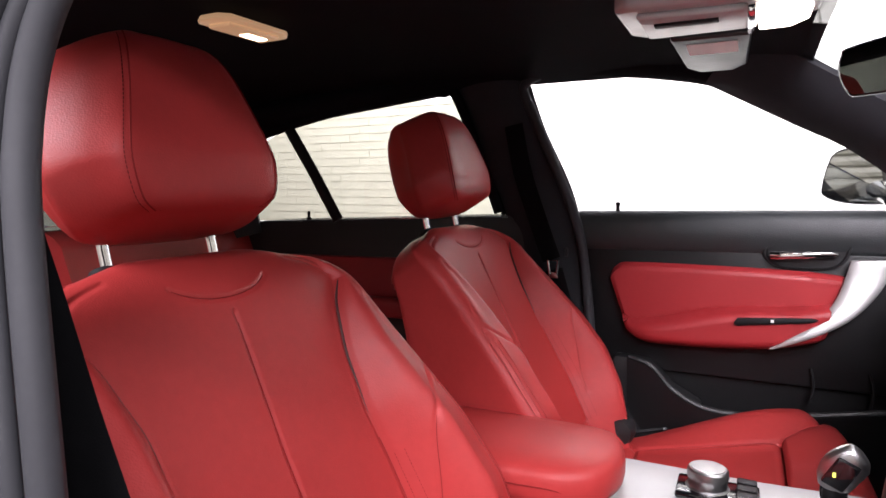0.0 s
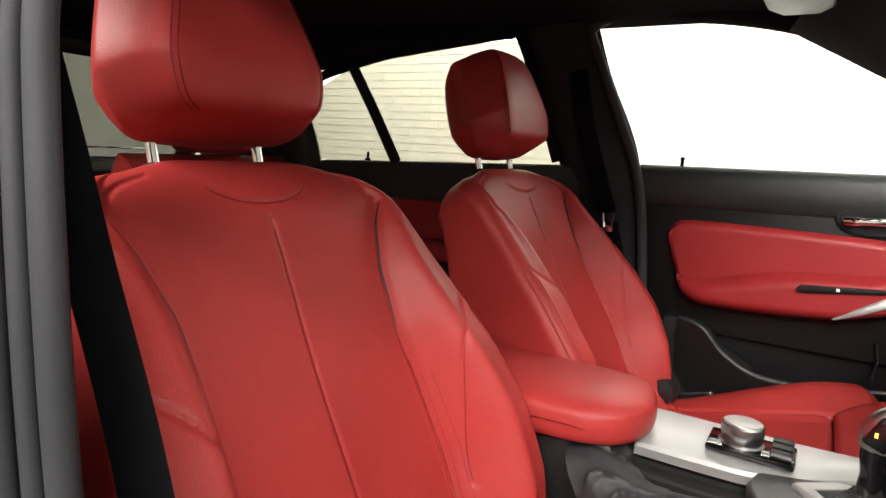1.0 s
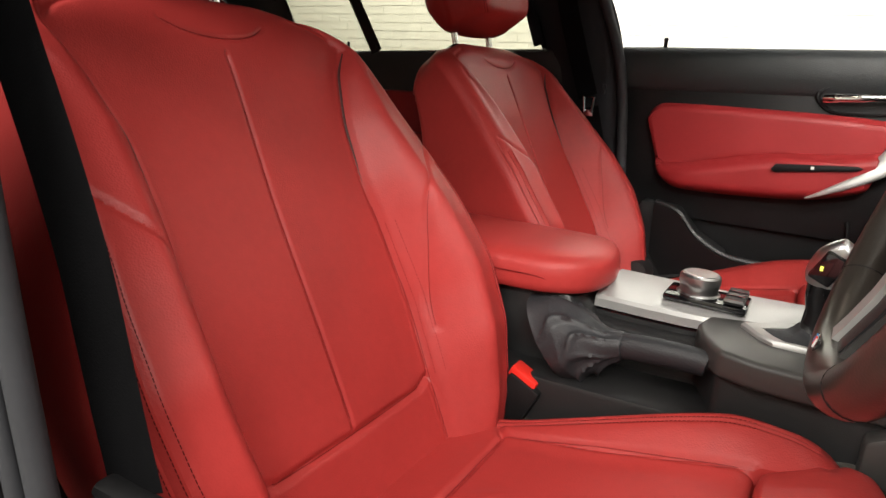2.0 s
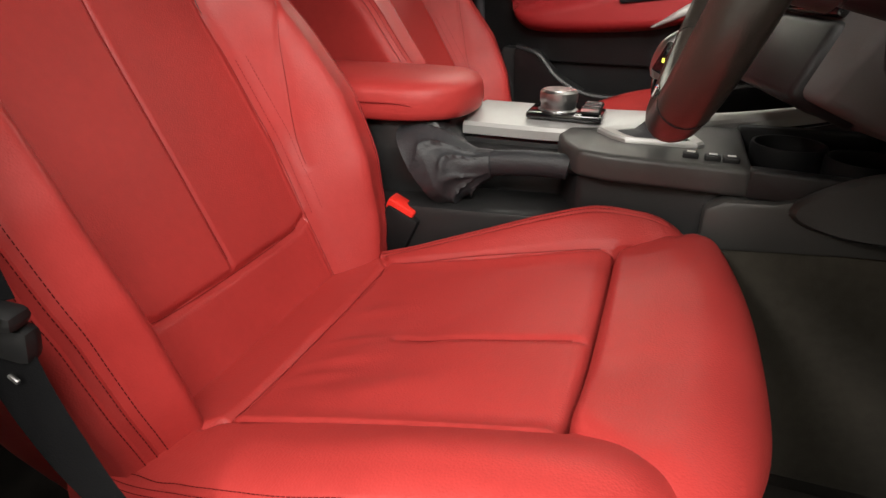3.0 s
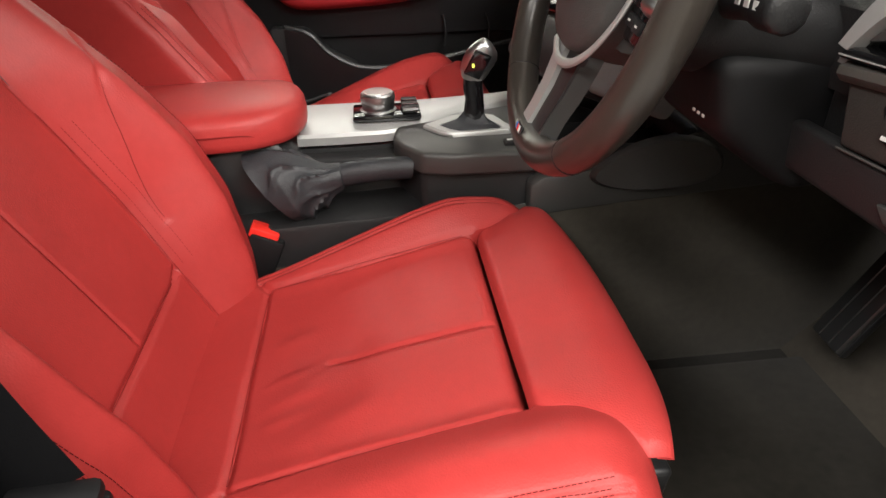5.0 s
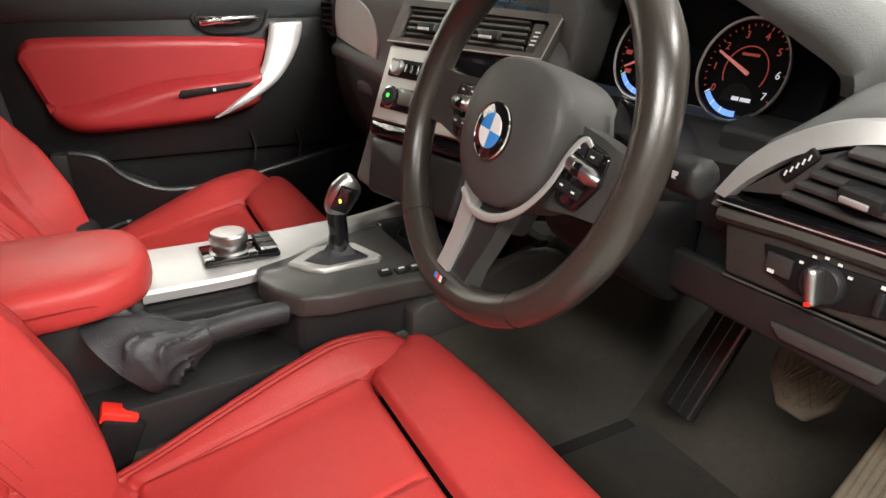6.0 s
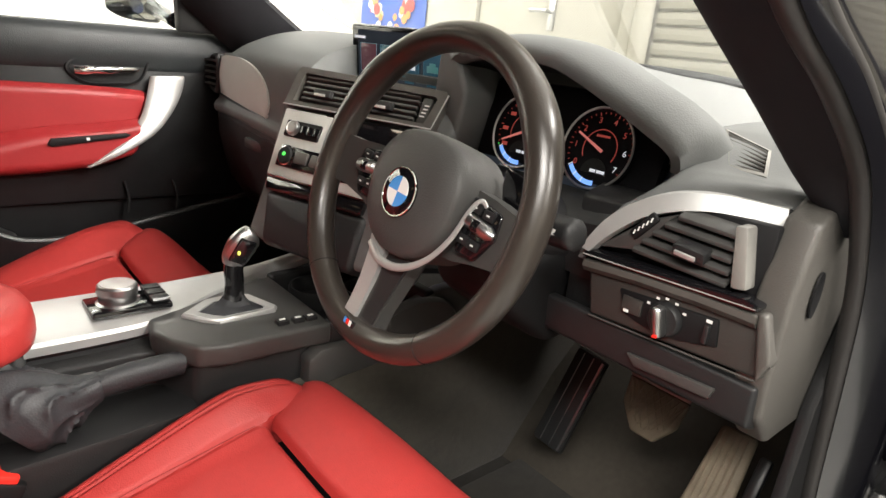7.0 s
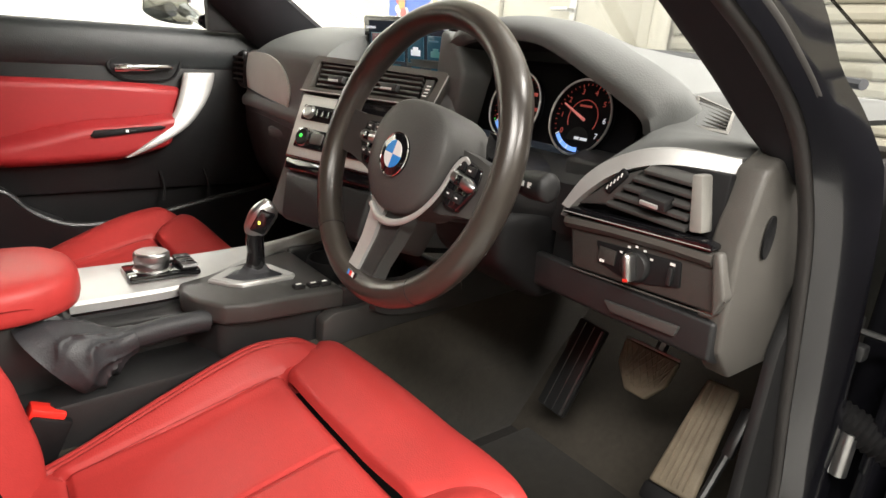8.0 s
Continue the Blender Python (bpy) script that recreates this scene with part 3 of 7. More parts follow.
# rear door with tinted windows
rd = thing("rear_door", (-0.5, 0.70, 0.3), "shut rear door with red insert and tinted windows", "car door")
part("door_body", prism([(-1.02, 0.36), (0.00, 0.36), (-0.02, 0.985), (-0.03, 0.995), (-0.90, 0.962), (-1.0, 0.95)], "y", 0.665, 0.80, 0.012), PLASTIC, rd)
part("red_insert", prism([(-0.88, 0.70), (-0.15, 0.70), (-0.14, 0.86), (-0.2, 0.87), (-0.86, 0.86)], "y", 0.642, 0.668, 0.01), RED_DOOR, rd, "red vinyl rear door insert")
part("armrest", prism([(-0.80, 0.70), (-0.15, 0.70), (-0.15, 0.755), (-0.78, 0.755)], "y", 0.60, 0.645, 0.014, 3), RED_DOOR, rd)
part("lock_pin", lathe([(0.010, -0.004), (0.009, 0.002), (0.0045, 0.004), (0.0045, 0.018), (0.004, 0.022)], pose(-0.72, 0.655, 0.972), 10), DARK, rd)
part("window_frame", join(tube(smooth_line([(-0.99, 0.638, 0.97), (-1.0, 0.63, 1.10), (-0.92, 0.62, 1.20), (-0.76, 0.615, 1.247), (-0.55, 0.612, 1.285), (-0.33, 0.612, 1.312), (-0.245, 0.612, 1.312), (-0.20, 0.615, 1.285), (-0.095, 0.635, 1.0)], 8), 0.014, 8)), HEADLINER, rd)
part("divider_bar", tube([(-0.602, 0.64, 0.97), (-0.68, 0.63, 1.11), (-0.762, 0.615, 1.25)], 0.021, 10, flat=(0.9, 0.5), up=(0, 1, 0.15)), DARK, rd, "black divider bar of the rear window")
part("tinted_window", prism([(-1.0, 0.96), (-0.08, 0.985), (-0.20, 1.30), (-0.5, 1.30), (-0.78, 1.255), (-1.0, 1.15)], "y", 0.655, 0.659, 0), TINT, rd, "tinted rear side glass", smooth=False)
for (a, b) in (((-1.42, 0.36), (-1.0, 0.98)),):
    single("rear_quarter_panel", rbox((-1.25, 0.67, 0.68), (0.5, 0.10, 0.64), 0.03), PLASTIC, "black trimmed rear quarter panel", "car panel", kind="structure")
    single("rear_quarter_panel_right", rbox((-0.75, -0.70, 0.62), (1.5, 0.08, 0.62), 0.03), PLASTIC, "black trimmed rear side of the car", "car panel", kind="structure")
single("tailgate", join(rbox((-1.55, 0, 0.62), (0.10, 1.36, 0.62), 0.03), tube([(-1.52, -0.58, 0.93), (-1.32, -0.54, 1.25), (-1.32, 0.54, 1.25), (-1.52, 0.58, 0.93)], 0.035, 8)), PLASTIC, "black trimmed tailgate of the car", "tailgate", kind="structure")
single("rear_header", rbox((-1.36, 0, 1.285), (0.12, 1.24, 0.11), 0.03, 3), HEADLINER, "dark trimmed header above the rear window", "trim", kind="structure")
single("rear_screen", slab(np.array([[(-1.53, -0.56, 0.93), (-1.53, 0.56, 0.93)], [(-1.33, -0.53, 1.24), (-1.33, 0.53, 1.24)]]), 0.004), TINT_DARK, "tinted rear window glass", "car window", kind="structure", smooth=False)

# ---- seats ----


def seam_thread(P, U, V, line, up, r):
    """A thin thread laid along a seam of a net."""
    L = []
    for u, v in line:
        d = (U - u) ** 2 + (V - v) ** 2
        k = np.argpartition(d, 6, axis=None)[:6]
        wt = 1 / (d.ravel()[k] + 1e-8)
        L.append((P.reshape(-1, 3)[k] * wt[:, None]).sum(0) / wt.sum() + up * 0.0004)
    L = np.array(L)
    M = np.stack([np.convolve(np.pad(L[:, i], 3, mode="edge"), np.ones(7) / 7, "valid") for i in range(3)], 1)
    return tube(M, r, 5)


def seat(name, y0, recline, out, label):
    """A sports seat. out: the side (-1 or 1) of the door."""
    st = thing(name, (0.35, y0, 0.25), label, "car seat", "front seats")
    a = radians(recline)
    Vd, Nd = np.array([-math.sin(a), 0, math.cos(a)]), np.array([math.cos(a), 0, math.sin(a)])
    Ob = np.array([0.17, y0, 0.534])
    Yd = np.array([0, 1.0, 0])

    # backrest: section by section, rounded bolsters, then the seams pressed in
    nu, nv = 300, 240
    aa = np.linspace(-1, 1, nu)
    vv = np.linspace(-0.135, 0.60, nv)
    A_, V_ = np.meshgrid(aa, vv)
    hw = np.interp(V_, [-0.14, -0.05, 0.05, 0.12, 0.20, 0.27, 0.35, 0.42, 0.46, 0.60], [0.222, 0.250, 0.268, 0.275, 0.270, 0.260, 0.246, 0.238, 0.234, 0.232])
    amp = np.interp(V_, [-0.14, -0.06, 0.03, 0.12, 0.22, 0.32, 0.40, 0.46, 0.52], [0.03, 0.065, 0.088, 0.092, 0.078, 0.052, 0.030, 0.014, 0.006])
    k = np.ones(9) / 9.0
    pad = lambda M: np.apply_along_axis(lambda c: np.convolve(np.pad(c, 4, mode="edge"), k, "valid"), 0, M)
    hw, amp = pad(hw), pad(amp)
    us = np.interp(V_, [-0.14, 0.0, 0.1, 0.2, 0.27, 0.35, 0.416, 0.455, 0.50], [0.138, 0.146, 0.157, 0.152, 0.146, 0.152, 0.172, 0.192, 0.20])
    us = pad(us)
    FRONT, EDGE = 0.74, 0.028
    ur = hw - EDGE
    c = np.abs(A_)
    front = c <= FRONT
    cu = np.where(front, c / FRONT * ur, ur)
    t = smoothstep((cu - (us - 0.010)) / np.maximum(0.66 * (ur - us + 0.012), 0.01))
    crest = 1.06 * amp - 0.010 * np.clip(amp / 0.08, 0, 1)
    w = 1.06 * amp * t - 0.010 * np.clip(amp / 0.08, 0, 1) * smoothstep((cu - us - 0.030) / np.maximum(ur - us - 0.030, 0.01)) - 0.007 * (1 - (cu / np.maximum(us, 0.01)) ** 2).clip(0, 1) * smoothstep((0.45 - V_) / 0.2)
    # the ridge turns over into a flat side wall, which turns again into the back
    side = np.clip((c - FRONT) / (1 - FRONT), 0, 1)
    depth = 0.125 - 0.040 * smoothstep((V_ - 0.20) / 0.26)
    th1, flat_, th2 = np.clip(side / 0.35, 0, 1) * math.pi / 2, np.clip((side - 0.35) / 0.5, 0, 1), np.clip((side - 0.85) / 0.15, 0, 1) * math.pi / 2
    uu = np.where(front, cu, ur + EDGE * np.sin(th1) - 0.022 * flat_ - 0.04 * (1 - np.cos(th2)))
    w = np.where(front, w, crest - EDGE * (1 - np.cos(th1)) - flat_ * (crest - EDGE + depth) - 0.03 * np.sin(th2))
    # a round head over the shoulders
    over = np.clip((V_ - 0.45) / 0.15, 0, 1) * math.pi / 2
    rolled_v = np.where(V_ > 0.45, 0.45 + 0.078 * np.sin(over), V_) - 0.018 * smoothstep((uu - 0.10) / 0.13) * smoothstep((V_ - 0.41) / 0.10)
    w = w * np.cos(over) - 0.050 * (1 - np.cos(over))
    uu = uu * (1 - 0.42 * (1 - np.cos(over)) ** 1.25)
    U = np.sign(A_) * uu
    seams = []
    vs = np.linspace(-0.12, 0.45, 60)
    us1 = np.interp(vs, vv, us[:, 0])
    for s in (-1, 1):
        seams.append((np.stack([s * us1, vs], 1), 0.0055, 0.0036))
    seams.append(([(-0.142, 0.000), (-0.120, -0.009), (0.0, -0.012), (0.120, -0.009), (0.142, 0.000)], 0.006, 0.0045))
    seams.append(([(0, -0.005), (0, 0.44)], 0.0032, 0.0026))
    seams.append((smooth_line([(-0.07, 0.478, 0), (-0.045, 0.464, 0), (0, 0.458, 0), (0.045, 0.464, 0), (0.07, 0.478, 0)], 5)[:, :2], 0.0025, 0.0026))
    ridge = np.interp(vv, vv, ur[:, 0])
    for s in (-1, 1):
        seams.append((np.array([(s * (r_ + 0.008), v_) for r_, v_ in zip(ridge, vv) if -0.10 < v_ < 0.27]), 0.0042, 0.0028))
        seams.append((np.array([(s * (r_ + 0.017), v_) for r_, v_ in zip(ridge, vv) if -0.10 < v_ < 0.29]), 0.0036, 0.0026))
        # a cross seam from the inner seam out over the bolster
        seams.append((smooth_line([(s * 0.148, 0.19, 0), (s * 0.175, 0.235, 0), (s * 0.205, 0.285, 0), (s * 0.232, 0.33, 0)], 5)[:, :2], 0.0, 0.0030))
        # the inner gusset of the bolster, and the seam that turns in over the shoulder
        seams.append((smooth_line([(s * 0.240, 0.298, 0), (s * 0.207, 0.257, 0), (s * 0.188, 0.222, 0), (s * 0.179, 0.16, 0), (s * 0.170, 0.09, 0), (s * 0.166, 0.055, 0)], 6)[:, :2], 0.0034, 0.0030))
        seams.append((smooth_line([(s * 0.193, 0.452, 0), (s * 0.186, 0.466, 0), (s * 0.165, 0.485, 0), (s * 0.13, 0.498, 0)], 5)[:, :2], 0.003, 0.0030))
    seam_w = np.zeros_like(w)
    for line, g, wd in seams:
        seam_w += groove(U, rolled_v, line, g, wd)
    # soft folds of the leather
    fold = np.array([[noise.noise(Vector((u * 9 + y0 * 7, v * 6, 1.3))) for u, v in zip(ru, rv)] for ru, rv in zip(U[::4, ::4], V_[::4, ::4])])
    fold = np.repeat(np.repeat(fold, 4, 0), 4, 1)[:nv, :nu]
    ker = np.ones(7) / 7
    for ax in (0, 1):
        fold = np.apply_along_axis(lambda q: np.convolve(np.pad(q, 3, mode="edge"), ker, "valid"), ax, fold)
    W = w + seam_w * np.cos(over) + 0.0022 * fold * np.cos(over)
    P = Ob + U[..., None] * Yd + rolled_v[..., None] * Vd + W[..., None] * Nd
    um, vm = (U[:-1, :-1] + U[1:, 1:]) / 2, (V_[:-1, :-1] + V_[1:, 1:]) / 2
    usm = us[:-1, :-1]
    reg = np.where(vm < -0.010, 3, 0)
    reg = np.where(um < -usm, 1, np.where(um > usm, 2, reg))
    reg = np.where((vm > 0.455) & (reg > 0) & (reg < 3), 0, reg)
    back = part("backrest", split_sheet(P, np.where(reg == 0, 0, 9))[0], RED, st, "red leather backrest centre panel")
    pieces = split_sheet(P, reg)
    for key, nm in ((1, "bolster"), (2, "bolster"), (3, "lumbar_panel")):
        part(nm, pieces[key], RED, back)
    # dark piping beside the shoulder, stitches on the ridges
    turn = np.abs(aa) <= FRONT + 0.34 * (1 - FRONT)

    def on_back(i, u):
        return np.array([np.interp(u, U[i][turn], P[i, turn, q]) for q in range(3)])

    for s in (-1, 1):
        ln = smooth_line([on_back(i, s * us[i, 0]) + Nd * 0.0012 for i in range(nv) if 0.27 < vv[i] < 0.456][::3], 2)
        part("piping", tube(ln, np.interp(np.linspace(0, 1, len(ln)), [0, 0.35, 0.85, 1], [0.0003, 0.0016, 0.0019, 0.0008]), 6), PIPING, back, "dark grey piping")
        for off in (0.0035, 0.0125, 0.0205):
            ln = [on_back(i, s * (ridge[i] + off)) + Nd * 0.0004 + Yd * s * 0.0003 for i in range(nv) if -0.11 < vv[i] < 0.27]
            part("stitching", stitches(ln, r=0.00045), THREAD, back)
        for off in (0.004, 0.011):
            ln = [on_back(i, s * (us[i, 0] + off)) + Nd * 0.0004 for i in range(nv) if 0.0 < vv[i] < 0.215]
            part("stitching", stitches(ln, r=0.00040), SEAM, back)
    # thread lying in the pressed seams
    for line in (np.stack([np.zeros(60), np.linspace(0.0, 0.435, 60)], 1), np.array(smooth_line([(-0.126, -0.006, 0), (-0.10, -0.0095, 0), (0, -0.012, 0), (0.10, -0.0095, 0), (0.126, -0.006, 0)], 10))[:, :2],
                 np.array(smooth_line([(-0.07, 0.478, 0), (-0.045, 0.464, 0), (0, 0.458, 0), (0.045, 0.464, 0), (0.07, 0.478, 0)], 6))[:, :2]):
        part("seam", seam_thread(P, U, rolled_v, line, Nd, 0.0006), SEAM, back)
    for s in (-1, 1):
        part("seam", seam_thread(P, U, rolled_v, smooth_line([(s * 0.236, 0.293, 0), (s * 0.207, 0.257, 0), (s * 0.188, 0.222, 0), (s * 0.179, 0.16, 0), (s * 0.170, 0.09, 0), (s * 0.166, 0.058, 0)], 9)[:, :2], Nd, 0.0005), SEAM, back)
        part("seam", seam_thread(P, U, rolled_v, [(s * float(np.interp(v, vv, us[:, 0])), v) for v in np.linspace(-0.11, 0.24, 70)], Nd, 0.0005), SEAM, back)
    # shell behind
    rows = []
    for v in np.linspace(-0.13, 0.48, 16):
        h = float(np.interp(v, vv, hw[:, 0])) * (0.92 - 0.12 * max(0.0, (v - 0.3) / 0.2))
        d = 0.09 + 0.03 * math.sin(max(0, min(1, (v + 0.13) / 0.63)) * math.pi)
        rows.append([Ob + Yd * h * q + Vd * v - Nd * (0.042 + d * (1 - q * q * 0.55)) for q in np.linspace(-1, 1, 15)])
    part("back_shell", slab(np.array(rows)[:, ::-1], 0.01), BLACK_LEATHER, back)

    # headrest on two chrome posts
    rings = []
    for v, h, f, fr, bk in ((0.546, 0.085, 0.060, 0.000, -0.066), (0.550, 0.118, 0.088, 0.014, -0.078), (0.562, 0.138, 0.101, 0.022, -0.088), (0.590, 0.155, 0.106, 0.028, -0.098), (0.612, 0.158, 0.103, 0.030, -0.103),
                            (0.665, 0.143, 0.086, 0.029, -0.106), (0.708, 0.127, 0.072, 0.024, -0.104), (0.733, 0.114, 0.062, 0.014, -0.098), (0.746, 0.098, 0.052, 0.000, -0.088), (0.752, 0.068, 0.036, -0.022, -0.072)):
        pts = [(-f, fr), (-f * 0.5, fr + 0.003), (0, fr + 0.004), (f * 0.5, fr + 0.003), (f, fr), (f + (h - f) * 0.5, fr - 0.022), (h - 0.006, fr - 0.052), (h, fr - 0.066), (h - 0.008, fr - 0.082),
               (h * 0.75, bk), (h * 0.4, bk - 0.006), (0, bk - 0.008), (-h * 0.4, bk - 0.006), (-h * 0.75, bk), (-h + 0.008, fr - 0.082), (-h, fr - 0.066), (-h + 0.006, fr - 0.052), (-f - (h - f) * 0.5, fr - 0.022)]
        pts = [(u, max(ww, bk) if i < 9 or i > 13 else ww) for i, (u, ww) in enumerate(pts)]
        fine = smooth_line([(*p, 0) for p in pts], 5, closed=True)[:, :2]
        rings.append([Ob + Yd * (u * 0.93 - 0.004 * out) + Vd * (0.552 + (v - 0.548) * 1.0) + Nd * (ww + 0.032 + 0.03 * (v - 0.55) / 0.2) for u, ww in fine])
    lean_back = (Yd * -0.010 - Nd * 0.010) if out < 0 else Yd * 0
    R = np.array(rings) + lean_back
    S = np.stack([smooth_line(R[:, j], 6) for j in range(R.shape[1])], 1)
    head = part("headrest", loft(S), RED, st, "red leather headrest with stitched edges", sharp=60)
    for s in (-1, 1):
        j = 20 if s > 0 else 0
        ln = S[4:-6, j]
        ln = smooth_line(ln[::5], 5)
        part("edge_seam", tube(ln + Nd * 0.0003, 0.0009, 6), SEAM, head)
        for off in (-0.006, 0.006):
            part("stitching", stitches(ln + Nd * (0.0006 if s * off < 0 else -0.0022) + Yd * off, r=0.0005), THREAD, head)
        p0 = Ob + Yd * s * 0.073 + Vd * 0.50 - Nd * 0.058 + lean_back
        part("post", tube([p0, p0 + Vd * 0.05 + Nd * 0.012, p0 + Vd * 0.13 + Nd * 0.045], 0.0065, 12), CHROME, head, "chrome headrest post")
        part("post_guide", lathe([(0.016, -0.012), (0.017, 0.004), (0.013, 0.009), (0.008, 0.010)], axes_pose(p0 + Vd * 0.022, tuple(Nd), tuple(Yd), tuple(Vd)), 16), DARK, back)

    # cushion
    b = radians(12.8)
    Sd, Cn = np.array([math.cos(b), 0, math.sin(b)]), np.array([-math.sin(b), 0, math.cos(b)])
    Oc = np.array([0.2, y0, 0.457])
    ns, nq = 200, 300
    ss = np.linspace(-0.06, 0.450, ns)
    qq = np.linspace(-1, 1, nq)
    Q_, S_ = np.meshgrid(qq, ss)
    c = np.abs(Q_)
    hw = np.interp(S_, [-0.06, 0.05, 0.2, 0.35, 0.43, 0.462], [0.235, 0.262, 0.285, 0.298, 0.300, 0.298])
    amp = np.interp(S_, [-0.06, 0.0, 0.1, 0.2, 0.28, 0.33, 0.38, 0.43, 0.462], [0.0, 0.002, 0.010, 0.026, 0.040, 0.046, 0.046, 0.040, 0.034])
    amp = np.apply_along_axis(lambda q: np.convolve(np.pad(q, 6, mode="edge"), np.ones(13) / 13, "valid"), 0, amp)
    ur = hw - 0.045
    front = c <= 0.76
    cu = np.where(front, c / 0.76 * ur, ur)
    amp = np.where(np.sign(Q_) == -out, amp * (0.90 - 0.40 * smoothstep((S_ - 0.34) / 0.10)), amp)
    w = amp * smoothstep((cu - 0.135) / np.maximum(ur - 0.145, 0.02)) - 0.006 * (1 - (cu / 0.165) ** 2).clip(0, 1)
    th = np.clip((c - 0.76) / 0.24, 0, 1) * np.radians(84 + 34 * smoothstep((S_ - 0.35) / 0.06))
    # the outer side bellies a little over the valance
    belly = np.where(np.sign(Q_) == out, 0.004 * smoothstep((S_ - 0.02) / 0.08) * (1 - smoothstep((S_ - 0.22) / 0.14)), 0.0)
    uu = np.where(front, cu, ur + 0.045 * np.sin(th) + belly * np.sin(np.pi * np.clip((c - 0.76) / 0.24, 0, 1)) ** 1.5)
    # the sides and the front edge roll down together
    roll = np.clip((S_ - 0.395) / 0.055, 0, 1)
    drop = np.cbrt(np.where(front, 0.0, 0.044 * (1 - np.cos(th))) ** 3 + (0.058 * (1 - np.sqrt(np.clip(1 - roll ** 2, 0, 1)))) ** 3)
    drop = drop * (1 - 0.35 * smoothstep((S_ - 0.365) / 0.085) * np.clip((c - 0.76) / 0.24, 0, 1))
    w = np.where(front, w, amp) - drop
    S_ = S_ + (0.010 - 0.016 * np.clip((uu - 0.20) / 0.10, 0, 1) ** 2 - 0.026 * np.clip((c - 0.80) / 0.20, 0, 1) ** 2) * smoothstep((S_ - 0.36) / 0.09)
    # the side next to the console is narrower
    uu = np.where((np.sign(Q_) == -out) & (uu > 0.166), 0.166 + (uu - 0.166) * 0.52, uu)
    U = np.sign(Q_) * uu
    URS = {sg: np.where(sg == -out, 0.166 + (ur - 0.166) * 0.52, ur)[:, 0] for sg in (-1, 1)}
    lines = [([(-0.168, 0.075), (-0.163, 0.20), (-0.166, 0.37)], 0.005, 0.004), ([(0.168, 0.075), (0.163, 0.20), (0.166, 0.37)], 0.005, 0.004),
             ([(-0.18, 0.065), (-0.165, 0.077), (0.0, 0.072), (0.165, 0.077), (0.18, 0.065)], 0.006, 0.005),
             ([(-0.012, 0.17), (-0.018, 0.36)], 0.0028, 0.005)]
    for s in (-1, 1):
        lines.append((np.array([(s * (np.interp(q, ss, URS[s]) + (0.0255 if s == out else -0.0100)), q) for q in np.linspace(-0.02, 0.425, 40)]), 0.0026, 0.0024))
        lines.append((np.array([(s * (np.interp(q, ss, URS[s]) + (0.0305 if s == out else -0.0035)), q) for q in np.linspace(-0.02, 0.425, 40)]), 0.0022, 0.0022))
    for line, g, wd in lines:
        w = w + groove(U, S_, line, g, wd)
    # body dents and folds in the middle of the cushion
    for (du, ds, h, ru, rs) in ((0.02, 0.16, -0.004, 0.05, 0.04), (-0.075, 0.15, -0.003, 0.03, 0.05), (-0.035, 0.145, 0.0025, 0.014, 0.035), (-0.10, 0.20, 0.002, 0.016, 0.04), (0.06, 0.24, -0.003, 0.06, 0.05),
                                 (-0.055, 0.135, 0.003, 0.010, 0.030), (-0.02, 0.13, 0.003, 0.009, 0.026), (-0.085, 0.125, 0.0025, 0.010, 0.024), (0.045, 0.125, 0.0025, 0.012, 0.022), (0.0, 0.20, -0.003, 0.030, 0.022)):
        w = w + h * np.exp(-((U - du - 0.25 * (S_ - ds)) / ru) ** 2 - ((S_ - ds) / rs) ** 2)
    # the gap in front of the middle panel
    mid = np.abs(U) < 0.166
    gap = np.clip((S_ - 0.352) / 0.018, 0, 1)
    w = np.where(mid, w - 0.016 * (1 - np.sqrt(np.clip(1 - gap ** 2, 0, 1))) - np.where(S_ > 0.37, 0.05 * np.clip((S_ - 0.37) / 0.01, 0, 1), 0), w)
    P = Oc + U[..., None] * Yd + S_[..., None] * Sd + w[..., None] * Cn
    um, sm = (U[:-1, :-1] + U[1:, 1:]) / 2, (S_[:-1, :-1] + S_[1:, 1:]) / 2
    reg = np.where(um < -0.166, 1, np.where(um > 0.166, 2, np.where(sm < 0.074, 3, 0)))
    pieces = split_sheet(P, reg)
    cush = part("cushion", pieces[0], RED, st, "red leather seat cushion panel, creased by use")
    for key, nm in ((1, "bolster"), (2, "bolster"), (3, "rear_panel")):
        part(nm, pieces[key], RED, cush)
    for line in ([(-0.012 - 0.006 * t, 0.175 + 0.18 * t) for t in np.linspace(0, 1, 40)], [(u, 0.0765 - 0.0045 * (1 - (u / 0.165) ** 2)) for u in np.linspace(-0.16, 0.16, 60)],
                 [(-0.166, v) for v in np.linspace(0.085, 0.36, 50)], [(0.166, v) for v in np.linspace(0.085, 0.36, 50)]):
        part("seam", seam_thread(P, U, S_, line, Cn, 0.0006), SEAM, cush)
    for s in (-1, 1):
        for off in ((0.0225, 0.0285, 0.0325) if s == out else (-0.0135, -0.0065)):
            ln = []
            for i in range(ns):
                if 0.0 < ss[i] < (0.43 if s == out else 0.385):
                    j = int(np.argmin(np.abs(U[i] - s * (URS[s][i] + off)) + 10 * (np.sign(Q_[i]) != s)))
                    ln.append(P[i, j] + Cn * 0.0005 + Yd * s * 0.0004)
            part("stitching", stitches(smooth_line(np.array(ln)[::9], 8), r=0.00042), THREAD, cush)
    # thigh support: its own pad, broadening to the front, rolled down over the edge
    na, nb = 70, 90
    rows = []
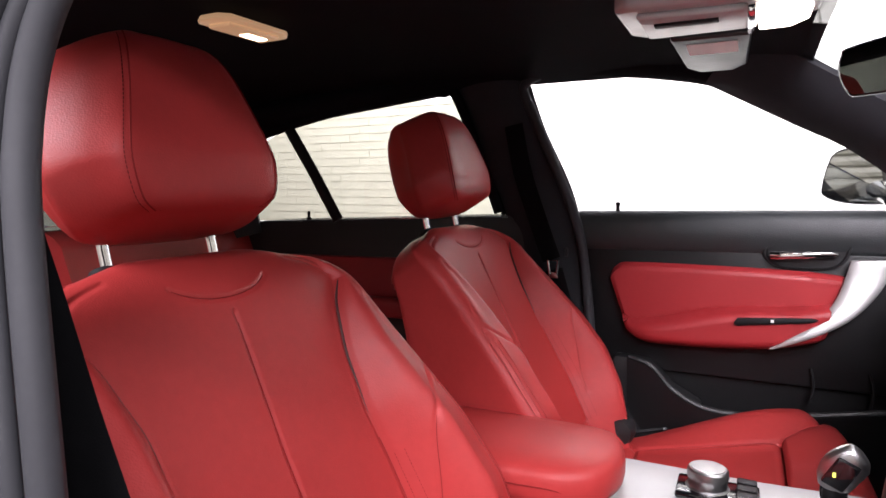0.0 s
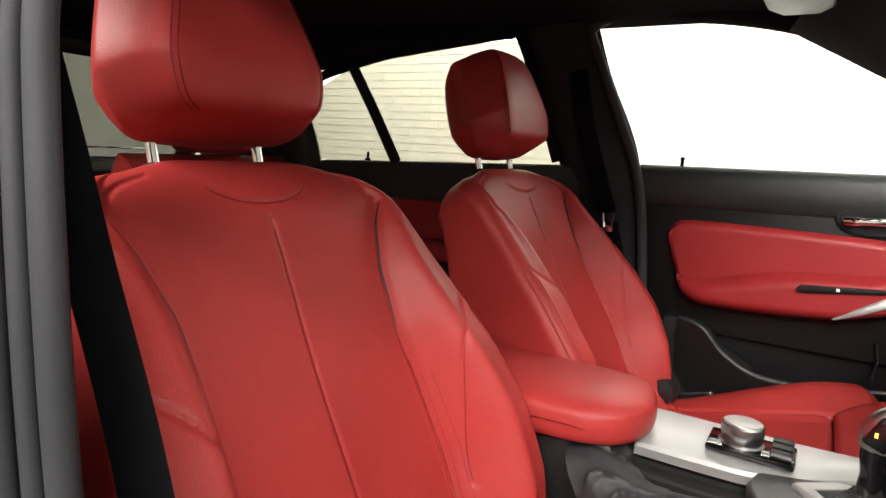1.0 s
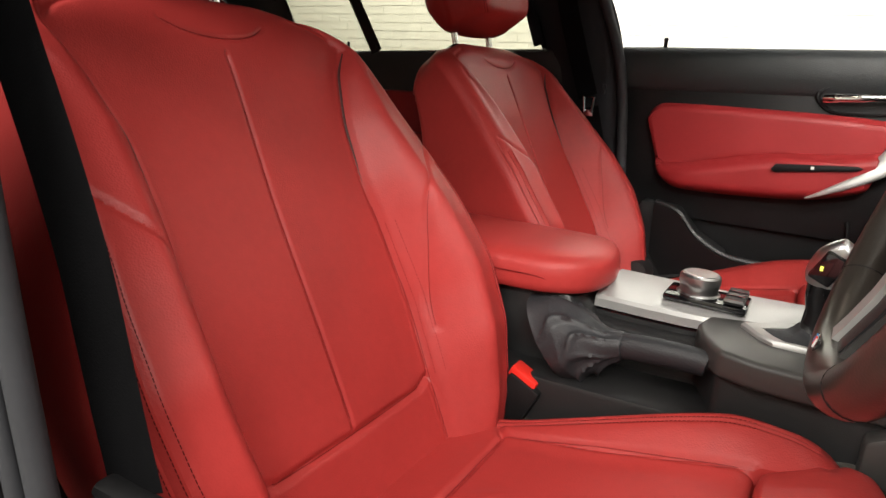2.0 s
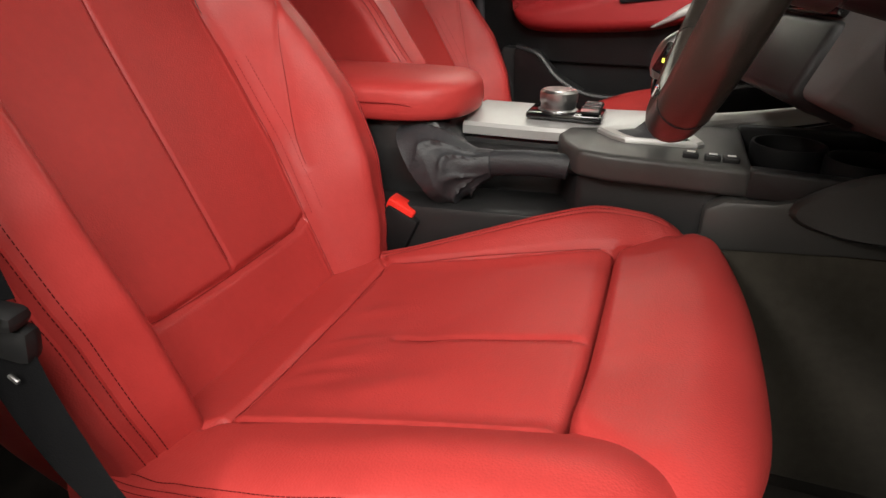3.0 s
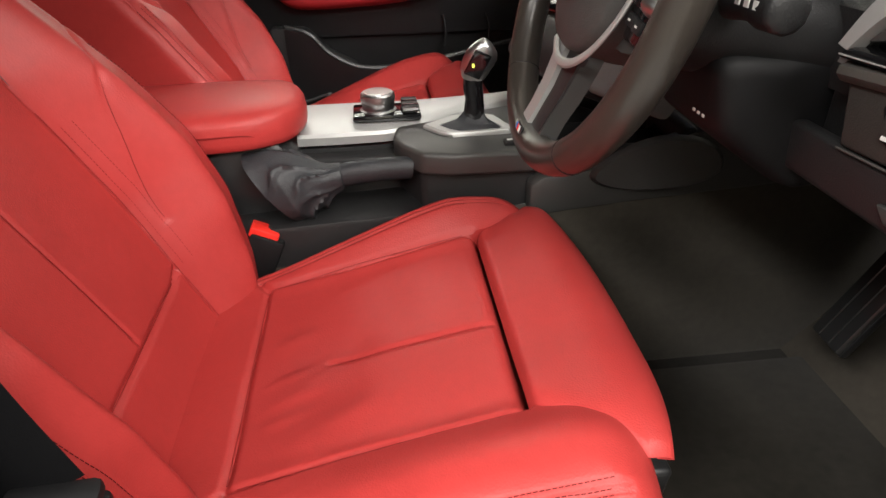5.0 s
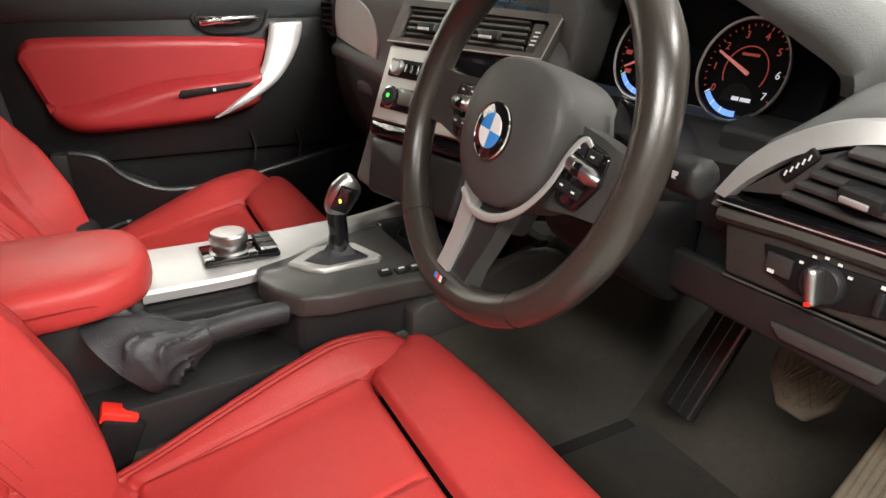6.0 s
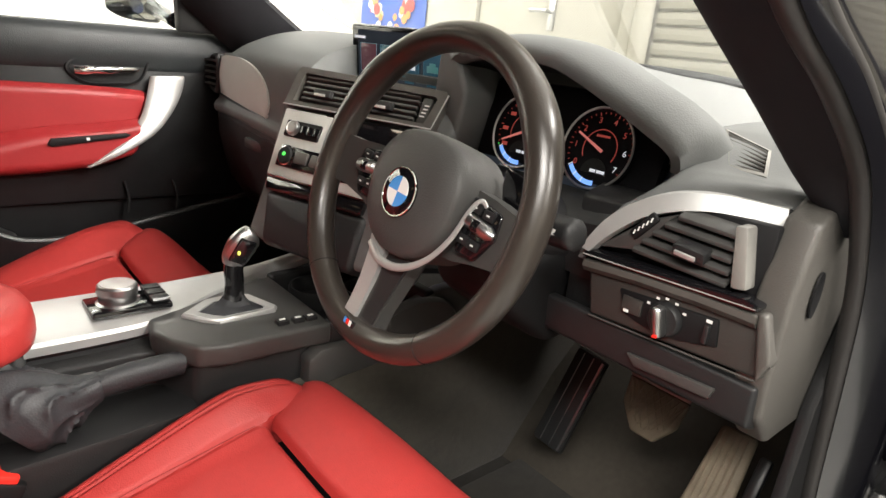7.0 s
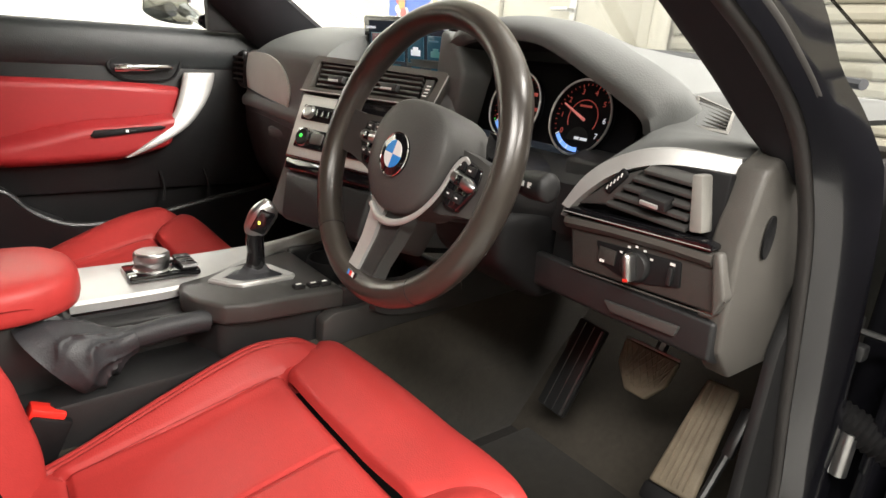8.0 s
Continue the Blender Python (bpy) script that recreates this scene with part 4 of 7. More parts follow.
    for p in np.linspace(0, 1, na):
        row = []
        f = min(1.0, p / 0.62)
        half = 0.163 + 0.058 * min(1.0, f / 0.5) + 0.026 * float(smoothstep(np.array((f - 0.62) / 0.38)))
        for q in np.linspace(-1, 1, nb):
            wide = half if q * out > 0 else half - 0.034 * f
            u = q * wide
            s_front = 0.506 - 0.034 * abs(q) ** 2.6
            s = 0.372 + (s_front - 0.372) * f
            d = 0.0
            if p > 0.30:
                ang = (p - 0.30) / 0.70 * radians(120 - 34 * q ** 4)
                s = 0.372 + (s_front - 0.372) * (0.30 / 0.62) + (s_front - 0.372) * (1 - 0.30 / 0.62) * math.sin(min(ang, math.pi / 2)) - 0.02 * max(0, ang - math.pi / 2)
                d = (0.050 - 0.036 * abs(q) ** 3) * (1 - math.cos(ang))
            edge = max(0.0, abs(q) - 0.84) / 0.16
            wgt = 0.004 - d - 0.016 * (1 - math.sqrt(max(0, 1 - edge * edge))) - 0.012 * max(0.0, 1 - p / 0.06) ** 2
            wgt += (0.020 if q * out > 0 else 0.006) * float(smoothstep(np.array((abs(u) - 0.05) / 0.17)))
            row.append(Oc + Yd * u + Sd * s + Cn * wgt)
        rows.append(row)
    part("thigh_support", slab(np.array(rows)[:, ::-1], 0.014), RED, st, "red leather thigh support, parted by a dark gap")
    part("cushion_base", prism([(0.19, 0.33), (0.59, 0.36), (0.635, 0.42), (0.632, 0.49), (0.59, 0.505), (0.17, 0.43)], "y", y0 - 0.235, y0 + 0.235, 0.02, 3), DARK, st)
    # a side valance of moulded plastic; the door side carries the levers
    ys, yo = y0 + out * 0.262, y0 + out * 0.309
    xs_ = np.linspace(0.232, 0.617, 240)
    z_hi = np.interp(xs_, [0.232, 0.24, 0.28, 0.298, 0.338, 0.349, 0.361, 0.448, 0.512, 0.581, 0.600, 0.610, 0.617], [0.468, 0.474, 0.484, 0.490, 0.500, 0.509, 0.512, 0.534, 0.549, 0.560, 0.559, 0.551, 0.536])
    z_lo = np.interp(xs_, [0.232, 0.281, 0.31, 0.384, 0.400, 0.413, 0.435, 0.50, 0.547, 0.59, 0.609, 0.617], [0.460, 0.450, 0.442, 0.432, 0.436, 0.440, 0.437, 0.446, 0.462, 0.488, 0.510, 0.528])
    ker7 = np.ones(7) / 7
    z_hi, z_lo = (np.convolve(np.pad(z, 3, mode="edge"), ker7, "valid") for z in (z_hi, z_lo))
    T_, X_ = np.meshgrid(np.linspace(0, 1, 90), xs_)
    Z_ = z_hi[:, None] + (z_lo - z_hi)[:, None] * T_
    fall = z_hi[:, None] - Z_
    # leaning top face, an edge, then a face that draws in towards the floor
    Y_ = np.interp(fall, [0, 0.003, 0.034, 0.042, 0.12], [0.011, 0.006, -0.001, 0.0, 0.012]) + 0.020 * smoothstep((X_ - 0.585) / 0.034) ** 2 + 0.014 * smoothstep((0.34 - X_) / 0.02)
    # the top edge reaches in under the cushion where that is narrower
    Y_ = Y_ + np.interp(fall, [0, 0.007], [1, 0]) * np.interp(X_, [0.30, 0.36, 0.52], [0.006, 0.010, 0.002])

    def hollow(poly, deep, soft):
        line = np.array(poly + poly[:1])
        d = seam_distance(X_, Z_, line)
        odd = np.zeros(X_.shape, bool)
        for (ax, az), (bx, bz) in zip(line[:-1], line[1:]):
            odd ^= ((az > Z_) != (bz > Z_)) & (X_ < (bx - ax) * (Z_ - az) / (bz - az + 1e-12) + ax)
        return deep * smoothstep(np.where(odd, d, 0.0) / soft)

    if out < 0:
        Y_ = Y_ + hollow([(0.405, 0.512), (0.424, 0.525), (0.514, 0.544), (0.515, 0.490), (0.501, 0.463), (0.455, 0.443), (0.424, 0.456), (0.406, 0.488)], 0.016, 0.010)
        Y_ = Y_ + hollow([(0.300, 0.484), (0.392, 0.507), (0.389, 0.462), (0.372, 0.440), (0.300, 0.448)], 0.022, 0.006)
    net = np.stack([X_, yo - out * Y_, Z_], -1)
    val = part("side_valance", slab(net if out < 0 else net[::-1], 0.006), TRIM_GREY, st, "charcoal plastic seat valance with levers", sharp=60)
    part("valance_back", prism([(0.25, 0.455), (0.345, 0.480), (0.58, 0.530), (0.600, 0.52), (0.55, 0.475), (0.45, 0.450), (0.30, 0.455)], "y", min(ys, yo - out * 0.030), max(ys, yo - out * 0.030), 0.004), DARK, val)
    if out < 0:
        o2 = yo
        lever = lambda rows_: loft([[(x, o2 - d, z) for x, z, d in row] for row in rows_])
        # height lever: a lit upper facet over a face that curls under
        top_l = smooth_line([(0.431, 0.512, -0.010), (0.446, 0.527, -0.004), (0.48, 0.535, -0.003), (0.510, 0.541, -0.004)], 8)
        mid_l = smooth_line([(0.427, 0.499, -0.004), (0.446, 0.504, 0.010), (0.48, 0.510, 0.012), (0.510, 0.518, 0.008)], 8)
        face_l = smooth_line([(0.431, 0.490, -0.008), (0.448, 0.486, 0.009), (0.48, 0.490, 0.010), (0.509, 0.500, 0.004)], 8)
        low_l = smooth_line([(0.440, 0.474, -0.018), (0.458, 0.460, -0.006), (0.483, 0.465, -0.006), (0.503, 0.486, -0.012)], 8)
        strip = np.array([[(x, o2 - d, z) for x, z, d in ln_] for ln_ in (top_l, mid_l, mid_l * 0.85 + face_l * 0.15, face_l, face_l * 0.4 + low_l * 0.6, low_l)])
        part("height_lever", slab(strip[:, ::-1], 0.010), TRIM_GREY, val, "seat height lever", sharp=28)
        strip = np.array([[(x, o2 - d, z) for x, z, d in ln_] for ln_ in (smooth_line([(0.306, 0.483, -0.006), (0.345, 0.492, 0.002), (0.386, 0.505, 0.002)], 6), smooth_line([(0.305, 0.474, -0.002), (0.345, 0.484, 0.008), (0.386, 0.497, 0.008)], 6), smooth_line([(0.305, 0.463, -0.008), (0.345, 0.468, -0.004), (0.380, 0.478, -0.004)], 6))])
        part("recline_lever", slab(strip[:, ::-1], 0.008), TRIM_GREY, val, "backrest lever", sharp=28)
        part("tilt_switch", prism([(0.237, 0.464), (0.283, 0.450), (0.293, 0.454), (0.297, 0.468), (0.285, 0.484), (0.240, 0.474)], "y", o2 - 0.010, o2 + 0.012, 0.004, 3), TRIM_GREY, val)
        part("switch_face", prism([(0.243, 0.466), (0.272, 0.459), (0.274, 0.474), (0.246, 0.472)], "y", o2 - 0.0115, o2 - 0.009, 0.001), DARK, val)
        part("belt_bracket", prism([(0.340, 0.503), (0.346, 0.518), (0.358, 0.520), (0.355, 0.506)], "y", o2 - 0.003, o2 + 0.014, 0.003), TRIM_GREY, val)
        part("clip", tube(smooth_line([(0.567, o2 + 0.002, 0.497), (0.568, o2 - 0.005, 0.503), (0.579, o2 - 0.008, 0.511), (0.592, o2 - 0.006, 0.514), (0.594, o2 + 0.002, 0.509)], 4), 0.0020, 8), STEEL, val, "pale plastic clip")
        for cx_ in (0.571, 0.590):
            part("clip_mark", rbox((cx_, o2 - 0.0010, 0.498 + 0.6 * (cx_ - 0.571)), (0.003, 0.001, 0.002), 0), WHITE_MARK, val)
        part("bolt_cover", tube([(0.534 + 0.0125 * math.cos(q), o2 - 0.0006 + 0.0035, 0.481 + 0.0125 * math.sin(q)) for q in np.linspace(0, 2 * math.pi, 32, endpoint=False)], 0.0008, 5, closed=True), DARK, val)
        part("slide_handle", prism([(0.655, 0.441), (0.692, 0.443), (0.697, 0.480), (0.672, 0.482)], "y", y0 - 0.20, y0 - 0.13, 0.006, 3), TRIM_GREY, st, "black seat slide handle below the front edge")
        part("slide_bar", tube([(0.676, y0 - 0.14, 0.462), (0.670, y0, 0.458), (0.676, y0 + 0.14, 0.462)], 0.008, 8), DARK, st)
    # runners, rising to the front: a fixed rail, the rail that slides in it, a drilled bracket with a bolt
    for ry in (y0 - 0.225, y0 + 0.225):
        RT = pose(0.635, ry, 0.342, 0, -14, 0)
        rail = part("runner", moved(join(rbox((-0.27, 0, 0.001), (0.54, 0.044, 0.030), 0.004), rbox((-0.25, -out * 0.016, 0.026), (0.50, 0.018, 0.014), 0.004)), RT), STEEL_BLACK, st, "black steel seat runner")
        part("runner_end", moved(join(rbox((-0.004, 0, 0.003), (0.014, 0.047, 0.028), 0.004), rbox((-0.004, -out * 0.016, 0.027), (0.014, 0.021, 0.016), 0.003)), RT), TRIM_GREY, rail)
        # thin bright bars stand for the gleam on the rails' upper edges
        for dy, dz_ in ((0.0195, 0.0152), (-0.0085, 0.0325)):
            part("rail_highlight", moved(tube([(-0.50, out * dy, dz_), (-0.012, out * dy, dz_)], 0.0011, 5), RT), STEEL, rail, "bright line put in as the highlight of the rail edge")
        part("runner_foot", moved(rbox((-0.028, out * 0.008, -0.022), (0.066, 0.050, 0.016), 0.004), RT), TRIM_GREY, rail)
        part("runner_stand", rbox((0.60, ry, 0.278), (0.05, 0.03, 0.075), 0.004), DARK, rail)
        part("runner_stand", rbox((0.16, ry, 0.238), (0.05, 0.03, 0.03), 0.004), DARK, rail)
        br = part("runner_bracket", moved(rbox((-0.165, out * 0.012, 0.040), (0.150, 0.006, 0.040), 0.002), RT), STEEL_BLACK, rail, "drilled steel bracket")
        for hx, hz, hw_ in ((-0.225, 0.046, 0.012), (-0.200, 0.048, 0.007), (-0.182, 0.048, 0.012), (-0.228, 0.030, 0.006), (-0.212, 0.030, 0.006), (-0.196, 0.031, 0.006), (-0.178, 0.031, 0.008)):
            part("bracket_hole", moved(rbox((hx, out * 0.0155, hz), (hw_, 0.0015, 0.006), 0.0), RT), DARK, br)
        part("bolt", moved(lathe([(0.0115, 0), (0.0115, 0.003), (0.009, 0.003), (0.009, 0.010), (0.0055, 0.011), (0.0055, 0.015)], axes_pose((-0.105, out * 0.014, 0.050), (1, 0, 0), (0, 0, 1), (0, out, 0)), 6), RT), STEEL, br, "zinc hexagon bolt")
    return st


seat("car_seat", -SEAT_Y, 26.6, -1, "red leather sports seat of the driver, worn cushion")
seat("car_seat", SEAT_Y, 28.3, 1, "red leather sports seat beside the passenger door")

# rear bench
rb = thing("rear_bench", (-0.95, 0, 0.3), "dark red leather rear bench with headrests", "car seat")
for y in (-0.36, 0.36):
    rows = []
    for t in np.linspace(0, 1, 24):
        row = []
        for q in np.linspace(-1, 1, 30):
            z = 0.55 + 0.41 * t
            x = -0.86 - 0.16 * t + 0.03 * (abs(q) ** 3) - 0.05 * max(0, (t - 0.9) / 0.1) ** 2 + 0.03 * math.exp(-((t - 0.15) / 0.2) ** 2)
            row.append((x, y + q * 0.31, z))
        rows.append(row)
    part("backrest", slab(np.array(rows), 0.07), RED, rb)
    part("headrest", rbox((-1.07, y, 1.03), (0.09, 0.26, 0.13), 0.035, 4), RED, rb)
    part("cushion", rbox((-0.66, y, 0.50), (0.50, 0.62, 0.13), 0.05, 4), RED, rb)
part("trim_strip", rbox((-1.018, 0.0, 0.974), (0.006, 0.26, 0.004), 0.001), CHROME, rb, "thin bright strip on the backrest edge")
single("parcel_shelf", rbox((-1.3, 0, 0.90), (0.42, 1.2, 0.03), 0.01), PLASTIC, "black carpeted parcel shelf", "parcel shelf")

# ---- centre console ----
con = thing("centre_console", (0.6, -0.02, 0.3), "black centre console with silver trim between the seats", "console")
# main body: narrow behind, where the handbrake lies, broad in front
part("body", join(prism([(0.10, -0.035), (0.47, -0.035), (0.50, -0.108), (0.63, -0.118), (0.96, -0.138), (1.0, 0.13), (0.10, 0.115)], "z", 0.30, 0.600, 0.010),
                  prism([(0.10, 0.40), (0.50, 0.40), (0.50, 0.545), (0.10, 0.525)], "y", -0.132, -0.03, 0.008)), PLASTIC, con)
part("upper_deck", prism([(0.462, -0.045), (0.475, -0.085), (0.50, -0.122), (0.54, -0.133), (0.66, -0.135), (0.695, -0.137), (0.695, 0.080), (0.66, 0.072), (0.60, 0.05), (0.52, 0.012), (0.47, -0.005)], "z", 0.598, 0.632, 0.007, 3), VENT, con)
# silver trim: a broad plate behind that sweeps into a narrow strip beside the lever
ot = smooth_line([(0.318, -0.012, 0.628), (0.40, -0.012, 0.628), (0.47, -0.006, 0.628), (0.53, 0.018, 0.630), (0.60, 0.056, 0.634), (0.68, 0.085, 0.640), (0.80, 0.098, 0.662), (0.87, 0.098, 0.690)], 8)
it = smooth_line([(0.318, 0.108, 0.636), (0.40, 0.108, 0.636), (0.47, 0.107, 0.636), (0.53, 0.107, 0.637), (0.60, 0.107, 0.640), (0.68, 0.108, 0.645), (0.80, 0.114, 0.666), (0.87, 0.114, 0.694)], 8)
part("trim_plate", slab(np.stack([ot + (it - ot) * t + np.array([0, 0, 0.004 * math.sin(math.pi * t)]) for t in np.linspace(0, 1, 9)], 0), 0.012), SILVER, con, "satin silver trim plate")
part("trim_side", slab(np.stack([ot, ot + np.array([0, -0.004, -0.005]), ot + np.array([0, -0.004, -0.017])], 0)[::-1], 0.006), SILVER, con)
part("trim_base", slab(np.stack([ot + np.array([0, -0.003, -0.022]), ot + np.array([0.0, -0.012, -0.075])], 0)[::-1], 0.01), TRIM_GREY, con)
# rotary controller
kp = pose(0.444, 0.045, 0.640)
part("knob_base", rbox((0.457, 0.043, 0.639), (0.108, 0.066, 0.010), 0.004), GLOSS, con)
kn = part("control_knob", lathe([(0.030, 0.0), (0.031, 0.003), (0.0255, 0.006), (0.0250, 0.012), (0.0265, 0.015), (0.0275, 0.022), (0.0270, 0.029), (0.0245, 0.0315), (0.0225, 0.0315)], kp, 40), STEEL, con, "chrome rotary control knob")
part("knob_cap", lathe([(0.0232, 0.0308), (0.0225, 0.0325), (0.0, 0.033)], kp, 32), STEEL, kn)
for i, (dx, dy) in enumerate(((0.044, 0.018), (0.044, -0.004), (0.044, -0.026))):
    part("menu_button", rbox((0.444 + dx + 0.006, 0.045 + dy, 0.650), (0.026, 0.019, 0.008), 0.003), PLASTIC, con)
    part("button_edge", rbox((0.444 + dx + 0.006, 0.045 + dy - 0.0098, 0.6525), (0.024, 0.0012, 0.004), 0), CHROME, con)
# gear lever with its bright surround
bez = [(0.510, -0.024), (0.532, -0.054), (0.550, -0.068), (0.636, -0.065), (0.644, -0.055), (0.624, 0.004), (0.602, 0.016), (0.556, 0.012)]
bez_in = [(0.588 + (x - 0.588) * 0.70, -0.024 + (y + 0.024) * 0.70) for x, y in bez]
ring = lambda pts, z: [(x, y, z) for x, y in pts]
part("lever_surround", loft([ring(bez, 0.630), ring(bez, 0.636), ring([(x + (a - x) * 0.15, y + (b - y) * 0.15) for (x, y), (a, b) in zip(bez, bez_in)], 0.639), ring(bez_in, 0.637), ring(bez_in, 0.634)]), SILVER, con, "satin silver lever surround")
part("lever_gaiter", loft([ring([(0.590 + (x - 0.590) * s, -0.020 + (y + 0.020) * s) for x, y in bez_in], z) for s, z in ((0.97, 0.6345), (0.92, 0.637), (0.58, 0.640), (0.42, 0.648), (0.30, 0.656))]), BLACK_LEATHER, con)
gl = thing("gear_lever", (0.59, -0.02, 0.64), "chrome and black automatic gear lever", "gear lever")
line = smooth_line([(0.588, -0.022, 0.645), (0.588, -0.026, 0.675), (0.585, -0.030, 0.700), (0.588, -0.036, 0.725), (0.598, -0.041, 0.744), (0.612, -0.044, 0.754)], 8)
part("stalk", tube(line[:26], np.interp(np.linspace(0, 1, 26), [0, 0.3, 0.7, 1], [0.014, 0.0115, 0.012, 0.014]), 14, flat=(1.0, 1.25)), GLOSS, gl)
part("grip", tube(line[19:], np.interp(np.linspace(0, 1, len(line) - 19), [0, 0.15, 0.5, 0.85, 1], [0.0135, 0.0165, 0.0180, 0.0155, 0.008]), 18, flat=(0.9, 1.3)), STEEL, gl, "polished chrome lever grip")
part("grip_inlay", rbox((0.588, -0.0545, 0.733), (0.026, 0.006, 0.040), 0.003, m=pose(0, 0, 0, 14, 25, 0)), GLOSS, gl)
part("lit_mark", rbox((0.581, -0.0585, 0.733), (0.003, 0.002, 0.005), 0), YELLOW, gl)
for i, (x, y) in enumerate(((0.628, -0.104), (0.652, -0.107), (0.672, -0.108))):
    part("drive_button", rbox((x, y, 0.634), (0.018, 0.016, 0.008), 0.002), PLASTIC, con)
    part("button_mark", rbox((x, y, 0.6385), (0.009, 0.004, 0.001), 0), WHITE_MARK, con)
# an open tray before the lever, with two round cup wells standing in it
part("tray_wall", prism([(0.690, -0.137), (0.80, -0.148), (0.88, -0.15), (0.88, -0.128), (0.80, -0.126), (0.690, -0.116)], "z", 0.598, 0.633, 0.005, 3), PLASTIC, con)
part("tray_wall", prism([(0.690, 0.060), (0.80, 0.078), (0.88, 0.080), (0.88, 0.100), (0.70, 0.088), (0.690, 0.082)], "z", 0.598, 0.636, 0.005, 3), PLASTIC, con)
part("tray_front", rbox((0.876, -0.025, 0.625), (0.024, 0.24, 0.06), 0.006, 3), PLASTIC, con)
for cx, cy in ((0.748, 0.012), (0.826, -0.035)):
    part("cup_holder", lathe([(0.0445, -0.002), (0.0455, 0.026), (0.0440, 0.031), (0.0415, 0.031), (0.0400, 0.027), (0.0385, 0.003), (0.0, 0.0025)], pose(cx, cy, 0.600), 40), DARK, con, "round black cup holder")
part("console_tray", prism([(0.695, -0.118), (0.868, -0.128), (0.868, 0.078), (0.695, 0.062)], "z", 0.599, 0.6015, 0.0), DARK, con)
single("paper_scrap", join(rbox((0.745, -0.085, 0.610), (0.03, 0.02, 0.010), 0.003, m=pose(0, 0, 0, 10, 20, 30)), rbox((0.765, -0.078, 0.609), (0.02, 0.015, 0.008), 0.003, m=pose(0, 0, 0, -10, 10, 60))), LABEL, "crumpled pale wrapper in the console tray", "wrapper")
# knee pad on the console flank
pad = smooth_line([(0.735, 0.592, 0), (0.79, 0.572, 0), (0.88, 0.575, 0), (0.925, 0.600, 0), (0.90, 0.640, 0), (0.83, 0.650, 0), (0.765, 0.625, 0)], 6, closed=True)[:, :2]
part("knee_pad", loft([[(x, -0.146 - 0.008 * (x - 0.73) / 0.2, z) for x, z in pad], [(x, -0.154 - 0.008 * (x - 0.73) / 0.2, z) for x, z in pad], [(0.83 + (x - 0.83) * 0.94, -0.160 - 0.008 * (x - 0.73) / 0.2, 0.61 + (z - 0.61) * 0.9) for x, z in pad]]), VENT, con, "padded black knee pad")
part("flank", prism([(0.650, 0.535), (0.80, 0.548), (1.25, 0.575), (1.25, 0.60), (1.05, 0.66), (0.90, 0.655), (0.72, 0.600), (0.67, 0.597), (0.650, 0.585)], "y", -0.150, -0.12, 0.006), VENT, con)

# armrest: a red lid, softly domed, open under its front edge
ar = thing("armrest", (0.2, 0, 0.55), "red leather armrest lid over a black console box", "armrest")
rings = []
for sc, z in ((0.95, 0.640), (0.985, 0.643), (1.0, 0.652), (1.0, 0.664), (0.985, 0.676), (0.95, 0.684), (0.85, 0.690), (0.6, 0.694), (0.3, 0.696)):
    base = smooth_line([(-0.12, -0.105, 0), (0.05, -0.108, 0), (0.20, -0.104, 0), (0.275, -0.094, 0), (0.320, -0.062, 0), (0.336, 0.0, 0), (0.322, 0.066, 0), (0.275, 0.096, 0), (0.05, 0.100, 0), (-0.12, 0.098, 0)], 6, closed=True)[:, :2]
    rings.append([(0.11 + (x - 0.11) * (1 - (1 - sc) * 0.55), y * sc, z - 0.05 * (0.33 - x) * 0.25) for x, y in base])
part("lid", loft(rings), RED, ar, "red leather padded lid", sharp=60)
part("box", prism([(-0.12, 0.42), (0.27, 0.42), (0.325, 0.60), (0.30, 0.640), (-0.12, 0.628)], "y", -0.075, 0.075, 0.010), TRIM_GREY, ar)
part("lid_seam", tube(smooth_line([(0.10, -0.1075, 0.662), (0.20, -0.106, 0.664), (0.26, -0.098, 0.662), (0.285, -0.086, 0.650), (0.29, -0.082, 0.640)], 6), 0.0010, 5), SEAM, ar)

# handbrake with a folded leather gaiter
hb = thing("handbrake", (0.3, -0.095, 0.53), "black handbrake lever with a crumpled leather gaiter", "handbrake")
part("grip", tube(smooth_line([(0.335, -0.094, 0.585), (0.38, -0.095, 0.594), (0.43, -0.096, 0.600), (0.475, -0.096, 0.601), (0.488, -0.096, 0.600)], 6), [0.017] * 7 + [0.0175] * 6 + [0.017] * 6 + [0.0165] * 5 + [0.012], 16, flat=(0.85, 1.0)), BLACK_LEATHER, hb, "black leather handbrake grip")
part("release_button", tube([(0.485, -0.096, 0.600), (0.500, -0.096, 0.600)], 0.008, 12), DARK, hb)
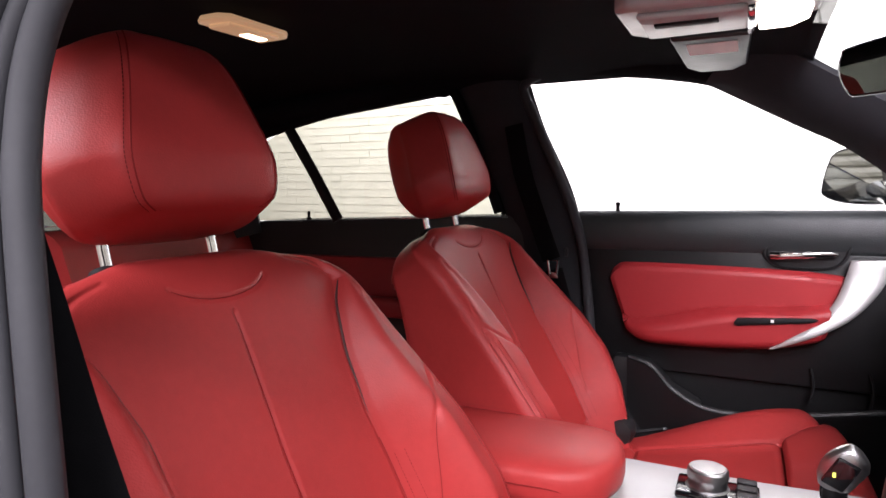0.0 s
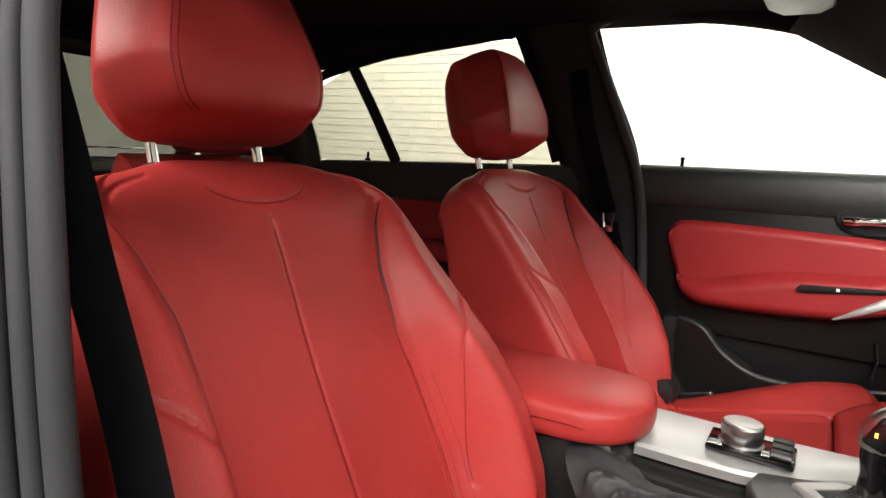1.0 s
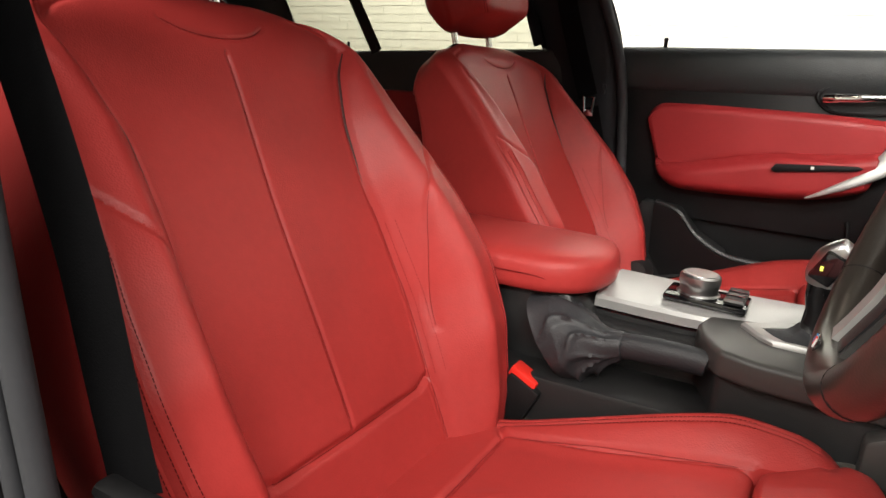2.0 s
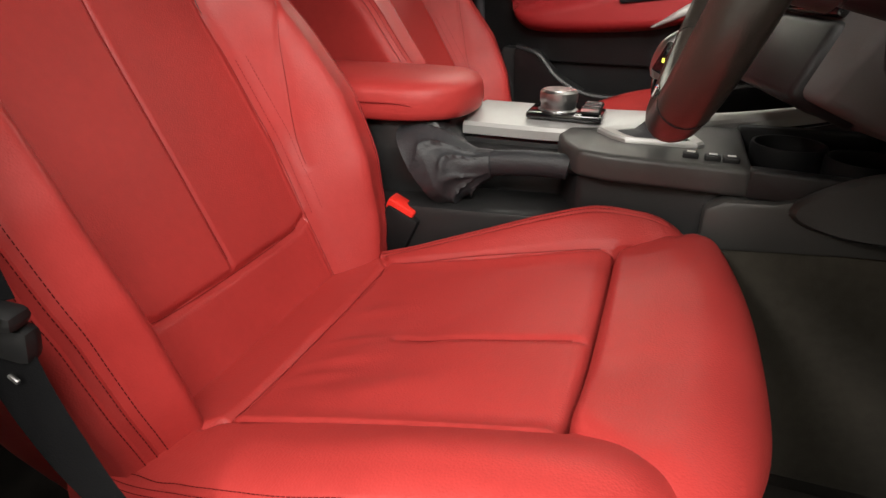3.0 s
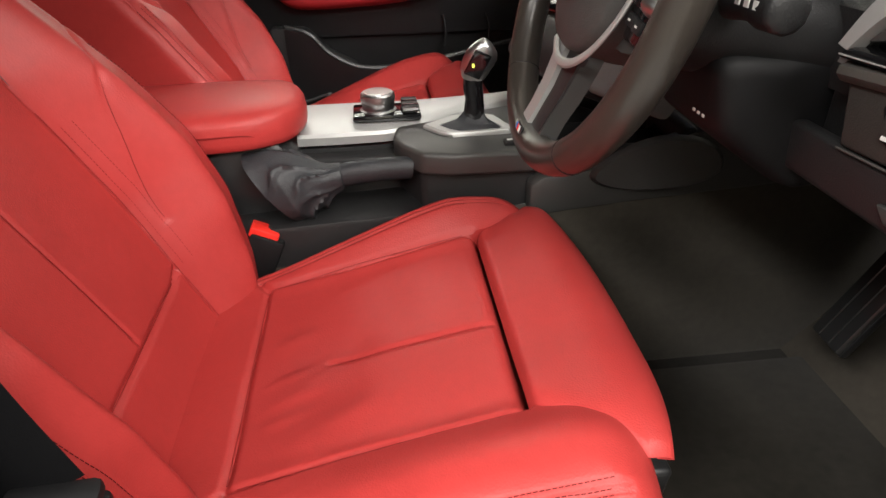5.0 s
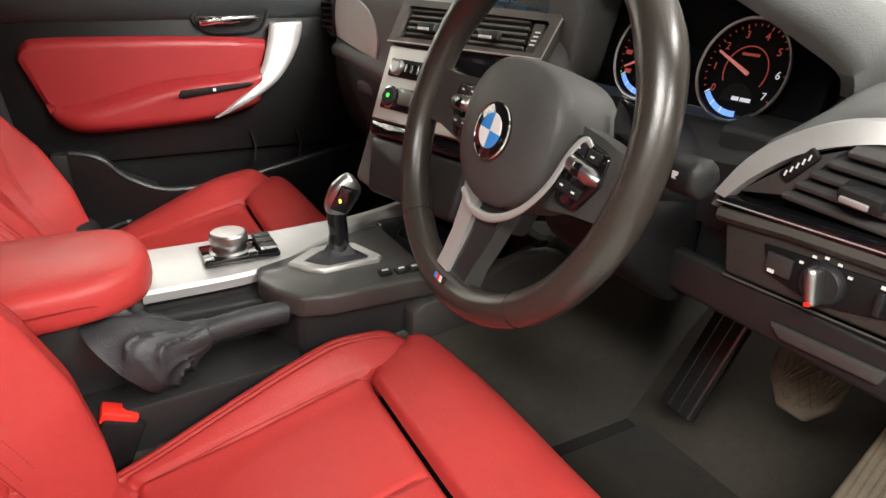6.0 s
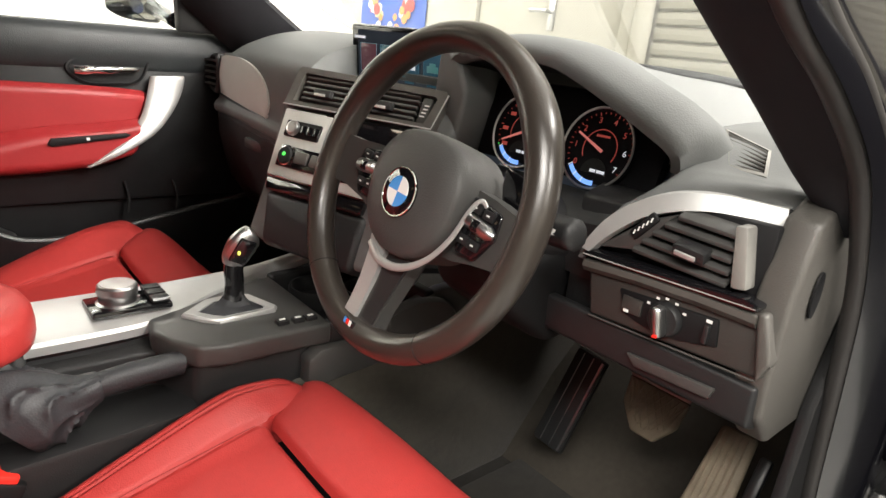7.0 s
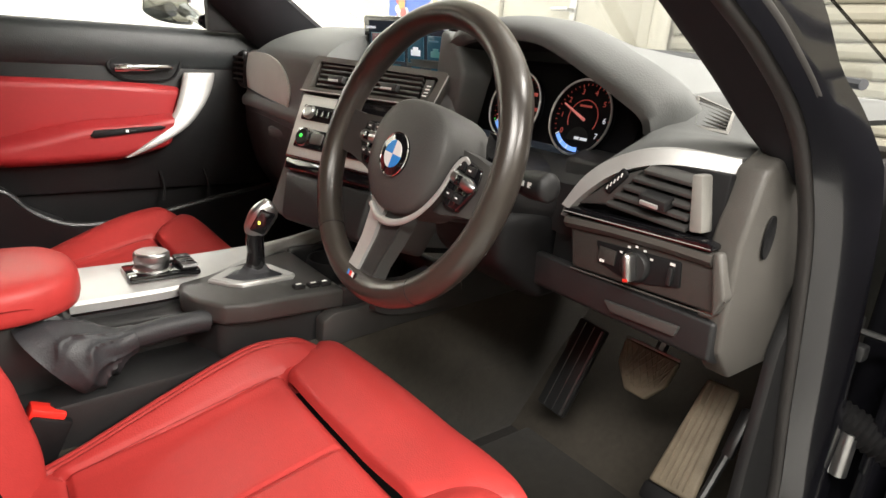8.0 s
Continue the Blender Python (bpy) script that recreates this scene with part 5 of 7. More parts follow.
# a leather sleeve that hangs in folds from the lever to the console
rings = []
spine = smooth_line([(0.288, -0.080, 0.572), (0.312, -0.085, 0.580), (0.338, -0.090, 0.586), (0.362, -0.093, 0.588), (0.386, -0.094, 0.594)], 12)
for i, p in enumerate(spine):
    t = i / (len(spine) - 1)
    turn = radians(float(np.interp(t, [0, 1], [38, 6])))
    ax_ = np.array([-math.sin(turn), 0, math.cos(turn)])
    long_ = float(np.interp(t, [0, 0.25, 0.5, 0.8, 1], [0.068, 0.060, 0.044, 0.024, 0.0185]))
    wide = float(np.interp(t, [0, 0.25, 0.5, 0.8, 1], [0.050, 0.046, 0.034, 0.022, 0.0185]))
    ring_ = []
    for q in np.linspace(0, 2 * math.pi, 96, endpoint=False):
        n1 = noise.noise(Vector((p[0] * 14, math.cos(q) * 1.3, math.sin(q) * 1.3 + 4.0)))
        n2 = (1 - abs(math.sin(2.5 * q + 40 * p[0] + 2.6 * n1))) ** 3
        k = 1 + (0.14 * n1 + 0.20 * n2) * math.sin(math.pi * min(1, 0.05 + t * 0.95)) ** 0.8
        ring_.append(p + wide * k * math.cos(q) * np.array([0, 1.0, 0]) + long_ * k * math.sin(q) * ax_)
    rings.append(ring_)
part("gaiter", loft(rings), BLACK_LEATHER, hb, "crumpled black leather gaiter", sharp=80)

# driver's belt buckle beside the cushion
bk = thing("belt_buckle", (0.26, -0.14, 0.45), "black seat belt buckle with a red button", "belt buckle")
part("housing", rbox((0.258, -0.126, 0.488), (0.050, 0.034, 0.080), 0.005, m=pose(0, 0, 0, 0, 25, 0)), DARK, bk)
part("button", rbox((0.2690, -0.126, 0.5275), (0.042, 0.027, 0.016), 0.003, m=pose(0, 0, 0, 0, 25, 0)), RED_PLASTIC, bk, "red release button")

# driver's belt: runs down beside the seat to its anchor on the valance
db = thing("driver_seat_belt", (0.25, -0.66, 0.45), "black seat belt hanging beside the driver seat", "seat belt")
line = smooth_line([(0.01, -0.650, 1.20), (0.06, -0.652, 1.08), (0.100, -0.655, 1.00), (0.130, -0.656, 0.93), (0.163, -0.657, 0.86), (0.187, -0.658, 0.80), (0.201, -0.659, 0.75), (0.214, -0.660, 0.70), (0.229, -0.661, 0.650)], 8)
part("webbing", tube(line, 0.024, 12, flat=(1.0, 0.06), up=(-0.18, 1, 0.0)), WEB, db)
part("tongue", join(rbox((0.238, -0.664, 0.632), (0.050, 0.016, 0.026), 0.007, m=pose(0, 0, 0, 0, 10, 10)), rbox((0.236, -0.668, 0.651), (0.054, 0.020, 0.013), 0.006, m=pose(0, 0, 0, 0, 8, 10))), DARK, db, "black belt tongue with a steel plate")
part("tongue_plate", rbox((0.254, -0.676, 0.653), (0.012, 0.004, 0.004), 0.001), STEEL, db)
part("tongue_tip", rbox((0.252, -0.672, 0.610), (0.008, 0.003, 0.003), 0.001, m=pose(0, 0, 0, 0, 30, 0)), STEEL, db)
line = smooth_line([(0.234, -0.664, 0.628), (0.254, -0.668, 0.592), (0.280, -0.672, 0.560), (0.310, -0.676, 0.534), (0.338, -0.677, 0.514)], 8)
part("lap_webbing", tube(line, np.interp(np.linspace(0, 1, len(line)), [0, 0.5, 1], [0.023, 0.018, 0.008]), 12, flat=(1.0, 0.08), up=(-0.15, 1, -0.15)), WEB, db)
part("anchor", lathe([(0.014, 0), (0.014, 0.006), (0.008, 0.008)], axes_pose((0.339, -0.674, 0.510), (1, 0, 0), (0, 0, 1), (0, -1, 0)), 6), DARK, db)

# passenger's belt on its pillar
pb = thing("passenger_seat_belt", (0.05, 0.64, 0.5), "black seat belt with chrome tongue on the door pillar", "seat belt")
line = smooth_line([(-0.055, 0.625, 1.22), (-0.03, 0.628, 1.10), (0.01, 0.632, 0.98), (0.045, 0.634, 0.885)], 6)
part("webbing", tube(line, 0.024, 10, flat=(1.0, 0.06), up=(0, 1, 0.1)), WEB, pb)
line = smooth_line([(0.05, 0.634, 0.86), (0.09, 0.637, 0.72), (0.13, 0.64, 0.56), (0.15, 0.642, 0.45)], 6)
part("lower_webbing", tube(line, 0.024, 10, flat=(1.0, 0.06), up=(0, 1, 0.1)), WEB, pb)
part("tongue", join(tube([(0.040, 0.622, 0.885), (0.066, 0.622, 0.885), (0.062, 0.622, 0.850), (0.045, 0.622, 0.850)], 0.0035, 6, closed=True), rbox((0.054, 0.624, 0.848), (0.024, 0.006, 0.016), 0.002)), CHROME, pb, "chrome belt tongue")
part("guide", rbox((0.084, 0.628, 0.905), (0.006, 0.012, 0.022), 0.002), PLASTIC, pb)
single("anchor_cover", lathe([(0.034, 0), (0.034, 0.03), (0.028, 0.045), (0.0, 0.05)], axes_pose((0.235, 0.58, 0.505), (1, 0, 0), (0, 0, 1), (0, -1, 0)), 20), TRIM_GREY, "black round belt anchor cover by the passenger seat", "belt anchor")

# ---- dashboard ----
dash = thing("dashboard", (0.95, 0, 0.6), "grey soft-touch dashboard with silver trim, driver on one side", "dashboard")
# passenger side and the long top: one rounded skin over a dark lower half
def face_x(y):
    """Where the face of the dash stands before the passenger."""
    return 0.13 * (y - 0.40)


def dash_rows(profile, y0, y1, n):
    rows = []
    for y in np.linspace(y0, y1, n):
        end = max(0.0, (y - 0.62) / 0.095) ** 2
        fall = 0.055 * max(0.0, (y - 0.44) / 0.275) ** 2
        rows.append([(x + face_x(y) * float(np.clip((1.02 - x) / 0.16, 0, 1)) + 0.05 * end, y, z - fall * (1.0 if z > 0.985 else 0.25)) for x, z in profile])
    return np.array(rows)


core = [(1.36, 1.015), (1.20, 1.042), (1.02, 1.050), (0.92, 1.040), (0.85, 1.018), (0.815, 0.996), (0.800, 0.978), (0.796, 0.95), (0.796, 0.90), (0.793, 0.880), (0.786, 0.872), (0.781, 0.862), (0.785, 0.848), (0.80, 0.845)]
part("dash_skin", slab(dash_rows(smooth_line([(*p, 0) for p in core], 5)[:, :2], 0.098, 0.715, 60)[::-1], 0.012), DASH, dash)
lower = [(0.795, 0.850), (0.790, 0.842), (0.796, 0.80), (0.818, 0.72), (0.846, 0.66), (0.92, 0.60), (1.20, 0.55)]
part("lower_skin", slab(dash_rows(smooth_line([(*p, 0) for p in lower], 5)[:, :2], 0.098, 0.715, 40)[::-1], 0.012), PLASTIC, dash)
rows = []
for y in np.linspace(-0.165, 0.102, 20):
    rows.append([(x, y, z) for x, z in smooth_line([(1.36, 1.015, 0), (1.20, 1.042, 0), (1.04, 1.046, 0), (0.96, 1.030, 0), (0.915, 0.995, 0), (0.87, 0.985, 0)], 5)[:, :2]])
part("dash_top", slab(np.array(rows), 0.012), DASH, dash)
end_line = [(x, z) for x, _, z in dash_rows(smooth_line([(*p, 0) for p in core], 5)[:, :2], 0.098, 0.10, 2)[0] if z > 0.975 and x < 1.1]
part("dash_cheek", prism(end_line + [(end_line[-1][0], 0.955), (end_line[0][0], 0.955)], "y", 0.090, 0.099, 0), DASH, dash)
# pale leaf-shaped inlay in front of the passenger
up_ = smooth_line([(0.605, 0.968, 0), (0.56, 0.974, 0), (0.48, 0.976, 0), (0.40, 0.971, 0), (0.33, 0.957, 0), (0.285, 0.935, 0), (0.266, 0.905, 0), (0.268, 0.878, 0)], 6)[:, :2]
lo_ = smooth_line([(0.615, 0.886, 0), (0.57, 0.884, 0), (0.50, 0.881, 0), (0.44, 0.879, 0), (0.39, 0.877, 0), (0.34, 0.876, 0), (0.30, 0.875, 0), (0.270, 0.875, 0)], 6)[:, :2]
rows = []
for t in np.linspace(0, 1, 12):
    rows.append([(0.792 + face_x(a[0] + (b[0] - a[0]) * t) - 0.004 * math.sin(math.pi * t), a[0] + (b[0] - a[0]) * t, a[1] + (b[1] - a[1]) * t) for a, b in zip(up_, lo_)])
part("pearl_inlay", slab(np.array(rows)[::-1], 0.008), PEARL, dash, "pale grey inlay panel before the passenger")
part("inlay_edge", tube([(r[0] - 0.001, r[1], r[2] - 0.002) for r in np.array(rows)[-1]], 0.0022, 6), DARK, dash)
# vent at the end of the dash: a dark bezel and slats
vb = smooth_line([(0.690, 0.945, 0), (0.665, 0.966, 0), (0.628, 0.972, 0), (0.612, 0.965, 0), (0.614, 0.90, 0), (0.624, 0.886, 0), (0.668, 0.888, 0), (0.690, 0.905, 0)], 5, closed=True)[:, :2]
vent_at = lambda k, out_x: [(0.792 + face_x(0.65 + (y - 0.65) * k) + out_x, 0.65 + (y - 0.65) * k, 0.93 + (z - 0.93) * k) for y, z in vb]
part("side_vent", loft([vent_at(1.06, 0.012), vent_at(1.06, -0.006), vent_at(0.96, -0.011), vent_at(0.84, -0.008), vent_at(0.80, 0.012)]), PLASTIC, dash)
for i in range(5):
    part("vent_slat", rbox((0.818, 0.652, 0.902 + 0.0135 * i), (0.012, 0.062, 0.0045), 0.001, m=pose(0, 0, 0, 0, 0, 7)), VENT, dash)
part("glove_box", slab(dash_rows([(0.788, 0.836), (0.790, 0.80), (0.806, 0.735), (0.822, 0.69)], 0.18, 0.62, 8)[::-1], 0.010), PLASTIC, dash, "black glove box lid")
part("glove_handle", rbox((0.783, 0.33, 0.812), (0.014, 0.10, 0.022), 0.005), VENT, dash)

# centre stack, turned towards the driver and leaning back
SL, SR = np.array([0.738, 0.112]), np.array([0.823, -0.185])
sw = SR - SL
slen = float(np.linalg.norm(sw))
sx = sw / slen
sn = np.array([sx[1], -sx[0]])
lean = radians(24)
STACK = axes_pose((SL[0], SL[1], 0.93), (sx[0], sx[1], 0), (-sn[0] * math.sin(lean), -sn[1] * math.sin(lean), math.cos(lean)), (sn[0] * math.cos(lean), sn[1] * math.cos(lean), math.sin(lean))) @ Matrix.Translation((0, -0.93, 0))


def on_stack(geo):
    """Local: along, up, out."""
    return moved(geo, STACK)


part("stack_body", on_stack(prism([(0.004, 0.700), (0.06, 0.690), (slen - 0.03, 0.700), (slen + 0.020, 0.92), (slen + 0.024, 0.990), (0.004, 0.997), (-0.012, 0.985), (-0.020, 0.92), (0.0, 0.80)], "z", -0.13, -0.006, 0.012, 3)), DASH, dash)
# the fin between the stack and the instruments
part("stack_fin", prism([(-0.140, 0.90), (-0.192, 0.90), (-0.206, 0.935), (-0.216, 0.985), (-0.196, 1.020), (-0.172, 1.044), (-0.150, 1.046)], "x", 0.838, 0.985, 0.008, 3), DASH, dash, "grey fin beside the instruments")


def frame_ring(outer, inner, z0, z1):
    return loft([[(x, y, z0) for x, y in outer], [(x, y, z1) for x, y in outer], [(x, y, z1) for x, y in inner], [(x, y, z0) for x, y in inner]], caps=False)


def vent(along0, along1, z0, z1, slats, with_frame=True):
    part("vent_well", on_stack(rbox(((along0 + along1) / 2, (z0 + z1) / 2, -0.012), (along1 - along0, z1 - z0, 0.02), 0.002)), DARK, dash)
    for i in range(slats):
        z = z0 + (i + 0.5) * (z1 - z0) / slats
        part("vent_slat", on_stack(rbox(((along0 + along1) / 2, z, 0.001), (along1 - along0 - 0.004, 0.0052, 0.014), 0.0015, m=pose(0, 0, 0, -24, 0, 0))), VENT, dash)
    part("vent_tab", on_stack(rbox(((along0 + along1) / 2, (z0 + z1) / 2 - 0.006, 0.014), (0.036, 0.012, 0.010), 0.002)), PLASTIC, dash, "black vent tab with a silver edge")
    part("tab_edge", on_stack(rbox(((along0 + along1) / 2 - 0.003, (z0 + z1) / 2 - 0.010, 0.0185), (0.024, 0.0045, 0.003), 0.001)), SILVER, dash, "silver edge")


out_ = [(0.002, 0.922), (0.300, 0.926), (0.312, 0.978), (0.306, 0.984), (0.016, 0.989), (0.010, 0.984)]
in_ = [(0.020, 0.930), (0.286, 0.932), (0.296, 0.970), (0.292, 0.974), (0.030, 0.979), (0.026, 0.976)]
part("vent_frame", on_stack(frame_ring(out_, in_, -0.006, 0.010)), PANEL, dash, "grey frame of the centre vents")
part("frame_edge", on_stack(tube([(0.001, 0.9215, 0.010), (0.301, 0.9255, 0.010), (0.3125, 0.979, 0.010)], 0.0013, 6)), SILVER, dash, "thin silver edge")
part("vent_back", on_stack(prism(in_, "z", -0.012, -0.003, 0)), DARK, dash)
vent(0.030, 0.140, 0.931, 0.976, 5)
vent(0.150, 0.266, 0.931, 0.974, 5)
part("vent_bar", on_stack(rbox((0.145, 0.953, 0.002), (0.010, 0.050, 0.012), 0.003)), PLASTIC, dash)
part("vent_wheel", on_stack(rbox((0.279, 0.951, 0.004), (0.018, 0.040, 0.010), 0.004)), VENT, dash)
for i in range(4):
    part("wheel_mark", on_stack(rbox((0.279 + 0.001 * i, 0.942 + 0.0055 * i, 0.0096), (0.008, 0.0018, 0.001), 0)), WHITE_MARK, dash)
part("storage_gap", on_stack(rbox((0.20, 0.899, -0.003), (0.205, 0.040, 0.02), 0.004)), GLOSS, dash, "dark storage slot below the vents")
part("climate_panel", on_stack(prism([(0.016, 0.800), (0.230, 0.802), (0.230, 0.876), (0.120, 0.878), (0.118, 0.916), (0.008, 0.916), (0.012, 0.85)], "z", -0.006, 0.008, 0.004, 3)), PEARL, dash, "pale grey climate control panel")
part("radio_strip", on_stack(rbox((0.064, 0.883, 0.008), (0.078, 0.028, 0.006), 0.003)), DARK, dash)
part("volume_knob", on_stack(lathe([(0.0125, 0), (0.0125, 0.005), (0.0115, 0.008), (0.009, 0.009), (0.0085, 0.008)], pose(0.046, 0.883, 0.010), 24)), STEEL, dash)
for i in range(3):
    part("preset_button", on_stack(rbox((0.070 + 0.014 * i, 0.883, 0.0125), (0.011, 0.014, 0.004), 0.001)), GLOSS, dash)
part("climate_face", on_stack(rbox((0.128, 0.836, 0.008), (0.196, 0.036, 0.005), 0.003)), GLOSS, dash)
part("climate_dial", on_stack(lathe([(0.0150, 0), (0.0150, 0.005), (0.013, 0.007)], pose(0.050, 0.837, 0.010), 24)), DARK, dash)
part("dial_ring", on_stack(lathe([(0.0172, 0), (0.0172, 0.003), (0.0148, 0.004)], pose(0.050, 0.837, 0.010), 24)), CHROME, dash)
part("dial_light", on_stack(lathe([(0.0035, 0), (0.0035, 0.001)], pose(0.050, 0.838, 0.0172), 10)), GREEN, dash)
for i in range(4):
    part("climate_button", on_stack(rbox((0.084 + 0.034 * i, 0.838, 0.0115), (0.028, 0.020, 0.005), 0.003)), PANEL, dash)
part("lower_line", on_stack(tube([(0.020, 0.8005, 0.008), (0.232, 0.8015, 0.008)], 0.0014, 6)), CHROME, dash)
part("lower_panel", on_stack(prism([(0.022, 0.776), (0.228, 0.778), (0.230, 0.799), (0.017, 0.797)], "z", -0.006, 0.006, 0.004)), GLOSS, dash)
part("stack_chin", on_stack(prism([(0.05, 0.690), (0.24, 0.690), (0.236, 0.777), (0.022, 0.775), (0.028, 0.755)], "z", -0.08, 0.003, 0.010, 3)), PLASTIC, dash)

# display standing on the dash
SCR = axes_pose((0.868, -0.018, 1.014), (0.14, -0.98, 0), (-0.12, -0.017, 0.993), (-0.975, -0.139, -0.12))
disp = thing("display_screen", (0.90, 0, 0.98), "upright black display screen, lit blue, on the dash", "display screen")
part("housing", moved(rbox((0, 0, -0.010), (0.246, 0.104, 0.018), 0.005, 3), SCR), GLOSS, disp)
part("screen", moved(rbox((0, 0.004, 0.000), (0.206, 0.080, 0.003), 0), SCR), SCREEN, disp, "lit display with blue tiles")
for i in range(4):
    tx = -0.074 + 0.050 * i
    part("screen_tile", moved(rbox((tx, 0.000, 0.0030), (0.040, 0.046, 0.001), 0.0004), SCR), TILE_RED if i == 0 else TILE, disp)
    part("tile_frame", moved(tube([(tx - 0.020, 0.023, 0.0038), (tx + 0.020, 0.023, 0.0038), (tx + 0.020, -0.023, 0.0038), (tx - 0.020, -0.023, 0.0038)], 0.0005, 4, closed=True), SCR), TILE_EDGE, disp)
    part("tile_caption", moved(rbox((tx - 0.004, 0.015, 0.0040), (0.020, 0.0028, 0.0008), 0), SCR), TILE_EDGE if i else TILE_RED, disp)
    part("tile_symbol", moved(join(rbox((tx, -0.006, 0.0042), (0.024, 0.010, 0.0008), 0.002), rbox((tx, 0.000, 0.0042), (0.013, 0.007, 0.0008), 0.002)), SCR), (TILE_RED, TILE_EDGE, GAUGE_WHITE, TEAL)[i], disp)
    part("tile_text", moved(rbox((tx - 0.002, -0.031, 0.0030), (0.020, 0.0035, 0.0008), 0), SCR), TILE, disp)
part("screen_title", moved(rbox((-0.096, 0.032, 0.0030), (0.026, 0.004, 0.0008), 0), SCR), GAUGE_WHITE, disp)
part("screen_clock", moved(rbox((0.094, 0.036, 0.0030), (0.022, 0.004, 0.0008), 0), SCR), GAUGE_WHITE, disp)

# instrument binnacle: a hooded arch in front of the dials
lip_in = smooth_line([(0.850, -0.160, 0.985), (0.846, -0.170, 1.014), (0.843, -0.195, 1.032), (0.842, -0.24, 1.041), (0.842, -0.30, 1.044), (0.842, -0.36, 1.040), (0.842, -0.41, 1.024), (0.843, -0.46, 1.003), (0.846, -0.50, 0.984), (0.852, -0.533, 0.964), (0.868, -0.532, 0.940)], 6)
lip_out = smooth_line([(0.872, -0.148, 0.990), (0.872, -0.156, 1.022), (0.872, -0.185, 1.048), (0.872, -0.235, 1.061), (0.872, -0.30, 1.066), (0.872, -0.37, 1.062), (0.872, -0.43, 1.050), (0.874, -0.486, 1.029), (0.878, -0.530, 1.010), (0.886, -0.556, 0.988), (0.905, -0.553, 0.955)], 6)
rows = [lip_in + np.array([0.012, 0, -0.001]), lip_in, lip_in * 0.94 + lip_out * 0.06 + np.array([-0.003, 0, 0.002]), lip_in * 0.72 + lip_out * 0.28 + np.array([-0.004, 0, 0.006]), lip_in * 0.35 + lip_out * 0.65 + np.array([-0.001, 0, 0.005]), lip_out]
for dx, dz, drop in ((0.022, 0.000, -0.006), (0.048, -0.003, -0.026), (0.075, -0.007, -0.046), (0.16, -0.022, -0.060), (0.30, -0.030, -0.045), (0.42, -0.034, -0.030)):
    g = smoothstep((-lip_out[:, 1] - 0.36) / 0.16)
    rows.append(lip_out + np.stack([np.full(len(lip_out), dx), 0.10 * dx * np.clip(-lip_out[:, 1] - 0.35, 0, 1), (dz * (1 - g) + drop * g) * np.clip((lip_out[:, 2] - 0.94) / 0.06, 0.2, 1)], 1))
part("instrument_hood", slab(np.array(rows)[:, ::-1], 0.006), DASH, dash, "grey hood over the instruments", sharp=60)
rows = [lip_in + np.array([0.010, 0, -0.003]), lip_in * np.array([1, 0.985, 1]) + np.array([0.05, -0.005, -0.006]), lip_in * np.array([1, 0.97, 1]) + np.array([0.085, -0.010, -0.014])]
part("hood_lining", slab(np.array(rows), 0.004), DARK, dash)
part("cluster_cowl", slab(np.array([[(0.868, y, 0.895 + 0.20 * max(0.0, -y - 0.46)) for y in np.linspace(-0.19, -0.535, 24)], [(0.842, y, 0.888 + 0.20 * max(0.0, -y - 0.46)) for y in np.linspace(-0.19, -0.525, 24)], [(0.825, y, 0.868 + 0.12 * max(0.0, -y - 0.46)) for y in np.linspace(-0.19, -0.515, 24)], [(0.835, y, 0.80) for y in np.linspace(-0.19, -0.50, 24)]])[::-1], 0.008), PLASTIC, dash)
CL = axes_pose((0.884, -0.358, 0.945), (0, -1, 0), (0.24, 0, 0.971), (-0.971, 0, 0.24)) @ Matrix.Scale(0.9, 4)
ins = thing("instrument_cluster", (0.93, -0.36, 0.9), "lit instrument cluster with two round red dials", "instruments")
part("backing", moved(rbox((0.0, 0.0, -0.012), (0.33, 0.160, 0.02), 0.01), CL), GAUGE, ins)
part("digits_panel", moved(rbox((0.0, -0.062, 0.001), (0.31, 0.03, 0.003), 0.001), CL), SCREEN, ins)


def arc(cx, cy, r, a0, a1, z, n=26):
    return [(cx + r * math.sin(radians(a)), cy + r * math.cos(radians(a)), z) for a in np.linspace(a0, a1, n)]


def word(txt, size, m, mat, parent, name="figure"):
    cu = bpy.data.curves.new(name, "FONT")
    cu.body, cu.size, cu.align_x, cu.align_y, cu.extrude = txt, size, "CENTER", "CENTER", 0.0002
    tmp = new(name, cu)
    me = bpy.data.meshes.new_from_object(tmp)
    bpy.data.objects.remove(tmp)
    me.materials.append(mat)
    ob = new(name, me)
    ob.parent, ob.matrix_parent_inverse = parent, WORLD_OF.get(parent, Matrix()).inverted()
    ob.matrix_basis = m
    return ob


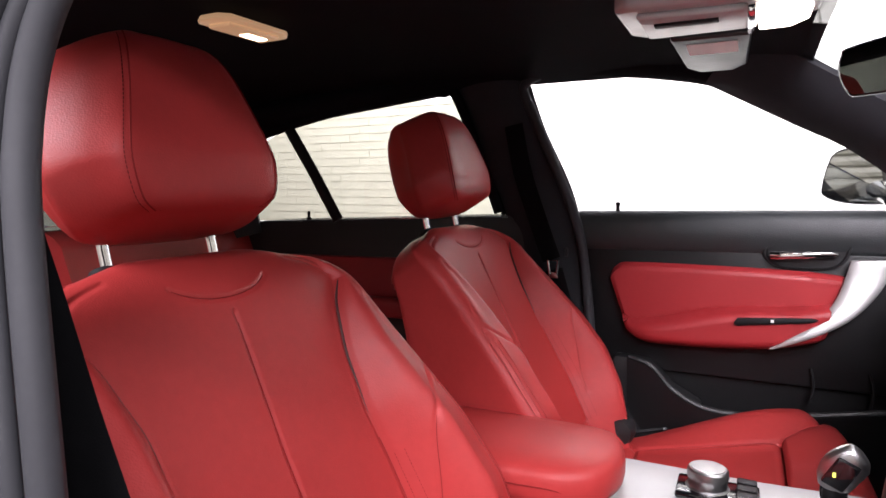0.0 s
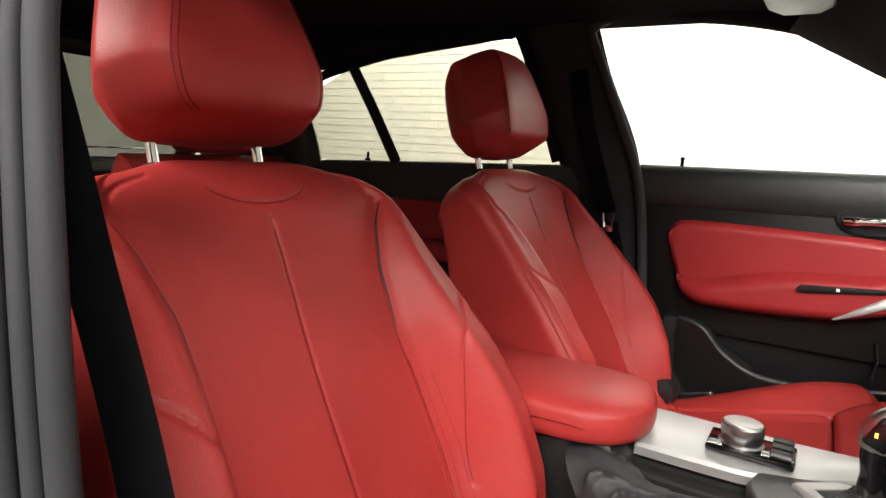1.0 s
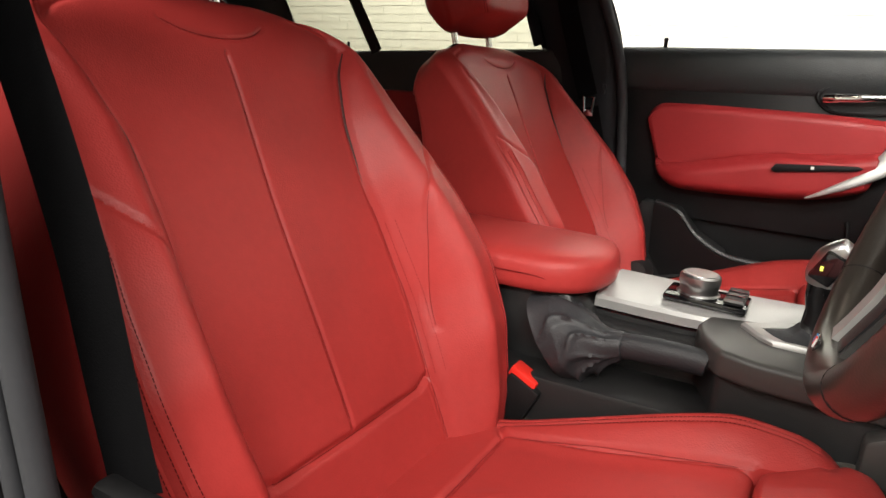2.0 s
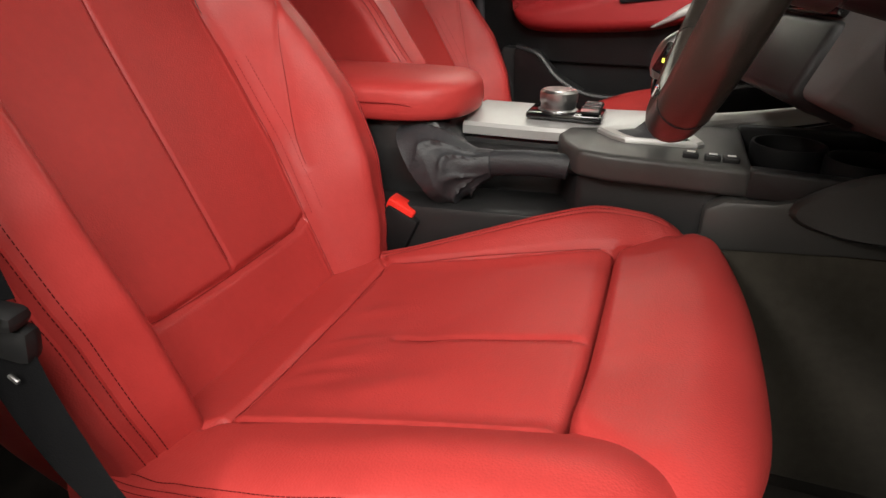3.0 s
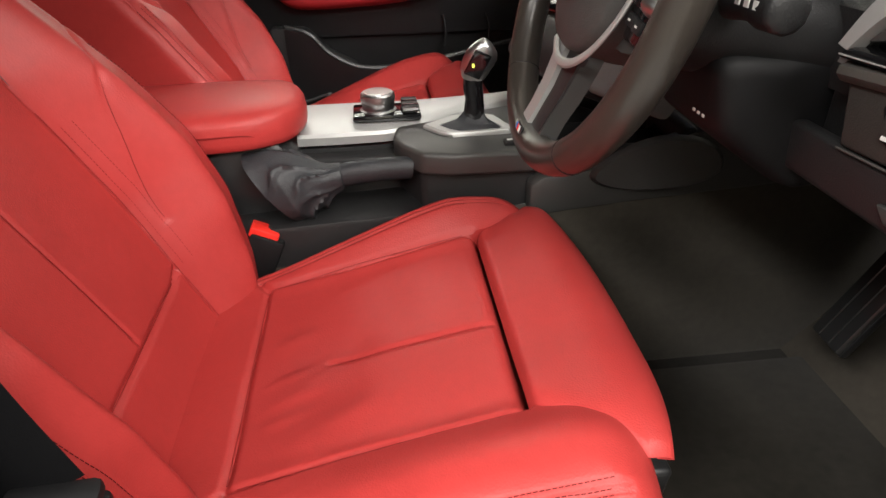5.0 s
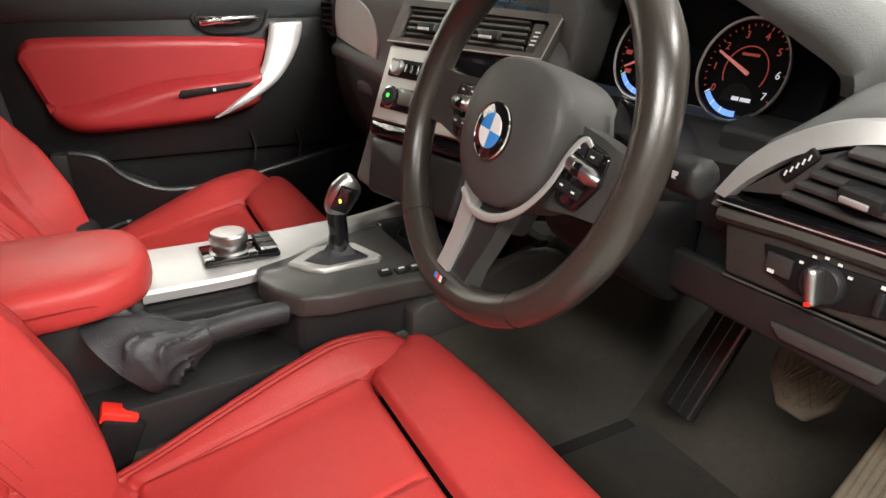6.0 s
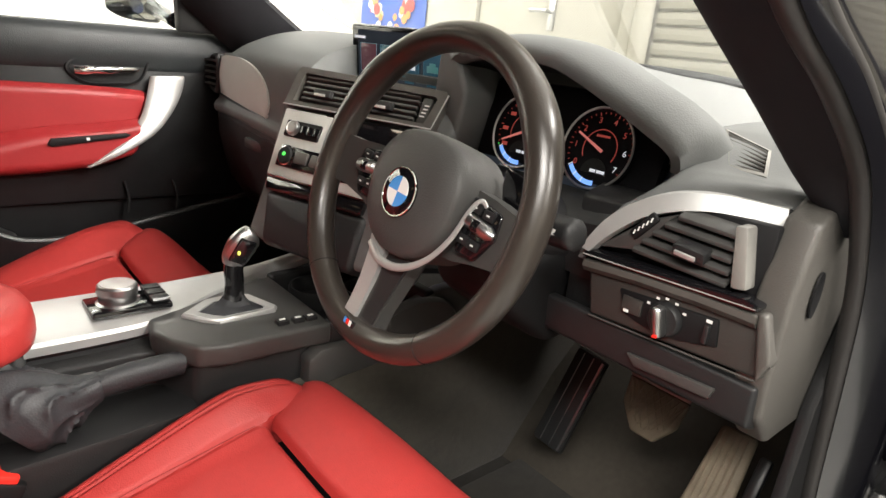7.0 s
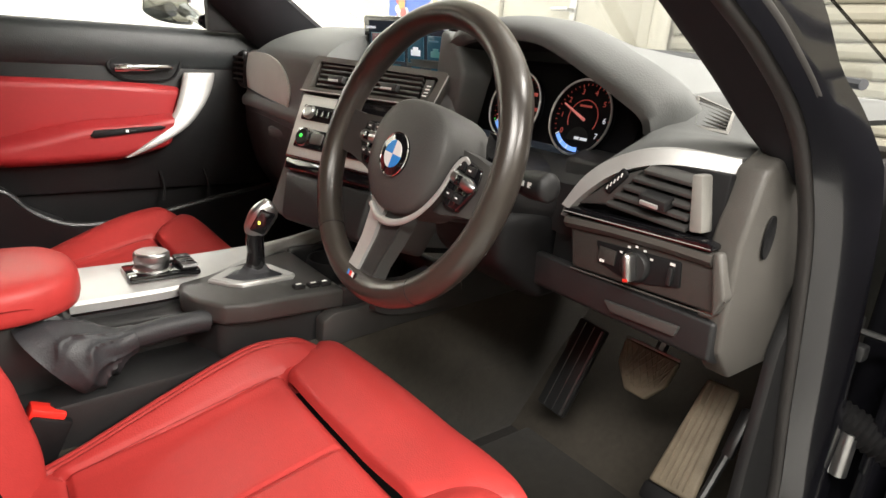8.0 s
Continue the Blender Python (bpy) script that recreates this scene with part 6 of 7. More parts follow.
for cx, needle, figs, nm in ((-0.0695, 245, None, "speed_dial"), (0.0695, -66, "01234567", "rev_dial")):
    d = part(nm, moved(lathe([(0.055, 0.0), (0.0575, 0.004), (0.056, 0.010), (0.053, 0.010), (0.052, 0.002), (0.0, 0.0015)], pose(cx, 0.0, 0), 48), CL), GAUGE, ins, "round black dial with red figures")
    part("dial_rim", moved(tube(arc(cx, 0, 0.0555, 0, 350, 0.0105, 60), 0.0018, 6, closed=True), CL), STEEL, d, "silver dial rim")
    part("inner_ring", moved(tube(arc(cx, 0, 0.027, -120, 120, 0.003), 0.0007, 4), CL), GAUGE_RED, d)
    for i in range(29 if figs else 25):
        a = -125 + i * 250 / (28 if figs else 24)
        r0 = 0.0485 if i % 4 else 0.0465
        p = arc(cx, 0, r0, a, a, 0.003, 1)[0]
        p2 = arc(cx, 0, 0.0510, a, a, 0.003, 1)[0]
        part("tick", moved(tube([p, p2], 0.0006, 4), CL), GAUGE_RED, d)
    for i in range(8):
        a = -125 + i * 250 / 7
        p = arc(cx, 0, 0.040, a, a, 0.003, 1)[0]
        if figs:
            word(figs[i], 0.0115, CL @ Matrix.Translation(p), GAUGE_WHITE if i > 5 else GAUGE_RED, d)
        else:
            part("figure_bar", moved(rbox(p, (0.011, 0.0055, 0.0006), 0), CL), GAUGE_RED, d)
    part("needle", moved(tube([arc(cx, 0, -0.006, needle, needle, 0.005, 1)[0], arc(cx, 0, 0.043, needle, needle, 0.005, 1)[0]], [0.0024, 0.0013], 6), CL), NEEDLE, d, "lit pale red needle")
    part("lower_arc", moved(slab(np.array([arc(cx, 0, 0.0505, 172, 232, 0.0036, 16), arc(cx, 0, 0.0440, 172, 232, 0.0036, 16)]), 0.0006), CL), GAUGE_BLUE, d, "lit blue arc")
    for a in (196, 214, 234):
        part("arc_mark", moved(tube([arc(cx, 0, 0.0435, a, a, 0.0042, 1)[0], arc(cx, 0, 0.0505, a, a, 0.0042, 1)[0]], 0.0008, 4), CL), GAUGE_WHITE, d)
    part("rim_light", moved(tube(arc(cx, 0, 0.0525, 98, 128, 0.0035), 0.0010, 5), CL), GAUGE_WHITE, d)
    part("dial_foot", moved(loft([[(p[0], p[1], h) for p in arc(cx, -0.034, 0.021, -90, 90, 0, 14)] for h in (0.0016, 0.0026)]), CL), DARK, d)
    part("caption", moved(rbox((cx, 0.018, 0.003), (0.022, 0.003, 0.0006), 0), CL), GAUGE_RED, d)
    for bx, bw in ((0.000, 0.009), (0.013, 0.013)):
        part("text_bar", moved(rbox((cx + bx, -0.030, 0.0032), (bw, 0.0042, 0.0006), 0), CL), GAUGE_WHITE, d)
for x, w_, mat in ((-0.05, 0.02, GAUGE_WHITE), (-0.02, 0.014, GAUGE_BLUE), (0.015, 0.018, GAUGE_WHITE), (0.05, 0.022, GAUGE_WHITE), (0.125, 0.012, GAUGE_WHITE)):
    part("readout", moved(rbox((x, -0.066, 0.003), (w_, 0.005, 0.0006), 0), CL), mat, ins)
part("turn_arrow", moved(prism([(-0.122, -0.030), (-0.114, -0.024), (-0.114, -0.036)], "z", 0.002, 0.003, 0), CL), GREEN, ins, "lit green arrow")

# driver's end of the dash: sloping shoulder, silver sweep, vent, light panel
rows = []
for y in np.linspace(-0.468, -0.676, 40)[::-1]:
    zf = float(np.interp(-y, [0.468, 0.480, 0.505, 0.535, 0.575, 0.615, 0.658, 0.68], [0.836, 0.856, 0.892, 0.916, 0.932, 0.938, 0.939, 0.938]))
    xf = float(np.interp(-y, [0.48, 0.505, 0.535, 0.575, 0.615, 0.658, 0.68], [0.806, 0.809, 0.814, 0.821, 0.831, 0.844, 0.852]))
    e = max(0.0, (-y - 0.640) / 0.036) ** 2
    zt = float(np.interp(-y, [0.468, 0.49, 0.515, 0.545], [0.842, 0.874, 0.918, 0.957])) - 0.020 * e
    low = 0.957 - float(np.interp(-y, [0.48, 0.505, 0.522], [0.90, 0.935, 0.957]))
    rows.append([(x + 0.02 * e, y, z) for x, z in smooth_line([(xf + 0.004, zf - 0.004, 0), (xf + 0.014, zf + 0.010 * (1 - 0.5 * e), 0), (xf + 0.040, zf + max(0.002, (zt - zf) * 0.72), 0), (xf + 0.072, zt, 0), (0.945, 0.983 - 0.020 * e - low, 0), (0.985, 0.992 - 0.02 * e - low, 0), (1.1, 0.998 - 0.02 * e - low, 0), (1.36, 1.0 - 0.02 * e - low, 0)], 6)[:, :2]])
part("dash_shoulder", slab(np.array(rows), 0.012), DASH, dash)
sl_top = smooth_line([(0.800, -0.476, 0.848), (0.803, -0.498, 0.884), (0.808, -0.525, 0.910), (0.815, -0.562, 0.929), (0.828, -0.605, 0.937), (0.849, -0.661, 0.936)], 8)
sl_bot = smooth_line([(0.799, -0.488, 0.846), (0.801, -0.510, 0.872), (0.806, -0.540, 0.898), (0.812, -0.575, 0.914), (0.824, -0.612, 0.921), (0.846, -0.664, 0.920)], 8)
part("silver_sweep", slab(np.stack([sl_top + np.array([0.02, 0, 0.003]), sl_top, sl_bot, sl_bot + np.array([0.012, 0, -0.002])], 0)[::-1], 0.006), SILVER, dash, "satin silver sweep above the vent")
part("vent_cheek", prism([(0.824, 0.735), (0.816, 0.780), (0.814, 0.857), (0.834, 0.932), (0.87, 0.950), (1.06, 0.972), (1.06, 0.700), (0.86, 0.698)], "y", -0.6975, -0.664, 0.006, 3), PANEL, dash, "grey end panel of the dashboard")
part("end_body", prism([(0.835, 0.722), (0.835, 0.90), (0.87, 0.91), (1.2, 0.91), (1.2, 0.72), (0.88, 0.715)], "y", -0.67, -0.44, 0.006), PLASTIC, dash)
part("end_cap_hole", lathe([(0.018, 0), (0.018, 0.002), (0.015, 0.001), (0.0, 0.0)], axes_pose((0.862, -0.6990, 0.862), (0.55, 0, 0), (0, 0, 1.3), (0, -1, 0)), 24), DARK, dash)
# the vent between two silver posts
part("vent_surround", prism([(-0.668, 0.850), (-0.488, 0.846), (-0.508, 0.870), (-0.540, 0.898), (-0.575, 0.914), (-0.615, 0.921), (-0.668, 0.922)], "x", 0.822, 0.838, 0.003), DARK, dash)
part("vent_corner", prism([(-0.492, 0.852), (-0.538, 0.862), (-0.560, 0.890), (-0.576, 0.911), (-0.545, 0.897), (-0.515, 0.872)], "x", 0.808, 0.826, 0.003), VENT, dash)
for i in range(5):
    z = 0.864 + 0.0118 * i
    y1 = float(np.interp(z, [0.86, 0.875, 0.895, 0.912], [-0.534, -0.545, -0.562, -0.580]))
    part("vent_slat", rbox((0.814, (y1 - 0.640) / 2, z), (0.020, abs(y1 + 0.640), 0.0056), 0.002, m=pose(0, 0, 0, 3, -22, 0)), VENT, dash)
part("vent_tab", rbox((0.801, -0.603, 0.883), (0.018, 0.034, 0.013), 0.003, m=pose(0, 0, 0, 5, -18, 0)), PLASTIC, dash, "black vent tab with a silver edge")
part("tab_edge", rbox((0.7915, -0.601, 0.8785), (0.003, 0.022, 0.005), 0.001, m=pose(0, 0, 0, 5, -18, 0)), SILVER, dash, "silver edge")
part("vent_post", prism([(-0.636, 0.918), (-0.648, 0.919), (-0.660, 0.861), (-0.645, 0.859)], "x", 0.803, 0.826, 0.003), POST, dash, "pale grey end post of the vent")
part("vent_wheel", rbox((0.807, -0.545, 0.891), (0.006, 0.012, 0.036), 0.003, m=pose(0, 0, 0, 40, 0, 0)), DARK, dash)
for i in range(5):
    part("wheel_mark", rbox((0.8025, -0.537 - 0.0042 * i, 0.883 + 0.0042 * i), (0.001, 0.0012, 0.005), 0, m=pose(0, 0, 0, 14, 0, 0)), WHITE_MARK, dash)
part("vent_shelf", prism([(-0.676, 0.846), (-0.478, 0.838), (-0.484, 0.848), (-0.664, 0.856), (-0.678, 0.854)], "x", 0.800, 0.84, 0.003), GLOSS, dash, "gloss black strip below the vent")
part("vent_line", tube([(0.7985, -0.482, 0.842), (0.8005, -0.674, 0.849)], 0.0007, 6), SILVER, dash)
# light switch panel: a recessed face under a rounded brow, with a slanting end
brow = [(-0.482, 0.836), (-0.55, 0.842), (-0.62, 0.845), (-0.676, 0.845)]
rows = [[(0.828, y, z + 0.001) for y, z in brow], [(0.808, y, z) for y, z in brow], [(0.802, y, z - 0.003) for y, z in brow], [(0.801, y, z - 0.009) for y, z in brow], [(0.806, y, z - 0.015) for y, z in brow], [(0.812, y, z - 0.017) for y, z in brow]]
part("panel_brow", slab(np.array(rows)[:, ::-1], 0.006), PANEL, dash)
part("switch_panel", prism([(-0.692, 0.782), (-0.497, 0.772), (-0.484, 0.832), (-0.676, 0.840)], "x", 0.810, 0.84, 0.004, 3), SWITCH_PANEL, dash, "charcoal light switch panel")
part("panel_end", prism([(-0.674, 0.846), (-0.688, 0.780), (-0.698, 0.802), (-0.684, 0.848)], "x", 0.803, 0.845, 0.004, 3), PANEL, dash)
part("switch_well", prism([(-0.646, 0.796), (-0.606, 0.786), (-0.570, 0.784), (-0.542, 0.790), (-0.530, 0.816), (-0.642, 0.824)], "x", 0.8075, 0.812, 0.002), DARK, dash)
part("panel_edge", tube([(0.808, -0.498, 0.7715), (0.808, -0.687, 0.7805), (0.806, -0.698, 0.801)], 0.0010, 6), PANEL, dash)
ls = part("light_switch", lathe([(0.019, 0), (0.018, 0.005), (0.016, 0.007)], axes_pose((0.8075, -0.589, 0.803), (0, 1, 0), (0, 0, 1), (-1, 0, 0)), 28), PLASTIC, dash)
part("switch_grip", rbox((0.796, -0.589, 0.803), (0.018, 0.010, 0.033), 0.0048, 3, m=pose(0, 0, 0, -14, 0, 0)), STEEL, ls, "chrome grip of the light switch")
part("switch_tip", rbox((0.7865, -0.5925, 0.790), (0.002, 0.005, 0.003), 0, m=pose(0, 0, 0, -14, 0, 0)), RED_PLASTIC, ls)
for q in (-62, -30, -5, 22, 52):
    part("switch_mark", rbox((0.8070, -0.589 - 0.024 * math.sin(radians(q)), 0.803 + 0.022 * math.cos(radians(q))), (0.001, 0.0034, 0.0022), 0), WHITE_MARK, dash)
part("fog_button", rbox((0.8065, -0.550, 0.803), (0.003, 0.024, 0.018), 0.001), SWITCH_PANEL, dash)
part("fog_mark", rbox((0.8045, -0.545, 0.796), (0.001, 0.006, 0.003), 0), WHITE_MARK, dash)
part("dimmer", rbox((0.8055, -0.634, 0.806), (0.006, 0.006, 0.020), 0.002), TRIM_GREY, dash)
part("dimmer_mark", rbox((0.8065, -0.634, 0.8195), (0.001, 0.006, 0.003), 0), WHITE_MARK, dash)
part("knee_panel", prism([(0.811, 0.772), (0.826, 0.772), (0.860, 0.742), (1.0, 0.738), (1.0, 0.722), (0.835, 0.718), (0.815, 0.727)], "y", -0.690, -0.33, 0.005, 3), PLASTIC, dash, "black knee panel")
part("knee_slot", prism([(-0.553, 0.748), (-0.654, 0.754), (-0.650, 0.741), (-0.566, 0.736)], "x", 0.8085, 0.815, 0.002), VENT, dash)
part("under_cover", prism([(0.90, 0.722), (1.3, 0.712), (1.3, 0.700), (0.90, 0.708)], "y", -0.68, -0.15, 0.004), DARK, dash)
# demister grille by the pillar, lying in the slope of the shoulder
def on_slope(x, y, up):
    return (x - 0.45 * up, y, 0.9545 + 0.55 * (x - 0.90) + up)


grid = [(0.952, -0.541), (0.932, -0.597), (0.896, -0.613), (0.898, -0.575)]
cx_, cy_ = 0.920, -0.581
ring_at = lambda k, up: [on_slope(cx_ + (x - cx_) * k, cy_ + (y - cy_) * k, up) for x, y in grid]
part("demister_frame", loft([ring_at(1.16, -0.004), ring_at(1.14, 0.004), ring_at(1.00, 0.005), ring_at(0.98, -0.004)], caps=False), POST, dash, "pale frame of the demister grille")
part("demister_well", loft([ring_at(1.0, -0.003), ring_at(0.99, 0.0015)]), DARK, dash)
for i in range(7):
    t = (i + 0.5) / 7
    a = np.array(grid[0]) * (1 - t) + np.array(grid[3]) * t
    b = np.array(grid[1]) * (1 - t) + np.array(grid[2]) * t
    part("demister_slat", tube([on_slope(*a, 0.003), on_slope(*b, 0.003)], 0.0014, 5), PANEL, dash)

# steering column and stalks
sc = thing("steering_column", (0.75, -0.365, 0.8), "black steering column shroud with stalks", "steering column")
part("shroud", loft([[(x, -0.365 + h * math.cos(q), zc + v * math.sin(q)) for q in np.linspace(0, 2 * math.pi, 30, endpoint=False)] for x, h, v, zc in ((0.690, 0.060, 0.056, 0.868), (0.72, 0.064, 0.058, 0.862), (0.80, 0.072, 0.052, 0.846), (0.90, 0.09, 0.055, 0.832))]), PLASTIC, sc)
part("lower_shroud", prism([(0.73, 0.83), (0.90, 0.83), (0.90, 0.70), (0.83, 0.695), (0.74, 0.76)], "y", -0.435, -0.295, 0.02, 3), DARK, sc)
for s, zz in ((-1, 0.878), (1, 0.878)):
    ln = smooth_line([(0.735, -0.365 + s * 0.05, zz - 0.01), (0.728, -0.365 + s * 0.10, zz), (0.722, -0.365 + s * 0.14, zz + 0.004), (0.718, -0.365 + s * 0.165, zz + 0.006)], 6)
    stalk = part("stalk", tube(ln, np.interp(np.linspace(0, 1, len(ln)), [0, 0.4, 0.6, 0.9, 0.96, 1], [0.010, 0.012, 0.0155, 0.0155, 0.0125, 0.006]), 12, flat=(1.0, 1.1)), PLASTIC, sc, "black stalk with white symbols")
    for i in range(3):
        part("stalk_mark", rbox((0.7065, -0.365 + s * (0.118 + 0.012 * i), zz + 0.006), (0.001, 0.006, 0.006), 0), WHITE_MARK, stalk)
for i in range(3):
    part("adjust_mark", rbox((0.7335, -0.420 + 0.009 * i, 0.775), (0.001, 0.004, 0.0025), 0), WHITE_MARK, sc)

# ---- steering wheel ----
wt = radians(17.0)
wn = (-math.cos(wt), 0, math.sin(wt))      # towards the driver
wu = (math.sin(wt), 0, math.cos(wt))       # up in the wheel's plane
WHEEL = axes_pose((0.645, -0.361, 0.894), (0, -1, 0), wu, wn) @ Matrix.Rotation(radians(-5.0), 4, "Z")
sw_ = thing("steering_wheel", (0.643, -0.365, 0.73), "black leather steering wheel with silver lower spoke", "steering wheel")


def on_wheel(geo):
    return moved(geo, WHEEL)


RW = 0.1695
qs = np.linspace(0, 2 * math.pi, 96, endpoint=False)
thumb = [0.0162 + 0.0020 * (math.exp(-((math.degrees(q) - 38) / 12) ** 2) + math.exp(-((math.degrees(q) - 142) / 12) ** 2)) for q in qs]
part("rim", on_wheel(tube([(RW * math.cos(q), RW * math.sin(q), 0) for q in qs], thumb, 18, closed=True, flat=(1.0, 1.08), up=(0, 0, 1))), RIM_LEATHER, sw_, "worn black leather rim")
for a in (48, 132, 232, 308):
    q = radians(a)
    c_ = np.array([RW * math.cos(q), RW * math.sin(q), 0])
    er, ez = np.array([math.cos(q), math.sin(q), 0]), np.array([0, 0, 1.0])
    part("rim_seam", on_wheel(tube([tuple(c_ + 0.0160 * (math.cos(p) * er + math.sin(p) * ez * 1.06)) for p in np.linspace(0, 2 * math.pi, 24, endpoint=False)], 0.0008, 5, closed=True)), DARK, sw_)
hub_o = smooth_line([(0.0, 0.072, 0), (0.044, 0.064, 0), (0.068, 0.040, 0), (0.074, 0.008, 0), (0.064, -0.032, 0), (0.036, -0.060, 0), (0.0, -0.068, 0), (-0.036, -0.060, 0), (-0.064, -0.032, 0), (-0.074, 0.008, 0), (-0.068, 0.040, 0), (-0.044, 0.064, 0)], 5, closed=True)[:, :2]
part("airbag_cover", on_wheel(loft([[(x * s, y * s, z) for x, y in hub_o + np.array([0.004, -0.005])] for s, z in ((0.97, -0.060), (1.0, -0.030), (1.0, -0.006), (0.975, 0.006), (0.92, 0.011), (0.7, 0.016), (0.4, 0.019), (0.1, 0.020))])), AIRBAG, sw_, "charcoal airbag cover", sharp=60)
# roundel in quarters
lg = part("roundel", on_wheel(lathe([(0.0265, 0.0), (0.0265, 0.003), (0.024, 0.0045), (0.0, 0.0045)], pose(0.004, -0.005, 0.0185), 40)), GLOSS, sw_, "round badge in blue and white quarters")
part("badge_rim", on_wheel(tube([(0.004 + 0.0262 * math.cos(q), -0.005 + 0.0262 * math.sin(q), 0.0220) for q in np.linspace(0, 2 * math.pi, 40, endpoint=False)], 0.0010, 6, closed=True)), CHROME, lg)
for k in range(4):
    pts = [(0.004, -0.005)] + [(0.004 + 0.0165 * math.cos(q), -0.005 + 0.0165 * math.sin(q)) for q in np.linspace(k * math.pi / 2, (k + 1) * math.pi / 2, 10)]
    part("quarter", on_wheel(prism(pts, "z", 0.0228, 0.0238, 0)), WHITE_ENAMEL if k % 2 == 0 else BLUE, lg)
for s in (-1, 1):
    # the spoke lies back from the rim and sweeps forward to meet it
    sp = part("spoke", on_wheel(loft([[(s * x, hi, z), (s * x, hi, z - 0.022), (s * x, lo, z - 0.022), (s * x, lo, z)] for x, hi, lo, z in ((0.050, 0.030, -0.050, -0.018), (0.075, 0.030, -0.048, -0.017), (0.105, 0.028, -0.040, -0.014), (0.135, 0.024, -0.034, -0.008), (0.160, 0.024, -0.034, 0.002))])), VENT, sw_, sharp=30)
    pod = part("button_pod", on_wheel(prism([(s * 0.078, 0.024), (s * 0.124, 0.018), (s * 0.128, -0.006), (s * 0.108, -0.036), (s * 0.080, -0.036)], "z", -0.018, -0.008, 0.004, 3)), GLOSS, sp, "gloss black button pod")
    part("roller", on_wheel(tube([(s * 0.082, 0.000, -0.010), (s * 0.088, 0.000, -0.008), (s * 0.116, -0.003, -0.007), (s * 0.124, -0.004, -0.009)], [0.004, 0.0080, 0.0080, 0.004], 14)), STEEL, pod, "silver thumb roller")
    part("roller_gap", on_wheel(rbox((s * 0.102, -0.0015, -0.0010), (0.010, 0.011, 0.004), 0.001)), GLOSS, pod)
    for i, (bx, by) in enumerate(((0.090, 0.014), (0.109, 0.012), (0.088, -0.020), (0.104, -0.021))):
        part("wheel_button", on_wheel(rbox((s * bx, by, -0.0075), (0.015, 0.010, 0.004), 0.001)), PLASTIC, pod)
        part("button_sign", on_wheel(rbox((s * bx, by, -0.0052), (0.004, 0.0016, 0.0006), 0)), WHITE_MARK, pod)
    part("paddle", on_wheel(prism([(s * 0.070, 0.062), (s * 0.098, 0.058), (s * 0.112, 0.020), (s * 0.085, 0.022), (s * 0.074, 0.042)], "z", -0.050, -0.045, 0.002)), GLOSS, sw_)
# a silver band runs from the spoke under the airbag cover and down the lower spoke
band = smooth_line([(0.110, 0.006, -0.012), (0.094, 0.022, -0.008), (0.086, 0.010, -0.004), (0.079, -0.026, 0.000), (0.060, -0.058, 0.003), (0.030, -0.079, 0.005), (-0.004, -0.084, 0.005), (-0.034, -0.074, 0.002)], 6)
part("silver_band", on_wheel(tube(band, np.interp(np.linspace(0, 1, len(band)), [0, 0.2, 0.55, 0.8, 1], [0.0022, 0.0028, 0.0034, 0.0050, 0.0040]), 8, flat=(1.0, 0.7), up=(0, 0, 1))), SILVER, sw_, "satin silver band round the airbag cover")
low = part("lower_spoke", on_wheel(loft([[(-h, y, z), (h, y, z), (h, y, z - 0.018), (-h, y, z - 0.018)] for h, y, z in ((0.036, -0.056, -0.006), (0.033, -0.080, -0.006), (0.028, -0.110, -0.004), (0.026, -0.135, 0.001), (0.030, -0.162, 0.006))])), VENT, sw_, sharp=30)
part("spoke_blade", on_wheel(loft([[(a0, y, z), (a1, y, z), (a1, y, z - 0.006), (a0, y, z - 0.006)] for a0, a1, y, z in ((-0.040, -0.004, -0.066, 0.000), (-0.034, -0.008, -0.085, 0.000), (-0.029, -0.006, -0.115, 0.002), (-0.026, -0.004, -0.140, 0.006), (-0.025, -0.003, -0.154, 0.009))])), SILVER, low, "silver blade of the lower spoke", sharp=30)
part("spoke_insert", on_wheel(loft([[(a0, y, z), (a1, y, z), (a1, y, z - 0.006), (a0, y, z - 0.006)] for a0, a1, y, z in ((0.000, 0.036, -0.070, -0.003), (-0.002, 0.031, -0.085, -0.003), (0.000, 0.026, -0.115, -0.001), (0.001, 0.024, -0.150, 0.005))])), TRIM_GREY, low, sharp=30)
bd = part("rim_badge", on_wheel(rbox((0.0, -0.160, 0.0155), (0.020, 0.008, 0.003), 0.001)), GLOSS, sw_)
for i, mt in enumerate((BLUE, RED_PLASTIC, WHITE_MARK)):
    part("badge_stripe", on_wheel(rbox((-0.006 + 0.005 * i, -0.160, 0.0174), (0.004, 0.006, 0.0008), 0)), mt, bd)

